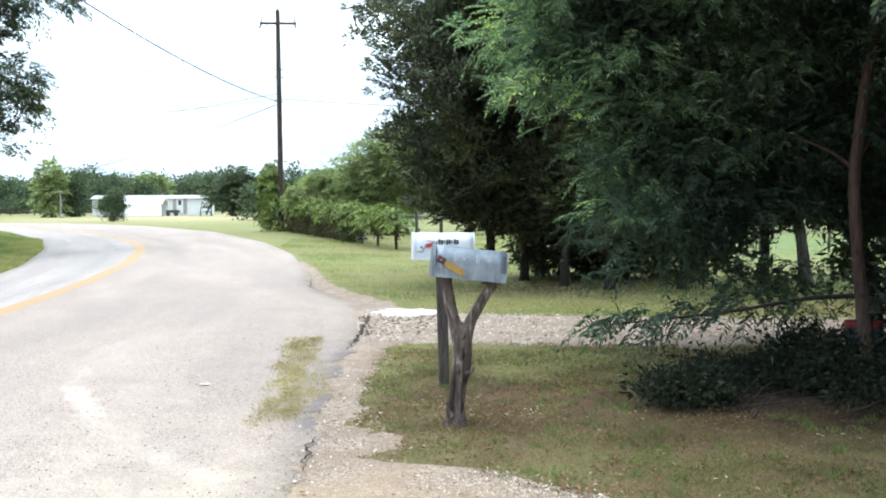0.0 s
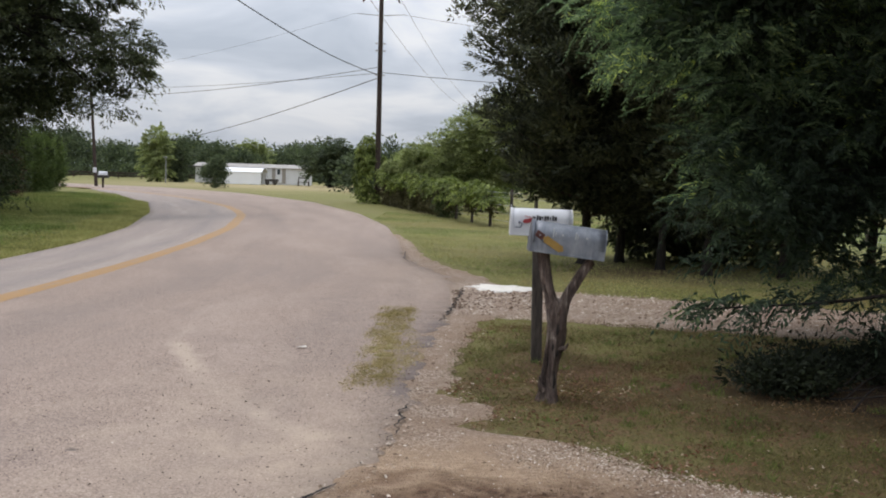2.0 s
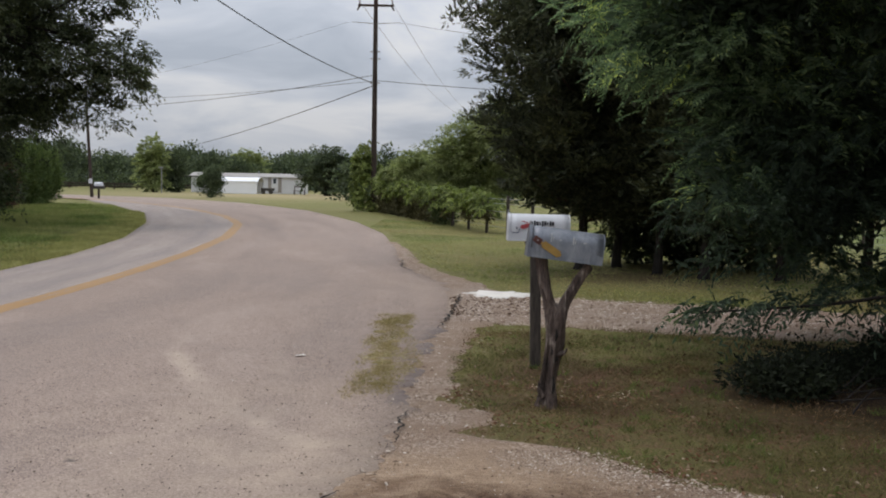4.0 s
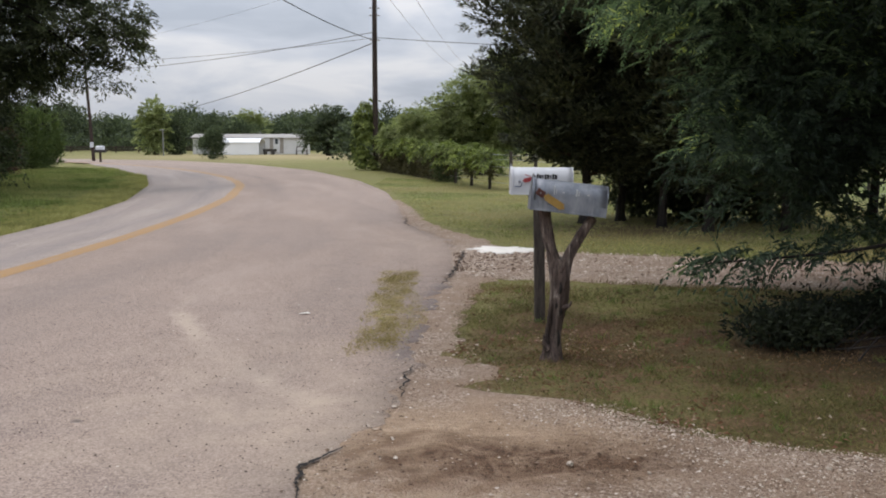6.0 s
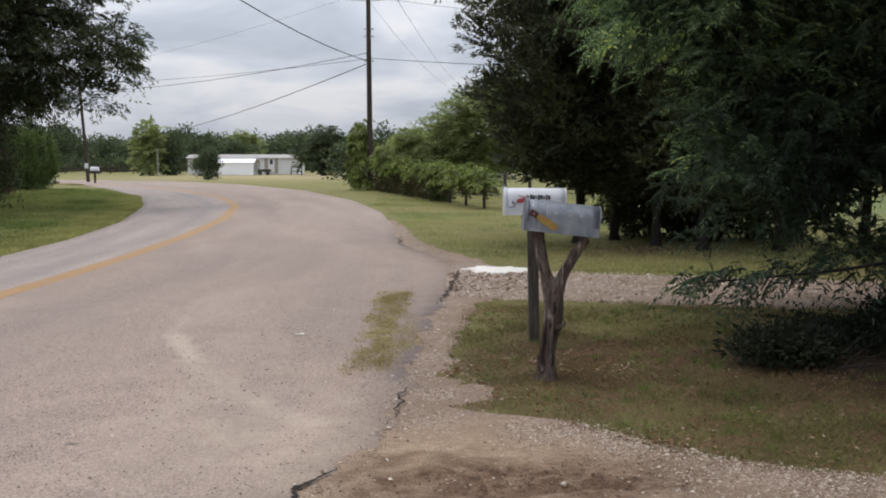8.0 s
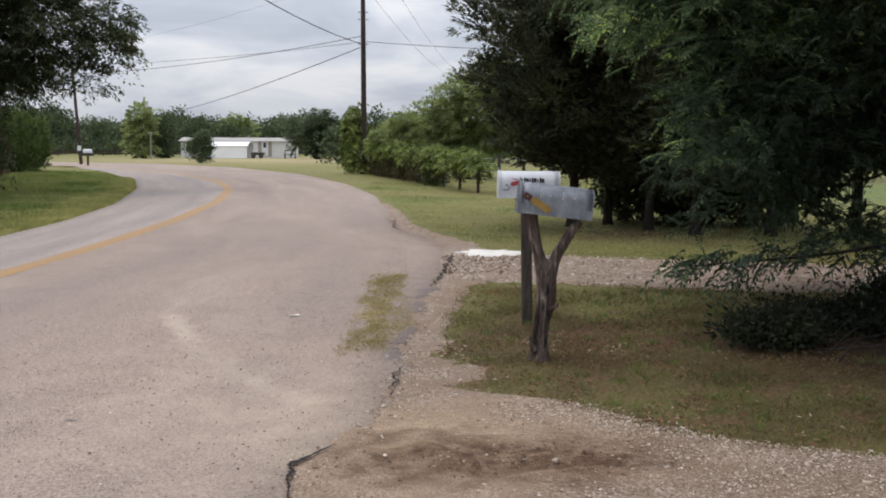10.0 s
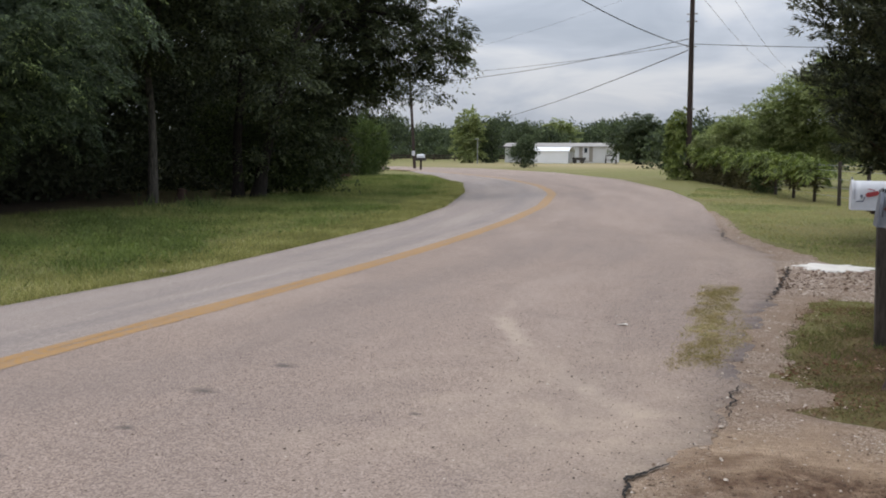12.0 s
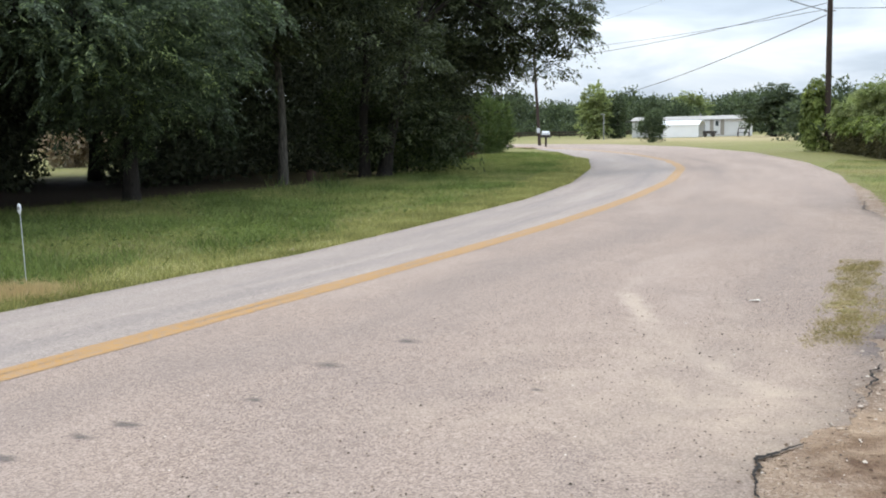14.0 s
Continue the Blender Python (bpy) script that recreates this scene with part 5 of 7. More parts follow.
leafy_tree("light_tree", "low light green tree behind the fence", -1.5, 51, [([(0, 0, -0.05), (0.1, 0, 1.2), (0, 0.1, 2.6)], [0.1, 0.08, 0.04])],
           [(-1.2, 50, 2.5, 1.1, 1.1, 1.0), (-2.3, 52, 2.1, 1.0, 1.0, 0.8), (-0.4, 51, 1.6, 1.2, 1.0, 0.9)], 2200, 20, 0.12, M_LIGHTTREE, 96, None, 0.2, spray=(420, 50, 0.6, 0.5))
leafy_tree("pasture_oak", "dark oak beyond the pasture", 14, 50, [([(0, 0, -0.05), (0.1, 0, 2.2), (0, 0.1, 5)], [0.25, 0.2, 0.08])], [(14, 50, 5.5, 4, 4, 3), (10, 52, 4.5, 3.5, 3.5, 2.6), (18.5, 50, 5, 4, 4, 3)], 1800, 16, 0.2, M_WOODS, 97, None, 0.4, group="trees beyond the pasture")
leafy_tree("pasture_oak", "dark oak beyond the pasture", 26, 46, [([(0, 0, -0.05), (0.1, 0, 2.2), (0, 0.1, 5)], [0.25, 0.2, 0.08])], [(26, 46, 5.5, 4.5, 4, 3), (31, 42, 5, 4, 4, 3), (22.5, 48, 4.5, 3.5, 3.5, 2.6)], 1800, 16, 0.2, M_WOODS, 98, None, 0.4, group="trees beyond the pasture")

# unseen trees added along the drive to keep sky light off the near tree
for k, (tx, ty) in enumerate(((12.5, 12.0), (10.2, 4.2), (9.0, -3.0), (11.0, -11.0))):
    leafy_tree("light_blocking_tree", "dense dark tree out of view, added to block sky light from the right", tx, ty, [([(0, 0, -0.05), (0.1, 0, 2.2), (0, 0.1, 6)], [0.22, 0.18, 0.06])], [(tx, ty, 6.0, 3.6, 3.6, 3.0), (tx - 0.8, ty + 1.5, 2.6, 3.0, 3.0, 2.4), (tx + 1, ty - 2, 3.0, 3.2, 3.2, 2.8)], 1300, 11, 0.34, M_OAK, 200 + k, None, 0.4, group="thicket beside the drive")

# two closer ones, also out of view, added to darken the same side
for k, (tx, ty) in enumerate(((7.4, 5.0), (8.6, 8.4))):
    leafy_tree("light_blocking_tree", "dense dark tree out of view, added to block sky light from the right", tx, ty, [([(0, 0, -0.05), (0.1, 0, 2.2), (0, 0.1, 5)], [0.18, 0.14, 0.05])], [(tx, ty, 4.4, 2.0, 1.6, 1.8), (tx + 0.2, ty, 2.0, 1.7, 1.4, 1.7)], 900, 14, 0.2, M_OAK, 210 + k, None, 0.3, group="thicket beside the drive")

# the distance
leafy_tree("far_tree", "tall rounded light green tree far off", -37, 125, [([(0, 0, -0.1), (0, 0, 2), (0, 0, 5)], [0.3, 0.25, 0.1])], [(-37, 125, 5.4, 2.0, 2.2, 2.0), (-37.3, 125, 3.4, 2.5, 2.4, 2.0), (-37.2, 125, 1.5, 2.3, 2.2, 1.5)], 900, 18, 0.26, M_LIGHTTREE, 101, None, 0.3, True, "far trees", spray=(190, 60, 0.8, 0.35))
leafy_tree("far_tree", "dark spreading tree far off", -34.9, 128, [([(0, 0, -0.1), (0, 0, 2), (0, 0, 4)], [0.3, 0.25, 0.1])], [(-34.9, 128, 3.0, 1.5, 1.8, 2.6), (-35.4, 128, 1.2, 1.6, 1.8, 1.2), (-34.5, 145, 3.0, 3.0, 2.8, 2.8), (-31, 150, 2.6, 3.0, 2.5, 2.6)], 1100, 16, 0.32, M_WOODS, 102, None, 0.3, True, "far trees", boughs=0)
leafy_tree("far_tree", "pointed light green tree behind the long house", -33.5, 168, [([(0, 0, -0.1), (0, 0, 2), (0, 0, 5)], [0.3, 0.25, 0.1])], [(-33.5, 168, 5.0, 2.6, 2.6, 2.8), (-32.3, 168, 4.2, 3, 2.6, 2.2)], 700, 14, 0.32, M_LIGHTTREE, 103, None, 0.35, True, "far trees", spray=(150, 55, 0.9, 0.35))
leafy_tree("far_tree", "broad green tree beside the long house", -14.3, 122, [([(0, 0, -0.1), (0, 0, 2), (0, 0, 4)], [0.3, 0.25, 0.1])], [(-14.3, 122, 4.2, 2.6, 2.6, 2.4), (-11.9, 123, 3.4, 2.2, 2.4, 2.2), (-16.4, 121, 2.6, 1.9, 1.9, 1.6), (-10.2, 124, 2.4, 1.9, 1.9, 2.2), (-13, 122, 1.5, 3.0, 2.0, 1.5)], 1500, 18, 0.3, M_WOODS, 104, None, 0.3, True, "far trees", spray=(260, 60, 0.9, 0.35))
shrub("far_bush", "dark round bush before the long house", -21.8, 92, [(-21.8, 92, 1.3, 1.2, 1.2, 1.3), (-21.6, 92, 2.2, 0.9, 0.9, 0.8)], 500, 14, 0.17, M_WOODS, 105, 0.2)


def far_woods():
    rng = np.random.default_rng(111)
    lobes = []
    for k in range(110):
        az = radians(-66 + 110 * k / 109)
        far = 205 + 18 * math.sin(k * 2.1) + 10 * rng.random()
        h = 6.6 + 1.0 * math.sin(k * 0.9) + 1.0 * rng.random()
        lobes.append((math.sin(az) * far, math.cos(az) * far, h * 0.5, 4.2, 4.2, h * 0.52))
        lobes.append((math.sin(az) * far * 0.97, math.cos(az) * far * 0.97, 1.2, 3.6, 3.0, 1.6))
        lobes.append((math.sin(az) * far + rng.normal(0, 3), math.cos(az) * far + 4, h * 0.78, 3.0, 3.0, h * 0.28))
    ob = crown("far_woods", rng, lobes, 24000, 18, 0.7, 0.48, 0.42, M_WOODS, None, bias=0.4, floor=0.0)
    tagged(ob, "continuous dark green woods along the horizon", "woods", kind="stuff")
    lobes = []
    for k in range(26):
        x = -8 + 2.2 * k
        lobes.append((x, 92 + 6 * math.sin(k), 2.0 + 0.5 * math.sin(k * 1.9), 2.2, 2.2, 2.4))
    ob = crown("field_hedge", rng, lobes, 3400, 14, 0.5, 0.34, 0.24, M_WOODS, None, bias=0.4, floor=0.0)
    tagged(ob, "overgrown green hedge at the field's end", "hedge", kind="stuff")
    # woods behind the camera, so that the place is closed
    lobes = [(math.sin(radians(a)) * 70, math.cos(radians(a)) * 70, 4.5, 7, 7, 5) for a in range(85, 280, 8)]
    ob = crown("back_woods", rng, lobes, 2600, 10, 1.0, 1.3, 0.9, M_WOODS, None, bias=0.4, floor=0.0)
    tagged(ob, "woods behind the road", "woods", kind="stuff")


far_woods()

# ---- mailboxes ----


def galvanised():
    k = Mat("weathered_galvanised_steel")
    a, b, s = k.noise(5, 5, 0.6, 0.5), k.noise(40, 4, 0.7), k.noise(3.0, 5, 0.6, 0.3, k.stretch(9, 9, 1.2))
    c = k.ramp(a, (0.3, (0.12, 0.135, 0.165)), (0.5, (0.185, 0.205, 0.24)), (0.7, (0.30, 0.32, 0.35)))
    c = k.mix(k.math("MULTIPLY", k.ramp(s, (0.5, 0.0), (0.72, 1.0)), 0.35), c, (0.46, 0.47, 0.48))
    c = k.mix(k.math("MULTIPLY", k.ramp(b, (0.62, 0.0), (0.75, 1.0)), 0.5), c, (0.2, 0.16, 0.13))
    return k.done(c, k.ramp(a, (0.3, 0.42), (0.7, 0.6)), b, 0.1, 0.003, 0.45)


M_GALV = galvanised()
M_WHITE = plain("chalky_white_enamel", (0.66, 0.68, 0.72), 0.45, dirt=0.3, scale=7)
M_YELLOW = plain("faded_yellow_paint", (0.38, 0.225, 0.055), 0.65, dirt=0.75, scale=22)
M_RUST = plain("dark_red_rust", (0.10, 0.035, 0.028), 0.8, dirt=0.5, scale=30)
M_CHALK = plain("chalky_scuff", (0.52, 0.53, 0.53), 0.8, dirt=0.6, scale=60)
M_RED = plain("red_paint", (0.42, 0.055, 0.06), 0.5, dirt=0.3)
M_INK = plain("black_lettering", (0.03, 0.03, 0.035), 0.6)
M_BLUE = plain("slate_blue_paint", (0.12, 0.16, 0.24), 0.6)


def arch_shell(length, width, height, wall=0.004, seg=14, dent=0.0):
    """The barrel-vaulted shell of a mailbox, along x from 0, floor at 0, slightly dented."""
    bm = bmesh.new()
    straight = height - width / 2
    prof = [(-width / 2, 0), (-width / 2, straight * 0.5)] + [(width / 2 * -math.cos(math.pi * k / seg), straight + width / 2 * math.sin(math.pi * k / seg)) for k in range(seg + 1)] + [(width / 2, straight * 0.5), (width / 2, 0)]
    rings = []
    for i in range(9):
        x = length * i / 8
        row = []
        for j, (py, pz) in enumerate(prof):
            d = dent * math.sin(i * 1.3 + j * 0.6) * math.sin(math.pi * i / 8)
            row.append(bm.verts.new((x, py + d, pz + d * 0.4)))
        rings.append(row)
    for a, b in zip(rings, rings[1:]):
        for j in range(len(prof)):
            k = (j + 1) % len(prof)
            f = bm.faces.new([a[j], a[k], b[k], b[j]])
            f.smooth = 0 < j < len(prof) - 2
    bm.faces.new(rings[0][::-1])
    bm.faces.new(rings[-1])
    bmesh.ops.recalc_face_normals(bm, faces=bm.faces)
    return bm


def arch_plate(width, height, thick, x):
    """A door or end cap of a mailbox with a rolled rim."""
    bm = arch_shell(thick, width, height, seg=14)
    bmesh.ops.translate(bm, vec=(x, 0, -0.004), verts=bm.verts)
    return bm


def mailbox(name, x, y, z, tilt, turn, length, width, height, mat, label):
    """A rural mailbox with its door towards the road."""
    ob = new(name)
    ob.matrix_world = pose(x, y, z, 0, tilt, turn)
    tagged(ob, label, "mailbox", "roadside mailboxes")
    part("shell", arch_shell(length, width, height, dent=0.0025), mat, ob)
    door = part("door", arch_plate(width + 0.014, height + 0.012, 0.02, -0.018), mat, ob)
    part("latch", box(0.012, 0.03, 0.035, (-0.012, 0, height + 0.012), 0.003), M_STEEL, door)
    part("rear_rim", arch_plate(width + 0.006, height + 0.005, 0.008, length - 0.003), mat, ob)
    part("base_lip", box(length * 0.98, width + 0.008, 0.012, (length / 2, 0, 0.002), 0.003), mat, ob)
    return ob


def flag(parent, x, z, side, angle, length, width, arm_mat, mat, bracket=(0.06, 0.045)):
    """A signal flag riveted to the side wall: a bracket, an arm and a rounded blade."""
    turn = Matrix.Rotation(radians(angle), 4, "Y")
    y = -side / 2 - 0.008
    f = part("flag", box(length, 0.005, width, (length / 2 + 0.03, 0, 0), 0.0, None), mat, parent, "faded signal flag")
    bm = bmesh.new()
    bm.from_mesh(f.data)
    bmesh.ops.bevel(bm, geom=[e for e in bm.edges if abs(e.verts[0].co.y - e.verts[1].co.y) > 0.003], offset=width * 0.3, segments=3, affect="EDGES")
    bm.to_mesh(f.data)
    bm.free()
    f.data.transform(turn)
    f.location = (x, y, z)
    b = part("bracket", box(bracket[0], 0.012, bracket[1], (0.0, 0, 0.0), 0.004), arm_mat, f)
    b.data.transform(turn)
    part("rivet", rod((0, 0.004, 0), (0, -0.012, 0), 0.008, 0.006), M_STEEL, f)
    return f


front = mailbox("mailbox", 0.612, 6.7, 1.05, 6.4, 0.0, 0.505, 0.18, 0.213, M_GALV, "dented galvanised mailbox tilted on a forked cedar trunk")
flag(front, 0.042, 0.118, 0.18, 27, 0.165, 0.05, M_RUST, M_YELLOW)
# faint worn-off marks on its side
for x, w, h in ((0.135, 0.007, 0.06), (0.15, 0.005, 0.03), (0.29, 0.009, 0.05), (0.305, 0.006, 0.03), (0.2, 0.012, 0.01), (0.37, 0.016, 0.01)):
    part("worn_mark", box(w, 0.003, h, (x, -0.0915, 0.135 + h * 0.2), 0.001), M_CHALK, front)

rear = mailbox("mailbox", 0.585, 8.2, 1.075, 0.3, 0.0, 0.505, 0.18, 0.225, M_WHITE, "white enamelled mailbox on a square grey post")
flag(rear, 0.055, 0.106, 0.18, -13, 0.1, 0.034, M_BLUE, M_RED, (0.018, 0.02))
# the number as plain bars, and the flag's thin painted arm
for k in range(9):
    part("lettering_bar", box(0.011 + 0.005 * (k % 3), 0.003, 0.026 + 0.009 * ((k * 5) % 3), (0.185 + 0.022 * k, -0.0915, 0.147 + 0.003 * (k % 2)), 0.001), M_INK, rear)
part("painted_arm", box(0.05, 0.003, 0.007, (0.045, -0.0915, 0.066), 0.001), M_BLUE, rear)
part("painted_arm", box(0.04, 0.003, 0.007, (0.074, -0.0915, 0.083), 0.001, Matrix.Rotation(radians(-68), 4, "Y")), M_BLUE, rear)
part("painted_arm", box(0.055, 0.003, 0.006, (0.125, -0.0915, 0.158), 0.001, Matrix.Rotation(radians(14), 4, "Y")), M_RED, rear)


def forked_post():
    """A weathered cedar trunk with two arms that carries the front mailbox."""
    post = thing("forked_mailbox_post", 0.785, 6.7, 0, "weathered grey cedar trunk forked like a Y, set in soil", "mailbox post")
    rope = ((3, 0.17, 5.0), (5, 0.09, -4.0), (9, 0.05, 7.0))
    limb("trunk", [(-0.01, 0, -0.06), (-0.005, 0, 0.04), (0.0, 0.01, 0.16), (0.018, 0.0, 0.35), (0.033, 0, 0.5), (0.04, 0, 0.6), (0.035, 0, 0.7)], [0.075, 0.058, 0.053, 0.054, 0.058, 0.06, 0.046], M_DRIFT, post, sides=48, rough=0.03, seed=8, n=60, flare=0.3, flutes=rope)
    limb("arm", [(0.02, 0.0, 0.5), (-0.005, -0.005, 0.68), (-0.045, 0, 0.82), (-0.07, 0, 0.93), (-0.085, 0, 1.045)], [0.046, 0.042, 0.038, 0.038, 0.04], M_DRIFT, post, sides=30, rough=0.03, seed=9, n=40, flutes=((3, 0.12, 3.0), (7, 0.06, -4.0)))
    limb("arm", [(0.05, 0, 0.52), (0.085, 0.0, 0.70), (0.15, 0, 0.82), (0.21, 0, 0.92), (0.255, 0.0, 0.985)], [0.046, 0.039, 0.035, 0.033, 0.032], M_DRIFT, post, sides=30, rough=0.03, seed=10, n=40, flutes=((3, 0.12, -3.0), (7, 0.06, 4.0)))
    # a pale rib of bare wood up the road side, and the stubs of lost branches
    limb("rib", [(-0.052, -0.02, 0.02), (-0.05, -0.03, 0.2), (-0.03, -0.045, 0.4), (-0.03, -0.04, 0.58), (-0.06, -0.02, 0.75), (-0.098, -0.012, 0.9)], [0.012, 0.013, 0.014, 0.012, 0.009, 0.004], M_DRIFT, post, sides=10, rough=0.1, seed=12, n=40)
    limb("knot", [(0.06, -0.02, 0.355), (0.095, -0.03, 0.37), (0.115, -0.03, 0.4)], [0.026, 0.014, 0.005], M_DRIFT, post, sides=10, seed=3)
    limb("knot", [(-0.045, -0.03, 0.06), (-0.07, -0.035, 0.1), (-0.076, -0.03, 0.16)], [0.026, 0.018, 0.006], M_DRIFT, post, sides=10, seed=4)
    limb("knot", [(0.03, -0.03, 0.6), (0.045, -0.05, 0.64), (0.05, -0.05, 0.67)], [0.02, 0.014, 0.006], M_DRIFT, post, sides=8, seed=5)
    # dark checks where the wood has split
    for x, z, h in ((0.03, 0.49, 0.1), (0.0, 0.37, 0.13), (0.035, 0.33, 0.05), (0.02, 0.13, 0.14)):
        limb("split", [(x - 0.004, -0.05, z - h / 2), (x + 0.006, -0.056, z), (x + 0.004, -0.05, z + h / 2)], [0.002, 0.012, 0.002], M_CRACK, post, sides=5, rough=0.0)
    return post


forked_post()
post = thing("mailbox_post", 0.835, 8.2, 0, "square grey treated-timber post leaning slightly", "mailbox post")
lean = Matrix.Rotation(radians(-1.2), 4, "Y")
bm = box(0.088, 0.088, 1.16, (0, 0, 0.5), 0.008)
bmesh.ops.transform(bm, matrix=lean, verts=bm.verts)
part("timber", bm, M_POST, post)
bm = box(0.22, 0.13, 0.03, (0.0, 0, 1.055), 0.004)
part("top_board", bm, M_POST, post)

# ---- poles and wires ----


def utility_pole():
    x, y = -3.82, 55.0
    pole = thing("utility_pole", x, y, 0, "dark creosoted utility pole with a crossarm and insulators", "utility pole")
    part("shaft", rod((0.02, 0, -0.3), (-0.02, 0, 12.3), 0.17, 0.115, 14), M_POLE, pole)
    arm = part("crossarm", box(2.0, 0.1, 0.12, (0, -0.14, 11.55), 0.01), M_POLE, pole)
    for sx in (-0.92, 0.92):
        part("insulator", rod((sx, -0.14, 11.6), (sx, -0.14, 11.95), 0.05, 0.03, 8), M_STEEL, arm)
        part("cutout", rod((sx * 0.98, -0.2, 11.5), (sx * 1.12, -0.22, 11.25), 0.05, 0.04, 8), M_POLE, arm)
    part("top_pin", rod((-0.02, 0, 12.25), (-0.02, 0, 12.75), 0.04, 0.025, 8), M_STEEL, pole)
    for sx in (-1, 1):
        part("stand_off", rod((sx * 0.1, -0.12, 10.55), (sx * 1.35, -0.15, 10.62), 0.022, 0.018, 6), M_STEEL, pole)
    for zz in (9.0, 8.6, 7.25):
        part("bolt_band", rod((-0.28, -0.05, zz), (0.28, -0.05, zz), 0.035, 0.035, 6), M_STEEL, pole)
    part("ground_wire_guard", box(0.05, 0.03, 5.5, (0.1, -0.15, 5.0), 0.005), M_POLE, pole)
    return pole


utility_pole()
pole = thing("utility_pole", -29.6, 82.0, lie(-29.6, 82.0), "slim dark utility pole with a small white notice", "utility pole")
part("shaft", rod((0.1, 0, -0.3), (-0.45, 0, 9.2), 0.15, 0.1, 12), M_POLE, pole)
part("notice", box(0.32, 0.02, 0.42, (0.02, -0.17, 1.35), 0.01), M_WHITE, pole, "small white notice plate")
part("top_arm", box(1.4, 0.09, 0.1, (-0.42, -0.12, 8.8), 0.01), M_POLE, pole)


def wire(a, b, sag, r, name="overhead_wire", label="black overhead cable sagging between poles"):
    a, b = np.array(a, float), np.array(b, float)
    t = np.linspace(0, 1, 26)[:, None]
    p = a + (b - a) * t
    p[:, 2] -= (4 * sag * t * (1 - t))[:, 0]
    v, f, _ = tube(p, [r, r], 5)
    ob = stuff(name, v, f, M_WIRE, smooth=True)
    return tagged(ob, label, "cable", "overhead wires")


J = (-3.92, 54.85, 7.25)
wire(J, (-13.9, -8, 13.5), 2.15, 0.022)
wire((-4.0, 54.9, 7.05), (-38.2, 130, 5.3), 0.55, 0.026)
wire((-3.92, 54.85, 7.67), (-30.0, 81.9, 7.5), 0.4, 0.018)
wire((-3.95, 54.9, 7.35), (-29.9, 81.9, 8.2), 0.25, 0.013)
wire((-3.85, 55, 7.4), (24, 62, 7.6), 0.35, 0.018)
wire((-4.87, 54.86, 11.95), (3.4, 150, 12.4), 1.2, 0.012)
wire((-3.03, 54.86, 11.95), (5.2, 150, 12.4), 1.2, 0.012)
wire((-4.87, 54.86, 11.95), (-15.0, -10, 13.5), 1.0, 0.012)
wire((-3.03, 54.86, 11.95), (-13.0, -10, 13.5), 1.0, 0.012)
wire((-5.3, 54.85, 10.62), (-30.2, 81.9, 9.3), 0.4, 0.006)
wire((-2.6, 54.85, 10.62), (22, 60, 9.6), 0.4, 0.01)

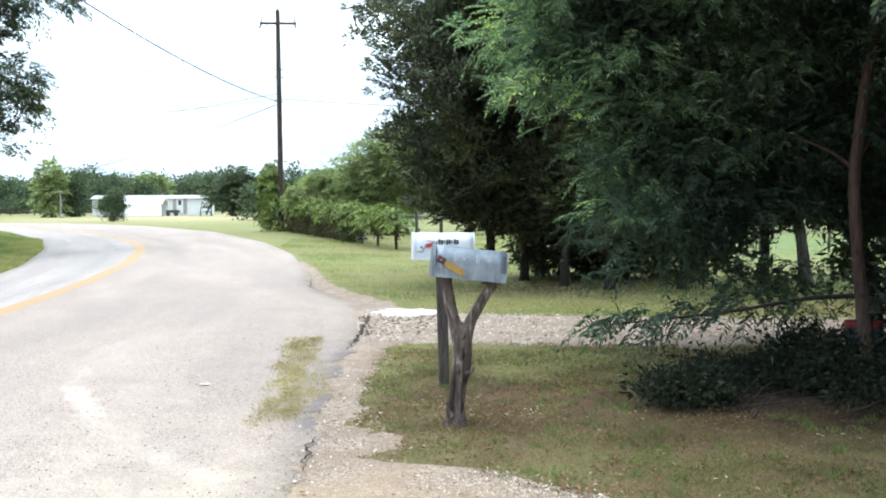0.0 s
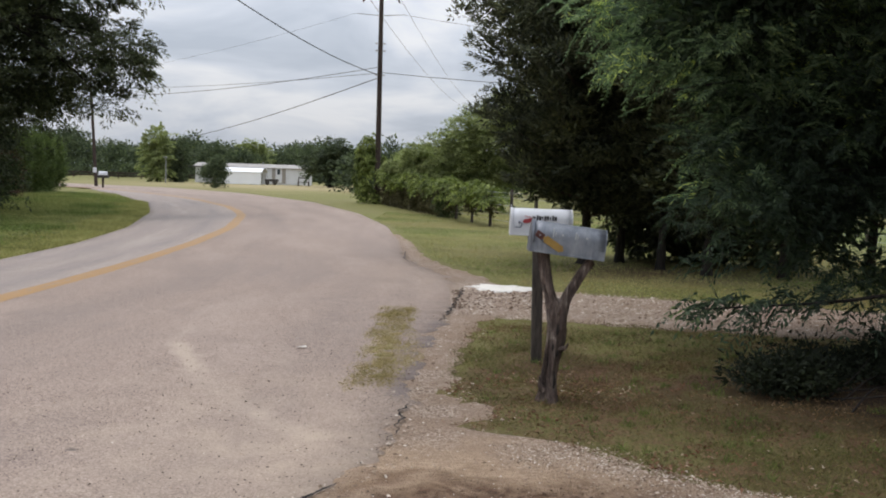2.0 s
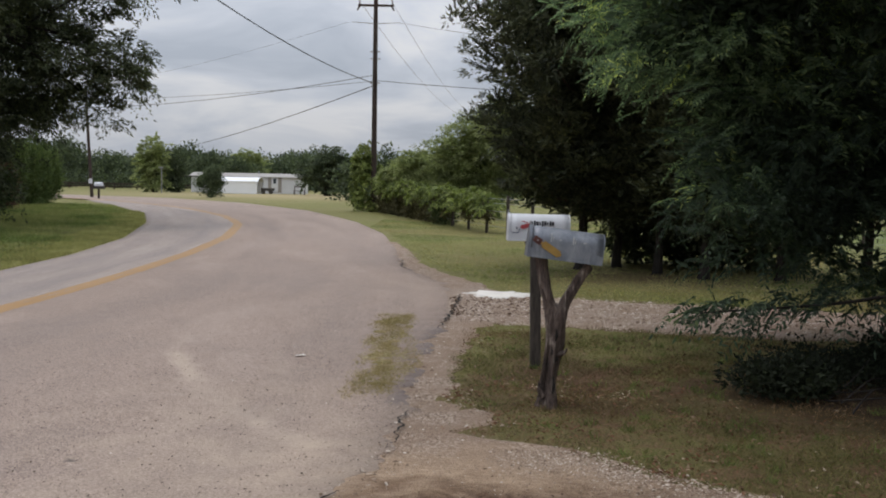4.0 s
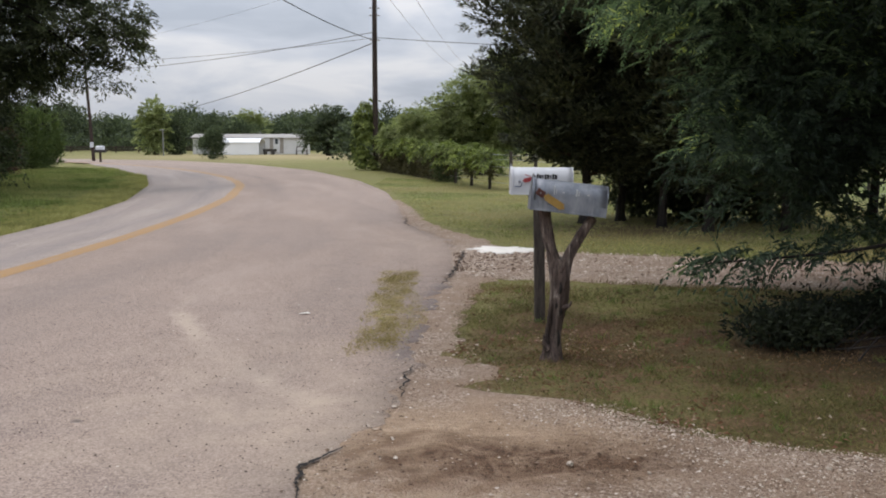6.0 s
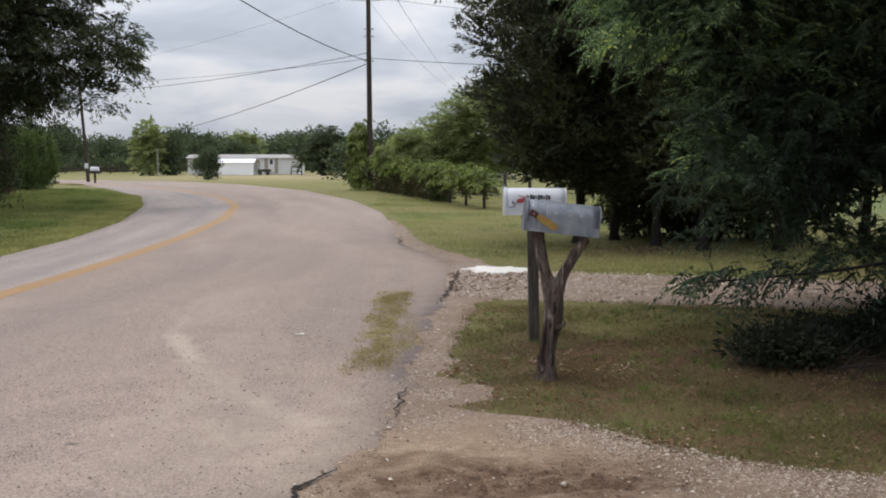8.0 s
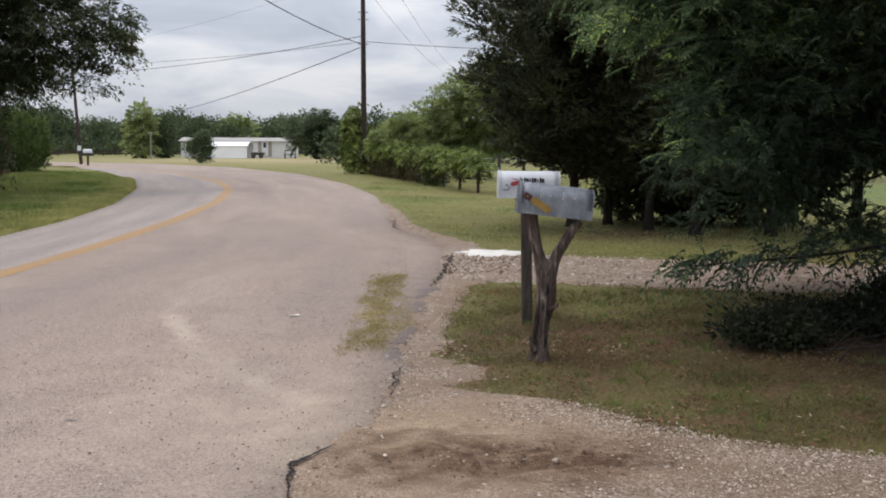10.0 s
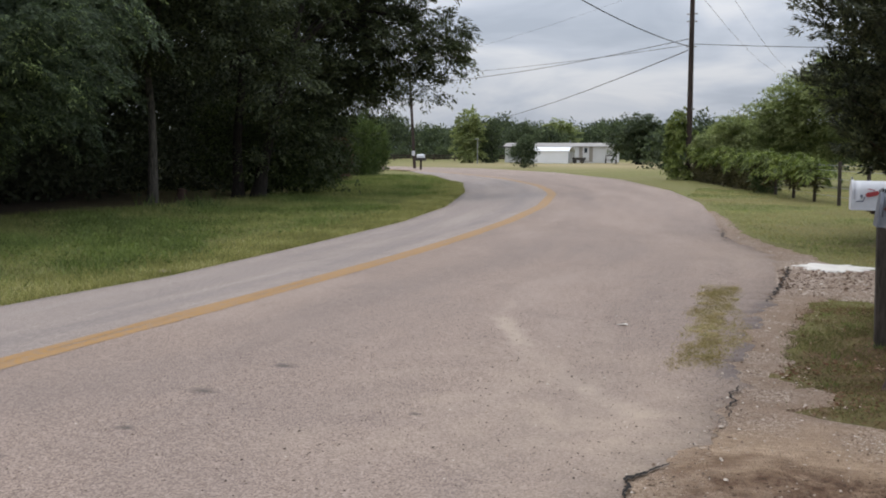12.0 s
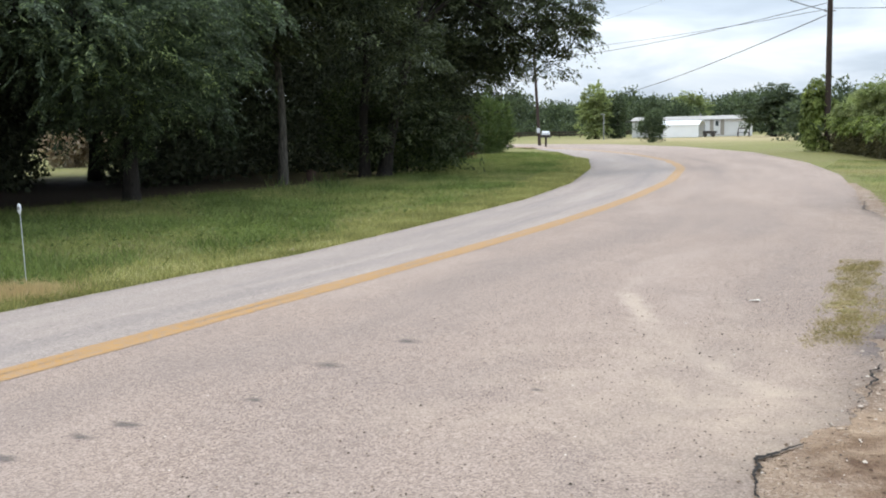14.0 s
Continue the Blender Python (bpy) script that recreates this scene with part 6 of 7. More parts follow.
# ---- vine-grown fence ----


def vine_fence():
    a, b = np.array([-3.3, 54.5]), np.array([3.2, 25.0])
    fence = thing("wire_fence", a[0], a[1], 0, "old wire fence on wooden posts, partly buried in vines", "fence")
    way = b - a
    for k in range(13):
        p = way * k / 12
        hh = 1.2 + 0.08 * math.sin(k * 2.1)
        part("post", rod((p[0], p[1], -0.2), (p[0] + 0.03 * math.sin(k), p[1], hh), 0.055, 0.05, 8), M_POST, fence)
    for zz in (0.25, 0.5, 0.75, 1.0, 1.15):
        part("strand", rod((0, 0, zz), (way[0], way[1], zz), 0.006, 0.006, 4), M_STEEL, fence)
    rng = np.random.default_rng(121)
    heap, skirt, tangle = [], [], []
    for k in range(44):
        u = k / 43 * 0.76
        x, y = a + way * u
        top = np.interp(u, [0, 0.3, 0.5, 0.76], [1.72, 1.5, 1.38, 1.22]) + 0.14 * math.sin(k * 1.3) + 0.12 * math.sin(k * 2.9) + 0.1 * math.sin(k * 0.5)
        heap.append((x - 0.05, y, top - 0.2, 0.42, 0.55, 0.24))
        drop = (0.35 if u < 0.4 else 0.12) + 0.35 * abs(math.sin(k * 1.9 + 1))
        skirt.append((x - 0.1, y - 0.1, top - 0.3 - drop * 0.5, 0.16, 0.3, drop * 0.6))
        if u < 0.52:
            tangle.append((x + 0.05, y, 0.5, 0.3, 0.5, 0.55))
    for name, lobes, count, mat, label in (("vine_thicket", heap, 520, M_VINE, "bright green vines heaped along the fence"), ("hanging_vines", skirt, 420, M_DEADVINE, "ragged vine strands hanging from the fence"), ("dead_vines", tangle, 1000, M_DEADVINE, "brown tangle of dead vine stems below the leaves")):
        if name == "vine_thicket":
            vines = sprays(name, rng, lobes, count, 42, 0.42, 0.9, 0.12, 0.7, mat, None, 0.5, lift=0.8)
        else:
            vines = crown(name, rng, lobes, count, 18, 0.12, 0.12, 0.06, mat, None, droop=0.6, floor=0.03)
        tagged(vines, label, "vines", kind="stuff")
    lobes = [(-4.6, 55.3, 1.9, 0.5, 0.5, 1.0), (-4.5, 55.3, 3.0, 0.4, 0.45, 0.7), (-4.25, 55.4, 3.75, 0.22, 0.3, 0.4), (-4.6, 55.0, 0.8, 0.4, 0.5, 0.6), (-2.9, 55.4, 1.4, 0.6, 0.6, 0.7), (-2.5, 55.0, 1.9, 0.5, 0.6, 0.35), (-3.4, 55.7, 2.3, 0.5, 0.3, 0.5), (-3.8, 54.7, 0.35, 0.35, 0.25, 0.35)]
    vines = sprays("pole_vines", rng, lobes, 330, 44, 0.42, 1.1, 0.14, 0.7, M_VINE, None, 0.03, lift=0.4)
    tagged(vines, "thick green vines climbing the utility pole's foot", "vines", kind="stuff")
    shrub("shrub", "dark shrub at the vine fence's end", 0.2, 38.6, [(0.2, 38.6, 0.5, 0.45, 0.6, 0.55)], 160, 12, 0.12, M_SHRUB, 122, 0.14)


vine_fence()

# pasture fence beyond the drive
fence = thing("pasture_fence", 5.5, 27.0, 0, "low mesh fence round a bright pasture", "fence")
for k in range(14):
    part("post", rod((k * 2.2, k * 0.15, -0.1), (k * 2.2, k * 0.15, 1.2), 0.04, 0.035, 7), M_POST, fence)
for zz in (0.1, 0.3, 0.5, 0.7, 0.9, 1.1):
    part("strand", rod((0, 0, zz), (28.6, 1.95, zz), 0.005, 0.005, 4), M_STEEL, fence)

# ---- the long house far off ----
M_SIDING = plain("pale_metal_siding", (0.60, 0.60, 0.60), 0.55, dirt=0.3, scale=0.8)
M_ROOFMETAL = plain("grey_roof_sheet", (0.33, 0.31, 0.285), 0.7, dirt=0.4, scale=0.9)
M_GLASS = plain("dark_window_glass", (0.05, 0.06, 0.07), 0.12, dirt=0.1)
M_TRIM = plain("taupe_trim", (0.28, 0.25, 0.22), 0.7)
M_CARPORT = plain("white_sheet_metal", (0.82, 0.83, 0.85), 0.5, dirt=0.12, scale=0.7)
M_DARK = plain("dark_interior", (0.05, 0.045, 0.04), 0.9)


def mobile_home():
    x0, y0, length, deep, h = -34.6, 134.5, 15.6, 4.4, 2.3
    home = thing("mobile_home", x0, y0, 0, "long pale single-storey mobile home with a low grey roof", "house")
    part("wall", box(length, deep, h, (length / 2, deep / 2, h / 2), 0.02), M_SIDING, home)
    bm = bmesh.new()
    o, hh = 0.25, 0.5
    pts = [(-o, -o, h), (length + o, -o, h), (length + o, deep + o, h), (-o, deep + o, h), (-o, deep / 2, h + hh), (length + o, deep / 2, h + hh)]
    low = [bm.verts.new((a, b, c - 0.08)) for a, b, c in pts[:4]]
    vs = [bm.verts.new(p) for p in pts]
    for q in ((0, 1, 5, 4), (2, 3, 4, 5)):
        bm.faces.new([vs[k] for k in q])
    bm.faces.new([vs[0], vs[4], vs[3]])
    bm.faces.new([vs[1], vs[2], vs[5]])
    for k in range(4):
        bm.faces.new([low[k], low[(k + 1) % 4], vs[(k + 1) % 4], vs[k]])
    bm.faces.new(low[::-1])
    part("roof", bm, M_ROOFMETAL, home)
    part("skirting", box(length + 0.04, 0.05, 0.6, (length / 2, -0.03, 0.3), 0.01), M_SIDING, home)
    for wx, ww in ((1.6, 1.0), (4.3, 1.2), (8.0, 0.9)):
        win = part("window", box(ww + 0.14, 0.06, 1.1, (wx, -0.03, 1.65), 0.01), M_TRIM, home)
        part("pane", box(ww, 0.04, 0.96, (wx, -0.055, 1.65), 0.005), M_GLASS, win)
    part("porch_panel", box(1.9, 0.06, 2.1, (11.6, -0.03, 1.2), 0.01), M_TRIM, home)
    d = part("door", box(0.9, 0.05, 2.0, (11.6, -0.07, 1.25), 0.01), M_SIDING, home)
    part("door_pane", box(0.4, 0.03, 0.7, (11.6, -0.1, 1.75), 0.005), M_GLASS, d)
    part("vent_pipe", rod((9, 2, h + 0.2), (9, 2, h + 0.85), 0.08), M_STEEL, home)
    return home


mobile_home()


def carport():
    x0, y0 = -29.2, 127.0
    ob = thing("carport", x0, y0, 0, "white arched sheet-metal carport with an open end", "carport")
    length, wide, h = 5.2, 4.0, 1.85
    part("side_sheet", box(length, 0.05, h - 0.25, (length / 2, 0, (h - 0.25) / 2), 0.01), M_CARPORT, ob)
    part("back_sheet", box(length, 0.05, h - 0.25, (length / 2, wide, (h - 0.25) / 2), 0.01), M_CARPORT, ob)
    part("end_sheet", box(0.05, wide - 0.1, h - 0.2, (0.05, wide / 2, (h - 0.2) / 2), 0.01), M_CARPORT, ob)
    bm = bmesh.new()
    rows = []
    for lx in (-0.1, length + 0.1):
        rows.append([[bm.verts.new((lx, -0.15 + (wide + 0.3) * k / 10, h - 0.28 + t + 0.55 * math.sin(math.pi * k / 10) ** 0.7)) for k in range(11)] for t in (0, 0.06)])
    for k in range(10):
        for t in (0, 1):
            bm.faces.new([rows[0][t][k], rows[0][t][k + 1], rows[1][t][k + 1], rows[1][t][k]])
    for e in rows:
        for k in range(10):
            bm.faces.new([e[0][k], e[0][k + 1], e[1][k + 1], e[1][k]])
    for k in (0, 10):
        bm.faces.new([rows[0][0][k], rows[0][1][k], rows[1][1][k], rows[1][0][k]])
    bmesh.ops.recalc_face_normals(bm, faces=bm.faces)
    part("roof", bm, M_CARPORT, ob)
    for px, py in ((length, 0), (length, wide)):
        part("post", rod((px, py, 0), (px, py, h - 0.2), 0.05), M_STEEL, ob)
    junk = thing("trailer", x0 + length + 0.9, y0 + 1.0, 0, "small dark utility trailer beneath the carport roof", "trailer")
    part("bed", box(1.6, 1.2, 0.35, (0.3, 0, 0.6), 0.03), M_DARK, junk)
    for sx in (-0.2, 0.8):
        part("wheel", rod((sx, -0.65, 0.28), (sx, -0.5, 0.28), 0.28, 0.28, 14), M_DARK, junk)


carport()
swing = thing("bench", -19.1, 127.0, 0, "plain dark timber garden bench frame on dry grass", "bench")
for sx in (0, 1.35):
    part("leg", box(0.1, 0.1, 1.1, (sx, 0, 0.55), 0.01), M_POST, swing)
    part("leg", box(0.1, 0.1, 0.6, (sx, -0.5, 0.3), 0.01), M_POST, swing)
part("backrest", box(1.45, 0.06, 0.14, (0.675, 0, 1.05), 0.01), M_POST, swing)
part("seat", box(1.45, 0.5, 0.07, (0.675, -0.25, 0.5), 0.01), M_POST, swing)
lamp = thing("yard_lamp", -34.4, 119.5, 0, "thin grey yard lamp post", "lamp post")
part("post", rod((0, 0, -0.1), (0, 0, 3.1), 0.075, 0.06), M_STEEL, lamp)
part("head", box(0.5, 0.25, 0.12, (-0.1, 0, 3.12), 0.03), M_STEEL, lamp)
rail = thing("field_fence", -75, 150, 0, "low dark rail fence far off", "fence")
for k in range(12):
    part("post", box(0.14, 0.14, 1.0, (k * 3.5, 0, 0.5), 0.01), M_POLE, rail)
for zz in (0.45, 0.85):
    part("rail", box(39, 0.06, 0.18, (19.2, -0.1, zz), 0.01), M_POLE, rail)
house = thing("far_mailbox", -27.0, 76.5, lie(-27, 76.5), "large pale mailbox on a dark post beside the bend", "mailbox", "roadside mailboxes")
part("post", box(0.14, 0.14, 1.0, (0, 0, 0.45), 0.01), M_POLE, house)
bm = arch_shell(0.62, 0.34, 0.3)
bmesh.ops.translate(bm, vec=(-0.31, 0, 0.98), verts=bm.verts)
part("shell", bm, M_WHITE, house)
part("tray", box(0.85, 0.42, 0.22, (0, 0, 0.86), 0.01), M_DARK, house)

# ---- small things near the road ----
stake = thing("marker_stake", -9.08, 7.72, lie(-9.08, 7.72), "thin white marker stake with an oval reflector", "marker")
part("rod", rod((0.02, 0, -0.1), (0, 0, 0.86), 0.0045, 0.004, 8), M_WHITE, stake)
bm = bmesh.new()
bmesh.ops.create_uvsphere(bm, u_segments=14, v_segments=8, radius=1.0)
bmesh.ops.scale(bm, vec=(0.034, 0.012, 0.06), verts=bm.verts)
bmesh.ops.translate(bm, vec=(0, -0.008, 0.87), verts=bm.verts)
rf = part("reflector", bm, M_WHITE, stake)
part("lens", rod((0, -0.018, 0.875), (0, -0.024, 0.875), 0.02, 0.018, 12), M_STEEL, rf, "dull grey lens")

bucket = thing("bucket", 4.7, 8.35, 0, "slate-blue plastic bucket with a red lid among shrubs", "bucket")
part("body", rod((0, 0, 0), (0, 0, 0.4), 0.14, 0.165, 20), M_BLUE, bucket)
part("lid", rod((0, 0, 0.4), (0, 0, 0.45), 0.175, 0.165, 20), M_RED, bucket)

bm = bmesh.new()
for m, (xx, yy) in enumerate(((-0.045, -0.02), (0.015, -0.03), (0.05, -0.006), (0.03, 0.025), (-0.02, 0.02))):
    bm.verts.new((xx, yy, 0.004 + 0.008 * (m % 2)))
bm.faces.new(bm.verts[:])
ex = bmesh.ops.extrude_face_region(bm, geom=bm.faces[:])
bmesh.ops.translate(bm, vec=(0, 0, 0.003), verts=[e for e in ex["geom"] if isinstance(e, bmesh.types.BMVert)])
paper = part("paper_scrap", bm, M_CALICHE)
paper.matrix_world = pose(-1.22, 8.39, 0.002)
tagged(paper, "crumpled white paper scrap lying on the road", "litter")


def pebble_mesh(seed, n=1):
    rng = np.random.default_rng(seed)
    octa = np.array([(1, 0, 0), (-1, 0, 0), (0, 1, 0), (0, -1, 0), (0, 0, 1), (0, 0, -0.4)], float)
    fc = np.array([(0, 2, 4), (2, 1, 4), (1, 3, 4), (3, 0, 4), (2, 0, 5), (1, 2, 5), (3, 1, 5), (0, 3, 5)])
    return octa, fc


def scatter_stones(name, x, y, size, label, seed, z=None, mat=None):
    """Many loose stones in one mesh."""
    rng = np.random.default_rng(seed)
    octa, fc = pebble_mesh(seed)
    n = len(x)
    an = rng.random(n) * 6.28
    sc = size[:, None, None] * rng.uniform(0.6, 1.25, (n, 1, 3)) * np.array([1, 1, 0.6])
    p = octa[None] * (1 + rng.normal(0, 0.22, (n, 6, 3))) * sc
    ca, sa = np.cos(an)[:, None], np.sin(an)[:, None]
    p = np.stack([p[..., 0] * ca - p[..., 1] * sa, p[..., 0] * sa + p[..., 1] * ca, p[..., 2]], -1)
    zz = lie(x, y) + (-0.01 if z is None else z - 0.022)
    p += np.stack([x, y, zz], -1)[:, None]
    F = (fc[None] + (np.arange(n) * 6)[:, None, None]).reshape(-1, 3)
    return tagged(stuff(name, p.reshape(-1, 3), F, mat or M_STONE), label, "gravel", kind="stuff")


r5 = np.random.default_rng(131)
gy_ = 2.6 + 4.6 * r5.random(16000)
gx_ = along(RIGHT, gy_) + (np.minimum(along(GRASS_EDGE, gy_), 4.5) + 0.15 - along(RIGHT, gy_)) * r5.random(16000)
w = (gx_ > 1.15 - 0.15 * (gy_ - 4.0)) | (r5.random(16000) < 0.08)
scatter_stones("loose_gravel", gx_[w], gy_[w], 0.003 + 0.012 * r5.random(w.sum()) ** 3, "loose tan stones strewn on the drive", 132)
gy_ = 2.6 + 2.9 * r5.random(42000)
gx_ = 0.2 + (np.minimum(along(GRASS_EDGE, gy_), 4.5) - 0.1) * r5.random(42000)
w = (gx_ < along(GRASS_EDGE, gy_) + 0.03) & (gx_ > 0.25 + np.abs(r5.normal(0, 0.45, 42000))) & (((gx_ - 0.35) / 1.05) ** 2 + ((gy_ - 4.55) / 0.55) ** 2 > 1.0 + r5.normal(0, 0.35, 42000))
scatter_stones("fine_gravel", gx_[w], gy_[w], 0.0025 + 0.007 * r5.random(w.sum()) ** 2, "fine pale chippings pressed into the drive", 137, 0.016)
sx_, sy_ = 0.2 + 6 * r5.random(9000), 10.2 + 3.2 * r5.random(9000)
w = (sy_ > np.interp(sx_, [0.1, 1.35, 3.1, 8], [10.9, 10.6, 10.15, 9.4])) & (sy_ < np.interp(sx_, [0.1, 0.6, 1.7, 5.2, 9], [14.3, 14.5, 13.4, 12.4, 11.8]))
scatter_stones("loose_gravel", sx_[w], sy_[w], 0.006 + 0.022 * r5.random(w.sum()) ** 4, "pale crushed stones on the far drive", 133, 0.02)
ax_, ay_ = 0.15 + 1.3 * r5.random(700) ** 1.5, 11.3 + 1.9 * r5.random(700)
scatter_stones("apron_rubble", ax_, ay_, 0.006 + 0.022 * r5.random(700) ** 3, "dark red-brown rubble on the apron of the far drive", 138, 0.024, M_CLOD)
cy_ = 4 + 17 * r5.random(1500)
cx_ = along(RIGHT, cy_) + r5.normal(0.07, 0.09, 1500)
scatter_stones("edge_rubble", cx_, cy_, 0.004 + 0.013 * r5.random(1500) ** 3, "crumbled asphalt and stones along the road's edge", 134, 0.02)
px_, py_ = -0.3 - 4.2 * r5.random(2500) ** 1.6, 3.0 + 12 * r5.random(2500)
scatter_stones("road_grit", px_, py_, 0.003 + 0.006 * r5.random(2500) ** 3, "scattered grit lying on the asphalt", 135, 0.024)
px_, py_ = -0.3 - 4.2 * r5.random(7500) ** 1.4, 3.0 + 10 * r5.random(7500) ** 1.2
scatter_stones("road_grit", px_, py_, 0.0022 + 0.0065 * r5.random(7500) ** 4, "dark grit and twig scraps lying on the asphalt", 136, 0.024, M_GRIT)
r9 = np.random.default_rng(139)
px_, py_ = -0.25 - 4.0 * r9.random(420) ** 1.9, 3.4 + 7.5 * r9.random(420) ** 1.2
scatter_stones("asphalt_crumbs", px_, py_, 0.0036 + 0.0066 * r9.random(420) ** 2.5, "dark loose crumbs of asphalt strewn beside the broken edge", 171, 0.022, M_GRIT)
for k, (xx, yy, size) in enumerate(((0.6, 4.42, 0.018), (0.95, 4.3, 0.011), (1.35, 4.45, 0.013), (1.8, 4.35, 0.016), (2.0, 4.5, 0.018), (1.55, 4.2, 0.013), (2.35, 4.22, 0.024), (1.05, 4.0, 0.01))):
    bm = bmesh.new()
    bmesh.ops.create_icosphere(bm, subdivisions=2, radius=size)
    rs = np.random.default_rng(140 + k)
    cut = unit(rs.normal(0, 1, (7, 3)))
    for vert in bm.verts:
        # broken faces: pressed in wherever the lump sticks out past a random plane
        for q, at in zip(cut, rs.uniform(0.62, 0.9, 7)):
            over = vert.co.dot(Vector(q)) - at * size
            if over > 0:
                vert.co -= Vector(q) * over
        vert.co.z *= 0.75
    st = part("stone", bm, M_PEBBLE)
    st.matrix_world = pose(xx, yy, float(lie(xx, yy)) + size * 0.3 - 0.012, 0, 0, 50 * k)
    tagged(st, "pale broken stone lying on the gravel drive", "stone", "stones on the drive")
cl_n = 420
scatter_stones("soil_crumbs", 0.42 + r5.normal(0, 0.45, cl_n), 4.5 + r5.normal(0, 0.17, cl_n), 0.003 + 0.009 * r5.random(cl_n) ** 3, "dark crumbs of damp soil in the hollow of the drive", 151, 0.012, M_CLOD)
scatter_stones("clod", np.array([-7.85, -7.95, -7.8]), np.array([11.25, 11.3, 11.35]), np.array([0.09, 0.06, 0.05]), "dark clod of turned soil at the road's edge", 150)

# ---- grass ----


def grass(name, x, y, length, width, mat, label, seed, lean=0.5, z=0.0):
    rng = np.random.default_rng(seed)
    n = len(x)
    base = np.stack([x, y, lie(x, y) - 0.015 + z], -1)
    way = np.stack([rng.normal(0, lean, n), rng.normal(0, lean, n), np.ones(n)], -1)
    v, f = blades(base, way, length, width, 0.5, rng)
    return tagged(stuff(name, v, f, mat), label, "grass", kind="stuff")


def patchy(x, y, s=1.0):
    return 0.5 + 0.25 * np.sin(x * 2.3 * s + 1.7 * np.sin(y * 1.9 * s)) + 0.25 * np.sin(y * 3.1 * s + 1.3 * np.sin(x * 2.7 * s + 2))


# yellowed sod that grows through the broken asphalt, in ragged scraps
r6 = np.random.default_rng(160)
bm = bmesh.new()
for k in range(14):
    my = 6.95 + 4.3 * r6.random()
    lo, hi = np.interp(my, [6.8, 7.5, 8.9, 11.3], [-0.6, -0.68, -0.72, -0.62]), np.interp(my, [6.8, 7.5, 8.6, 11.3], [-0.36, -0.27, -0.24, -0.32])
    mx = lo + (hi - lo) * r6.random()
    ax, ay = r6.uniform(0.03, 0.12), r6.uniform(0.03, 0.1)
    zt = 0.004 + 0.004 * r6.random()
    tip = bm.verts.new((mx, my, zt))
    ring = []
    for m in range(16):
        an = m * 2 * math.pi / 16
        rr = 1 + 0.14 * r6.normal(0, 1.0)
        ring.append((bm.verts.new((mx + ax * rr * 0.75 * math.cos(an), my + ay * rr * 0.75 * math.sin(an), zt - 0.002)), bm.verts.new((mx + ax * rr * math.cos(an), my + ay * rr * math.sin(an), -0.006))))
    for m in range(16):
        p, q = ring[m], ring[(m + 1) % 16]
        bm.faces.new([tip, p[0], q[0]])
        bm.faces.new([p[0], p[1], q[1], q[0]])
tagged(part("sod_scraps", bm, M_SOD), "scraps of yellowed sod in the broken road edge", "grass", kind="stuff")
rg = np.random.default_rng(161)
n = 420000
x, y = 0.0 + 6.5 * rg.random(n), 3.6 + 7.2 * rg.random(n)
near_ok = (x > along(GRASS_EDGE, y + rg.normal(0, 0.09, n) * (rg.random(n) < 0.5)) - 0.02 + rg.normal(0, 0.07, n)) & (y < np.interp(x, [0.1, 0.3, 1.35, 3.1, 4.2, 8], [11.0, 10.85, 10.65, 10.2, 10.0, 9.4]))
shade = np.exp(-(((x - 4.0) / 1.5) ** 2 + ((y - 7.4) / 1.0) ** 2))
w = near_ok & (rg.random(n) < (0.06 + 0.94 * patchy(x, y, 1.3) * patchy(x + 1, y, 3.1) ** 0.7) * (1 - 0.9 * shade))
green = w & (patchy(x, y, 0.55) + 0.3 * patchy(x + 3, y, 1.7) + 0.3 * patchy(x, y + 2, 4.1) + rg.normal(0, 0.25, n) > 0.88)
w &= ~green
grass("lawn_grass", x[green], y[green], 0.02 + 0.04 * rg.random(green.sum()) ** 1.5, 0.0042, M_LAWN_GREEN, "green tufts in the patchy lawn", 171, 1.0)
grass("lawn_grass", x[w], y[w], 0.016 + 0.03 * rg.random(w.sum()) ** 1.5, 0.0038, M_LAWN, "short patchy grass mixed with brown litter", 162, 1.2)
n = 135000
x, y = -2.5 + 12 * rg.random(n), 12.5 + 30 * rg.random(n) ** 1.4
w = (x > along(RIGHT, y) + np.interp(y, [12, 15, 19, 24, 40], [0.9, 0.9, 0.45, 0.35, 0.1]) + rg.normal(0, 0.12, n)) & (y > np.interp(x, [0.1, 0.6, 1.7, 5.2, 9], [15.4, 14.8, 13.5, 12.4, 11.8]))
band = patchy(x, y, 0.33) + 0.35 * patchy(x + 5, y, 1.1) + rg.normal(0, 0.16, n)
dry = w & (band > 0.82)
w &= ~dry
grass("verge_grass", x[dry], y[dry], 0.02 + 0.035 * rg.random(dry.sum()), 0.008, M_STRAW, "straw-coloured patches in the mown verge", 175, 1.1)
lusher = w & (band < 0.42)
w &= ~lusher
grass("verge_grass", x[lusher], y[lusher], 0.03 + 0.05 * rg.random(lusher.sum()), 0.008, M_LUSH, "greener patches in the mown verge", 176, 1.0)
grass("verge_grass", x[w], y[w], 0.025 + 0.04 * rg.random(w.sum()), 0.008, M_GRASS, "mown green verge grass beyond the drive", 163, 1.1)
n = 290000
y = 3 + 61 * rg.random(n) ** 1.25
x = along(LEFT, y) - 0.02 - 12.0 * rg.random(n) ** 1.15
w = (x < along(LEFT, y) - 0.05 + rg.normal(0, 0.05, n)) & (x > np.interp(y, [0, 13.4, 19.8, 23.8, 30.6, 35, 41, 46, 54, 62], [-19.0, -18.8, -18.0, -17.1, -17.2, -17.6, -19.6, -23, -26, -26]) + rg.normal(0, 0.4, n))
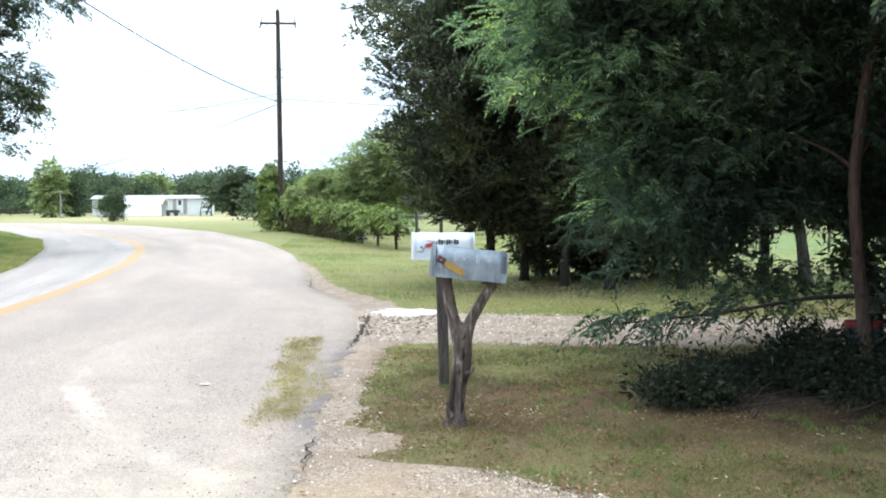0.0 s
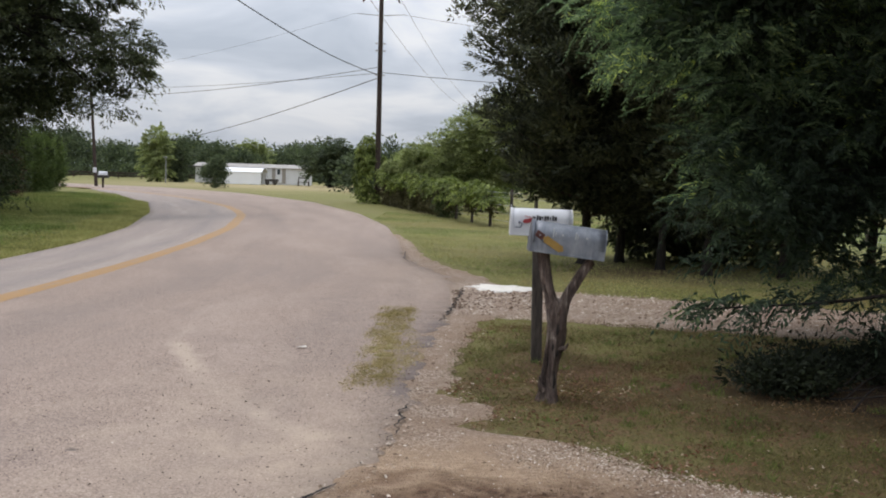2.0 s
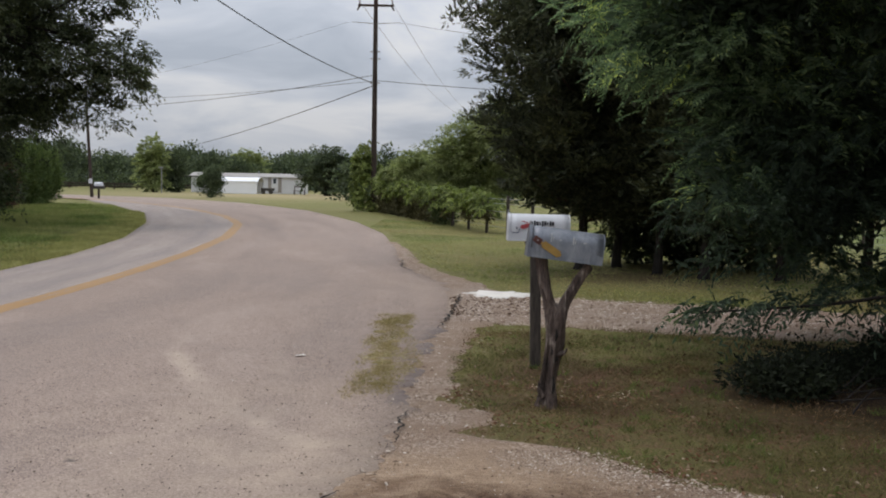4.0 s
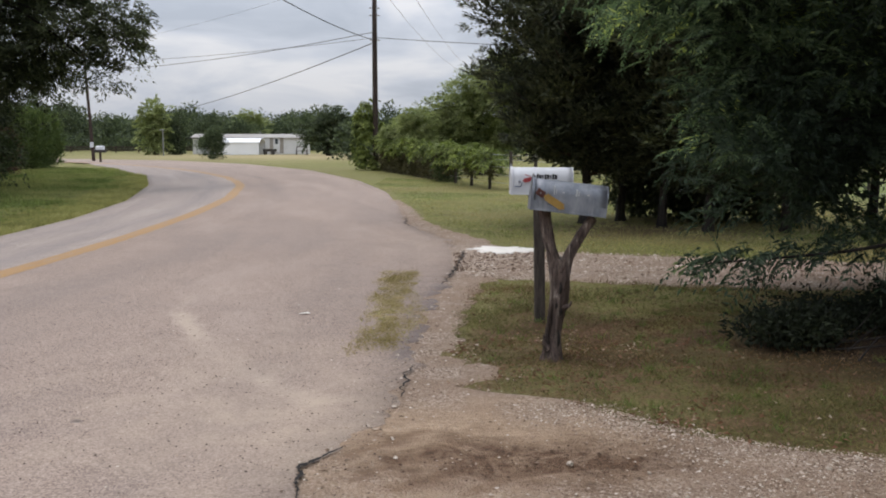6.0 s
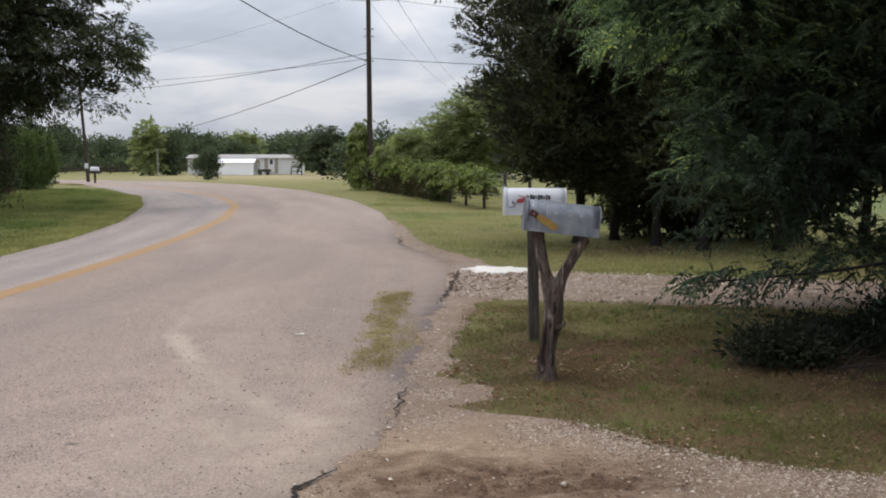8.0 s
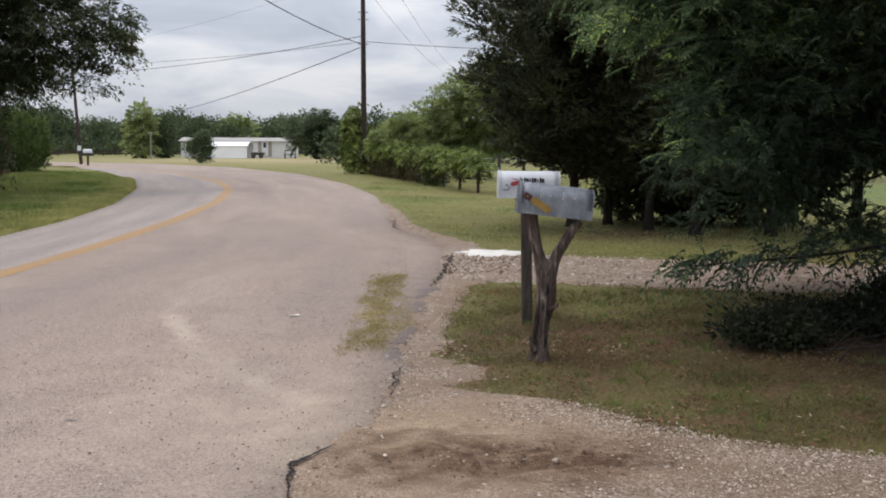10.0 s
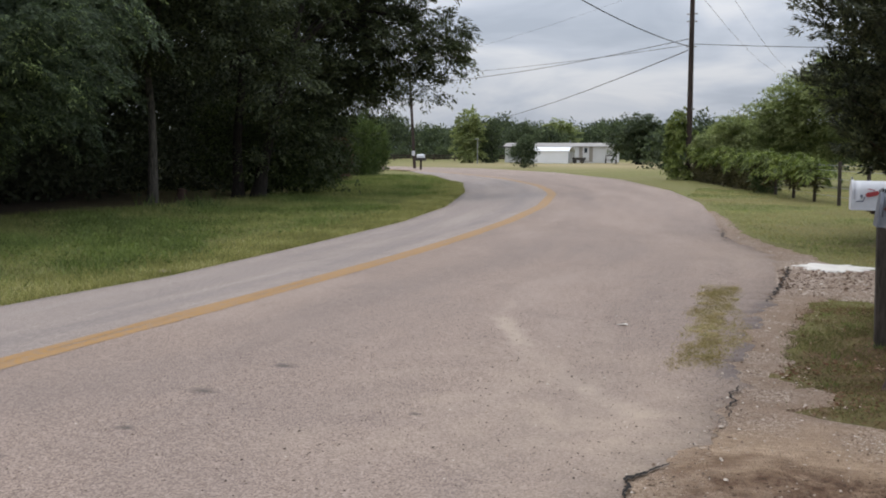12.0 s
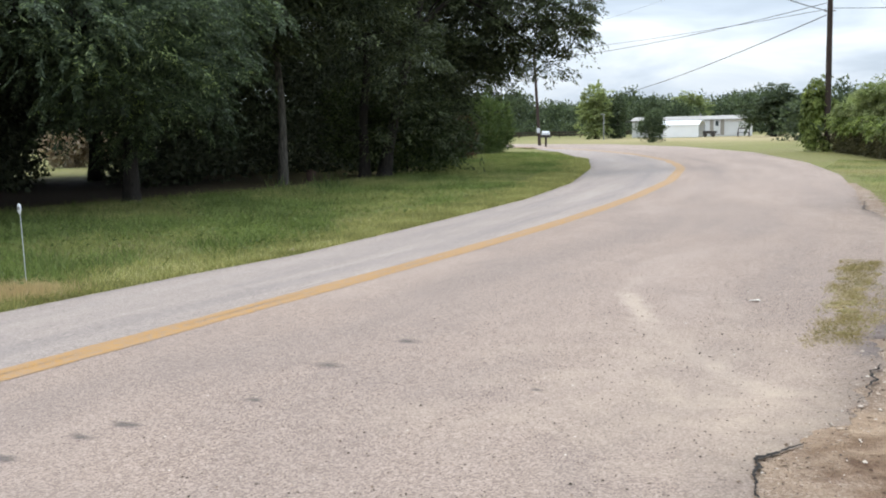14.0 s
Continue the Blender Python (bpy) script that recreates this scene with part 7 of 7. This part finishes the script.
w &= ((x + 8.65) / 0.45) ** 2 + ((y - 7.25) / 0.36) ** 2 > 1 + rg.normal(0, 0.3, n)
lush = w & (along(LEFT, y) - x > 1.2 + rg.normal(0, 0.3, n)) & (patchy(x, y, 0.35) + 0.35 * patchy(x, y, 1.3) + rg.normal(0, 0.08, n) + np.clip((14 - y) * 0.03, -0.3, 0.25) > 0.62)
w &= ~lush
grass("lush_weeds", x[lush], y[lush], 0.1 + 0.2 * rg.random(lush.sum()) ** 1.5, 0.014, M_LUSH, "dark lush weed clumps in the uncut verge", 174, 0.8)
tall = np.clip((along(LEFT, y[w]) - x[w]) / 4, 0.35, 1.0)
grass("tall_grass", x[w], y[w], (0.08 + 0.16 * rg.random(w.sum()) ** 1.5) * tall, 0.011, M_TALLGRASS, "lush uncut grass on the verge before the grove", 164, 0.8)
n = 45000
y = 3 + 48 * rg.random(n) ** 1.25
x = along(LEFT, y) - 0.04 - 1.6 * rg.random(n) ** 1.6
grass("verge_grass", x, y, 0.05 + 0.09 * rg.random(n), 0.011, M_GRASS, "shorter yellowing grass along the road's edge", 169, 0.6)
n = 7000
y = 4 + 22 * rg.random(n) ** 1.2
x = along(LEFT, y) - 0.8 - 8 * rg.random(n)
w = (x > -17) & (patchy(x, y, 0.4) > 0.45)
base = np.stack([x, y, lie(x, y) + 0.02 + 0.12 * rg.random(n)], -1)[w]
v, f = blades(base, np.stack([rg.normal(0, 1, len(base)), rg.normal(0, 1, len(base)), rg.normal(0.3, 0.4, len(base))], -1), 0.08 * rg.uniform(0.6, 1.4, len(base)), 0.04, 0.3, rg)
tagged(stuff("broad_weeds", v, f, M_LUSH), "low broad-leaved weeds among the verge grass", "weeds", kind="stuff")
n = 3000
x, y = -8.65 + rg.normal(0, 0.28, n), 7.25 + rg.normal(0, 0.22, n)
w = x < along(LEFT, y) - 0.1
grass("dry_grass", x[w], y[w], 0.05 + 0.12 * rg.random(w.sum()), 0.01, M_DRY, "dry straw-coloured grass round the marker stake", 165, 0.5)
r8 = np.random.default_rng(168)
cy = 6.95 + 4.2 * r8.random(95)
cx = -0.49 + 0.03 * np.sin(cy * 1.7) + r8.normal(0, 0.1, 95) * np.interp(cy, [6.9, 8.0, 9.5, 11.2], [0.7, 1.25, 1.2, 0.7])
k = r8.integers(0, 95, 10500)
x, y = cx[k] + r8.normal(0, 0.045, 10500), cy[k] + r8.normal(0, 0.13, 10500)
w = np.abs(x + 0.49) < 0.36
grass("tuft_grass", x[w], y[w], 0.012 + 0.028 * rg.random(w.sum()), 0.0045, M_STRAW, "yellowed grass growing through broken asphalt", 166, 1.3, 0.013)
n = 1300
x, y = -0.45 + rg.normal(0, 0.16, n), 6.85 + 4.4 * rg.random(n)
w = (np.abs(x + 0.47) < 0.22) & (patchy(x * 3, y * 2) > 0.45)
grass("tuft_grass", x[w], y[w], 0.015 + 0.035 * rg.random(w.sum()), 0.0045, M_GRASS, "green grass growing through broken asphalt", 167, 1.2, 0.013)
n = 16000
x, y = 0.2 + 6 * rg.random(n), 4.4 + 6 * rg.random(n)
w = (x > along(GRASS_EDGE, y) - 0.1) & (rg.random(n) < (0.3 + 0.7 * patchy(x, y, 0.7)) * (1 - 0.85 * np.exp(-(((x - 4.0) / 1.6) ** 2 + ((y - 7.3) / 1.2) ** 2))))
base = np.stack([x, y, lie(x, y) - 0.004 + 0.014 * rg.random(n)], -1)[w]
v, f = blades(base, np.stack([rg.normal(0, 1, len(base)), rg.normal(0, 1, len(base)), rg.normal(0.05, 0.2, len(base))], -1), 0.034 * rg.uniform(0.35, 1.35, len(base)), 0.018, 0.3, rg, False, np.array([0, 0, 1.6]))
tagged(stuff("leaf_litter", v, f, M_LITTER), "fallen brown leaves scattered over the grass", "leaf litter", kind="stuff")
stump = thing("tree_stump", -18.97, 28.7, float(lie(-18.97, 28.7)), "low red-brown stump in the shade of the grove", "stump")
limb("stump", [(0, 0, -0.1), (0.02, 0, 0.12), (0.05, 0.02, 0.34)], [0.2, 0.17, 0.15], M_BARK_RED, stump, sides=14, rough=0.12, seed=71, flare=0.35, flutes=((5, 0.1, 1.0),))
# curled red-brown leaves blown against the lawn's edge, and taller tufts left by the mower
n = 1500
y = 4.1 + 3.4 * rg.random(n)
x = along(GRASS_EDGE, y) + 2.2 * rg.random(n) ** 1.6 - 0.05
w = (x < 4.5) & (patchy(x, y, 2.1) + rg.normal(0, 0.15, n) > 0.6)
base = np.stack([x, y, lie(x, y) - 0.002 + 0.012 * rg.random(n)], -1)[w]
v, f = blades(base, np.stack([rg.normal(0, 1, len(base)), rg.normal(0, 1, len(base)), rg.normal(0.1, 0.2, len(base))], -1), 0.036 * rg.uniform(0.4, 1.4, len(base)), 0.018, 0.5, rg, True, np.array([0, 0, 1.4]))
tagged(stuff("leaf_litter", v, f, M_LITTER_RED), "curled red-brown leaves along the lawn's edge", "leaf litter", kind="stuff")
n = 150
cx_, cy_ = 0.3 + 4.6 * rg.random(n), 4.4 + 5.6 * rg.random(n)
ok = (cx_ > along(GRASS_EDGE, cy_) + 0.08) & (np.exp(-(((cx_ - 4.0) / 1.5) ** 2 + ((cy_ - 7.4) / 1.0) ** 2)) < 0.4)
cx_, cy_ = np.repeat(cx_[ok], 34), np.repeat(cy_[ok], 34)
n = len(cx_)
grass("lawn_tufts", cx_ + rg.normal(0, 0.03, n), cy_ + rg.normal(0, 0.03, n), 0.035 + 0.055 * rg.random(n), 0.0045, M_LUSH, "taller green tufts standing in the lawn", 177, 0.6)
# pale weeds where the grove begins
n = 110
part_ = rg.random(n)
x, y = np.where(part_ < 0.75, -15.4, -16.9) + rg.normal(0, 0.3, n), np.where(part_ < 0.75, 24.2, 23.8) + rg.normal(0, 0.25, n)
grass("pale_weeds", x, y, 0.25 + 0.4 * rg.random(n), 0.04, M_CANE, "pale weeds standing at the grove's edge", 168, 0.35)
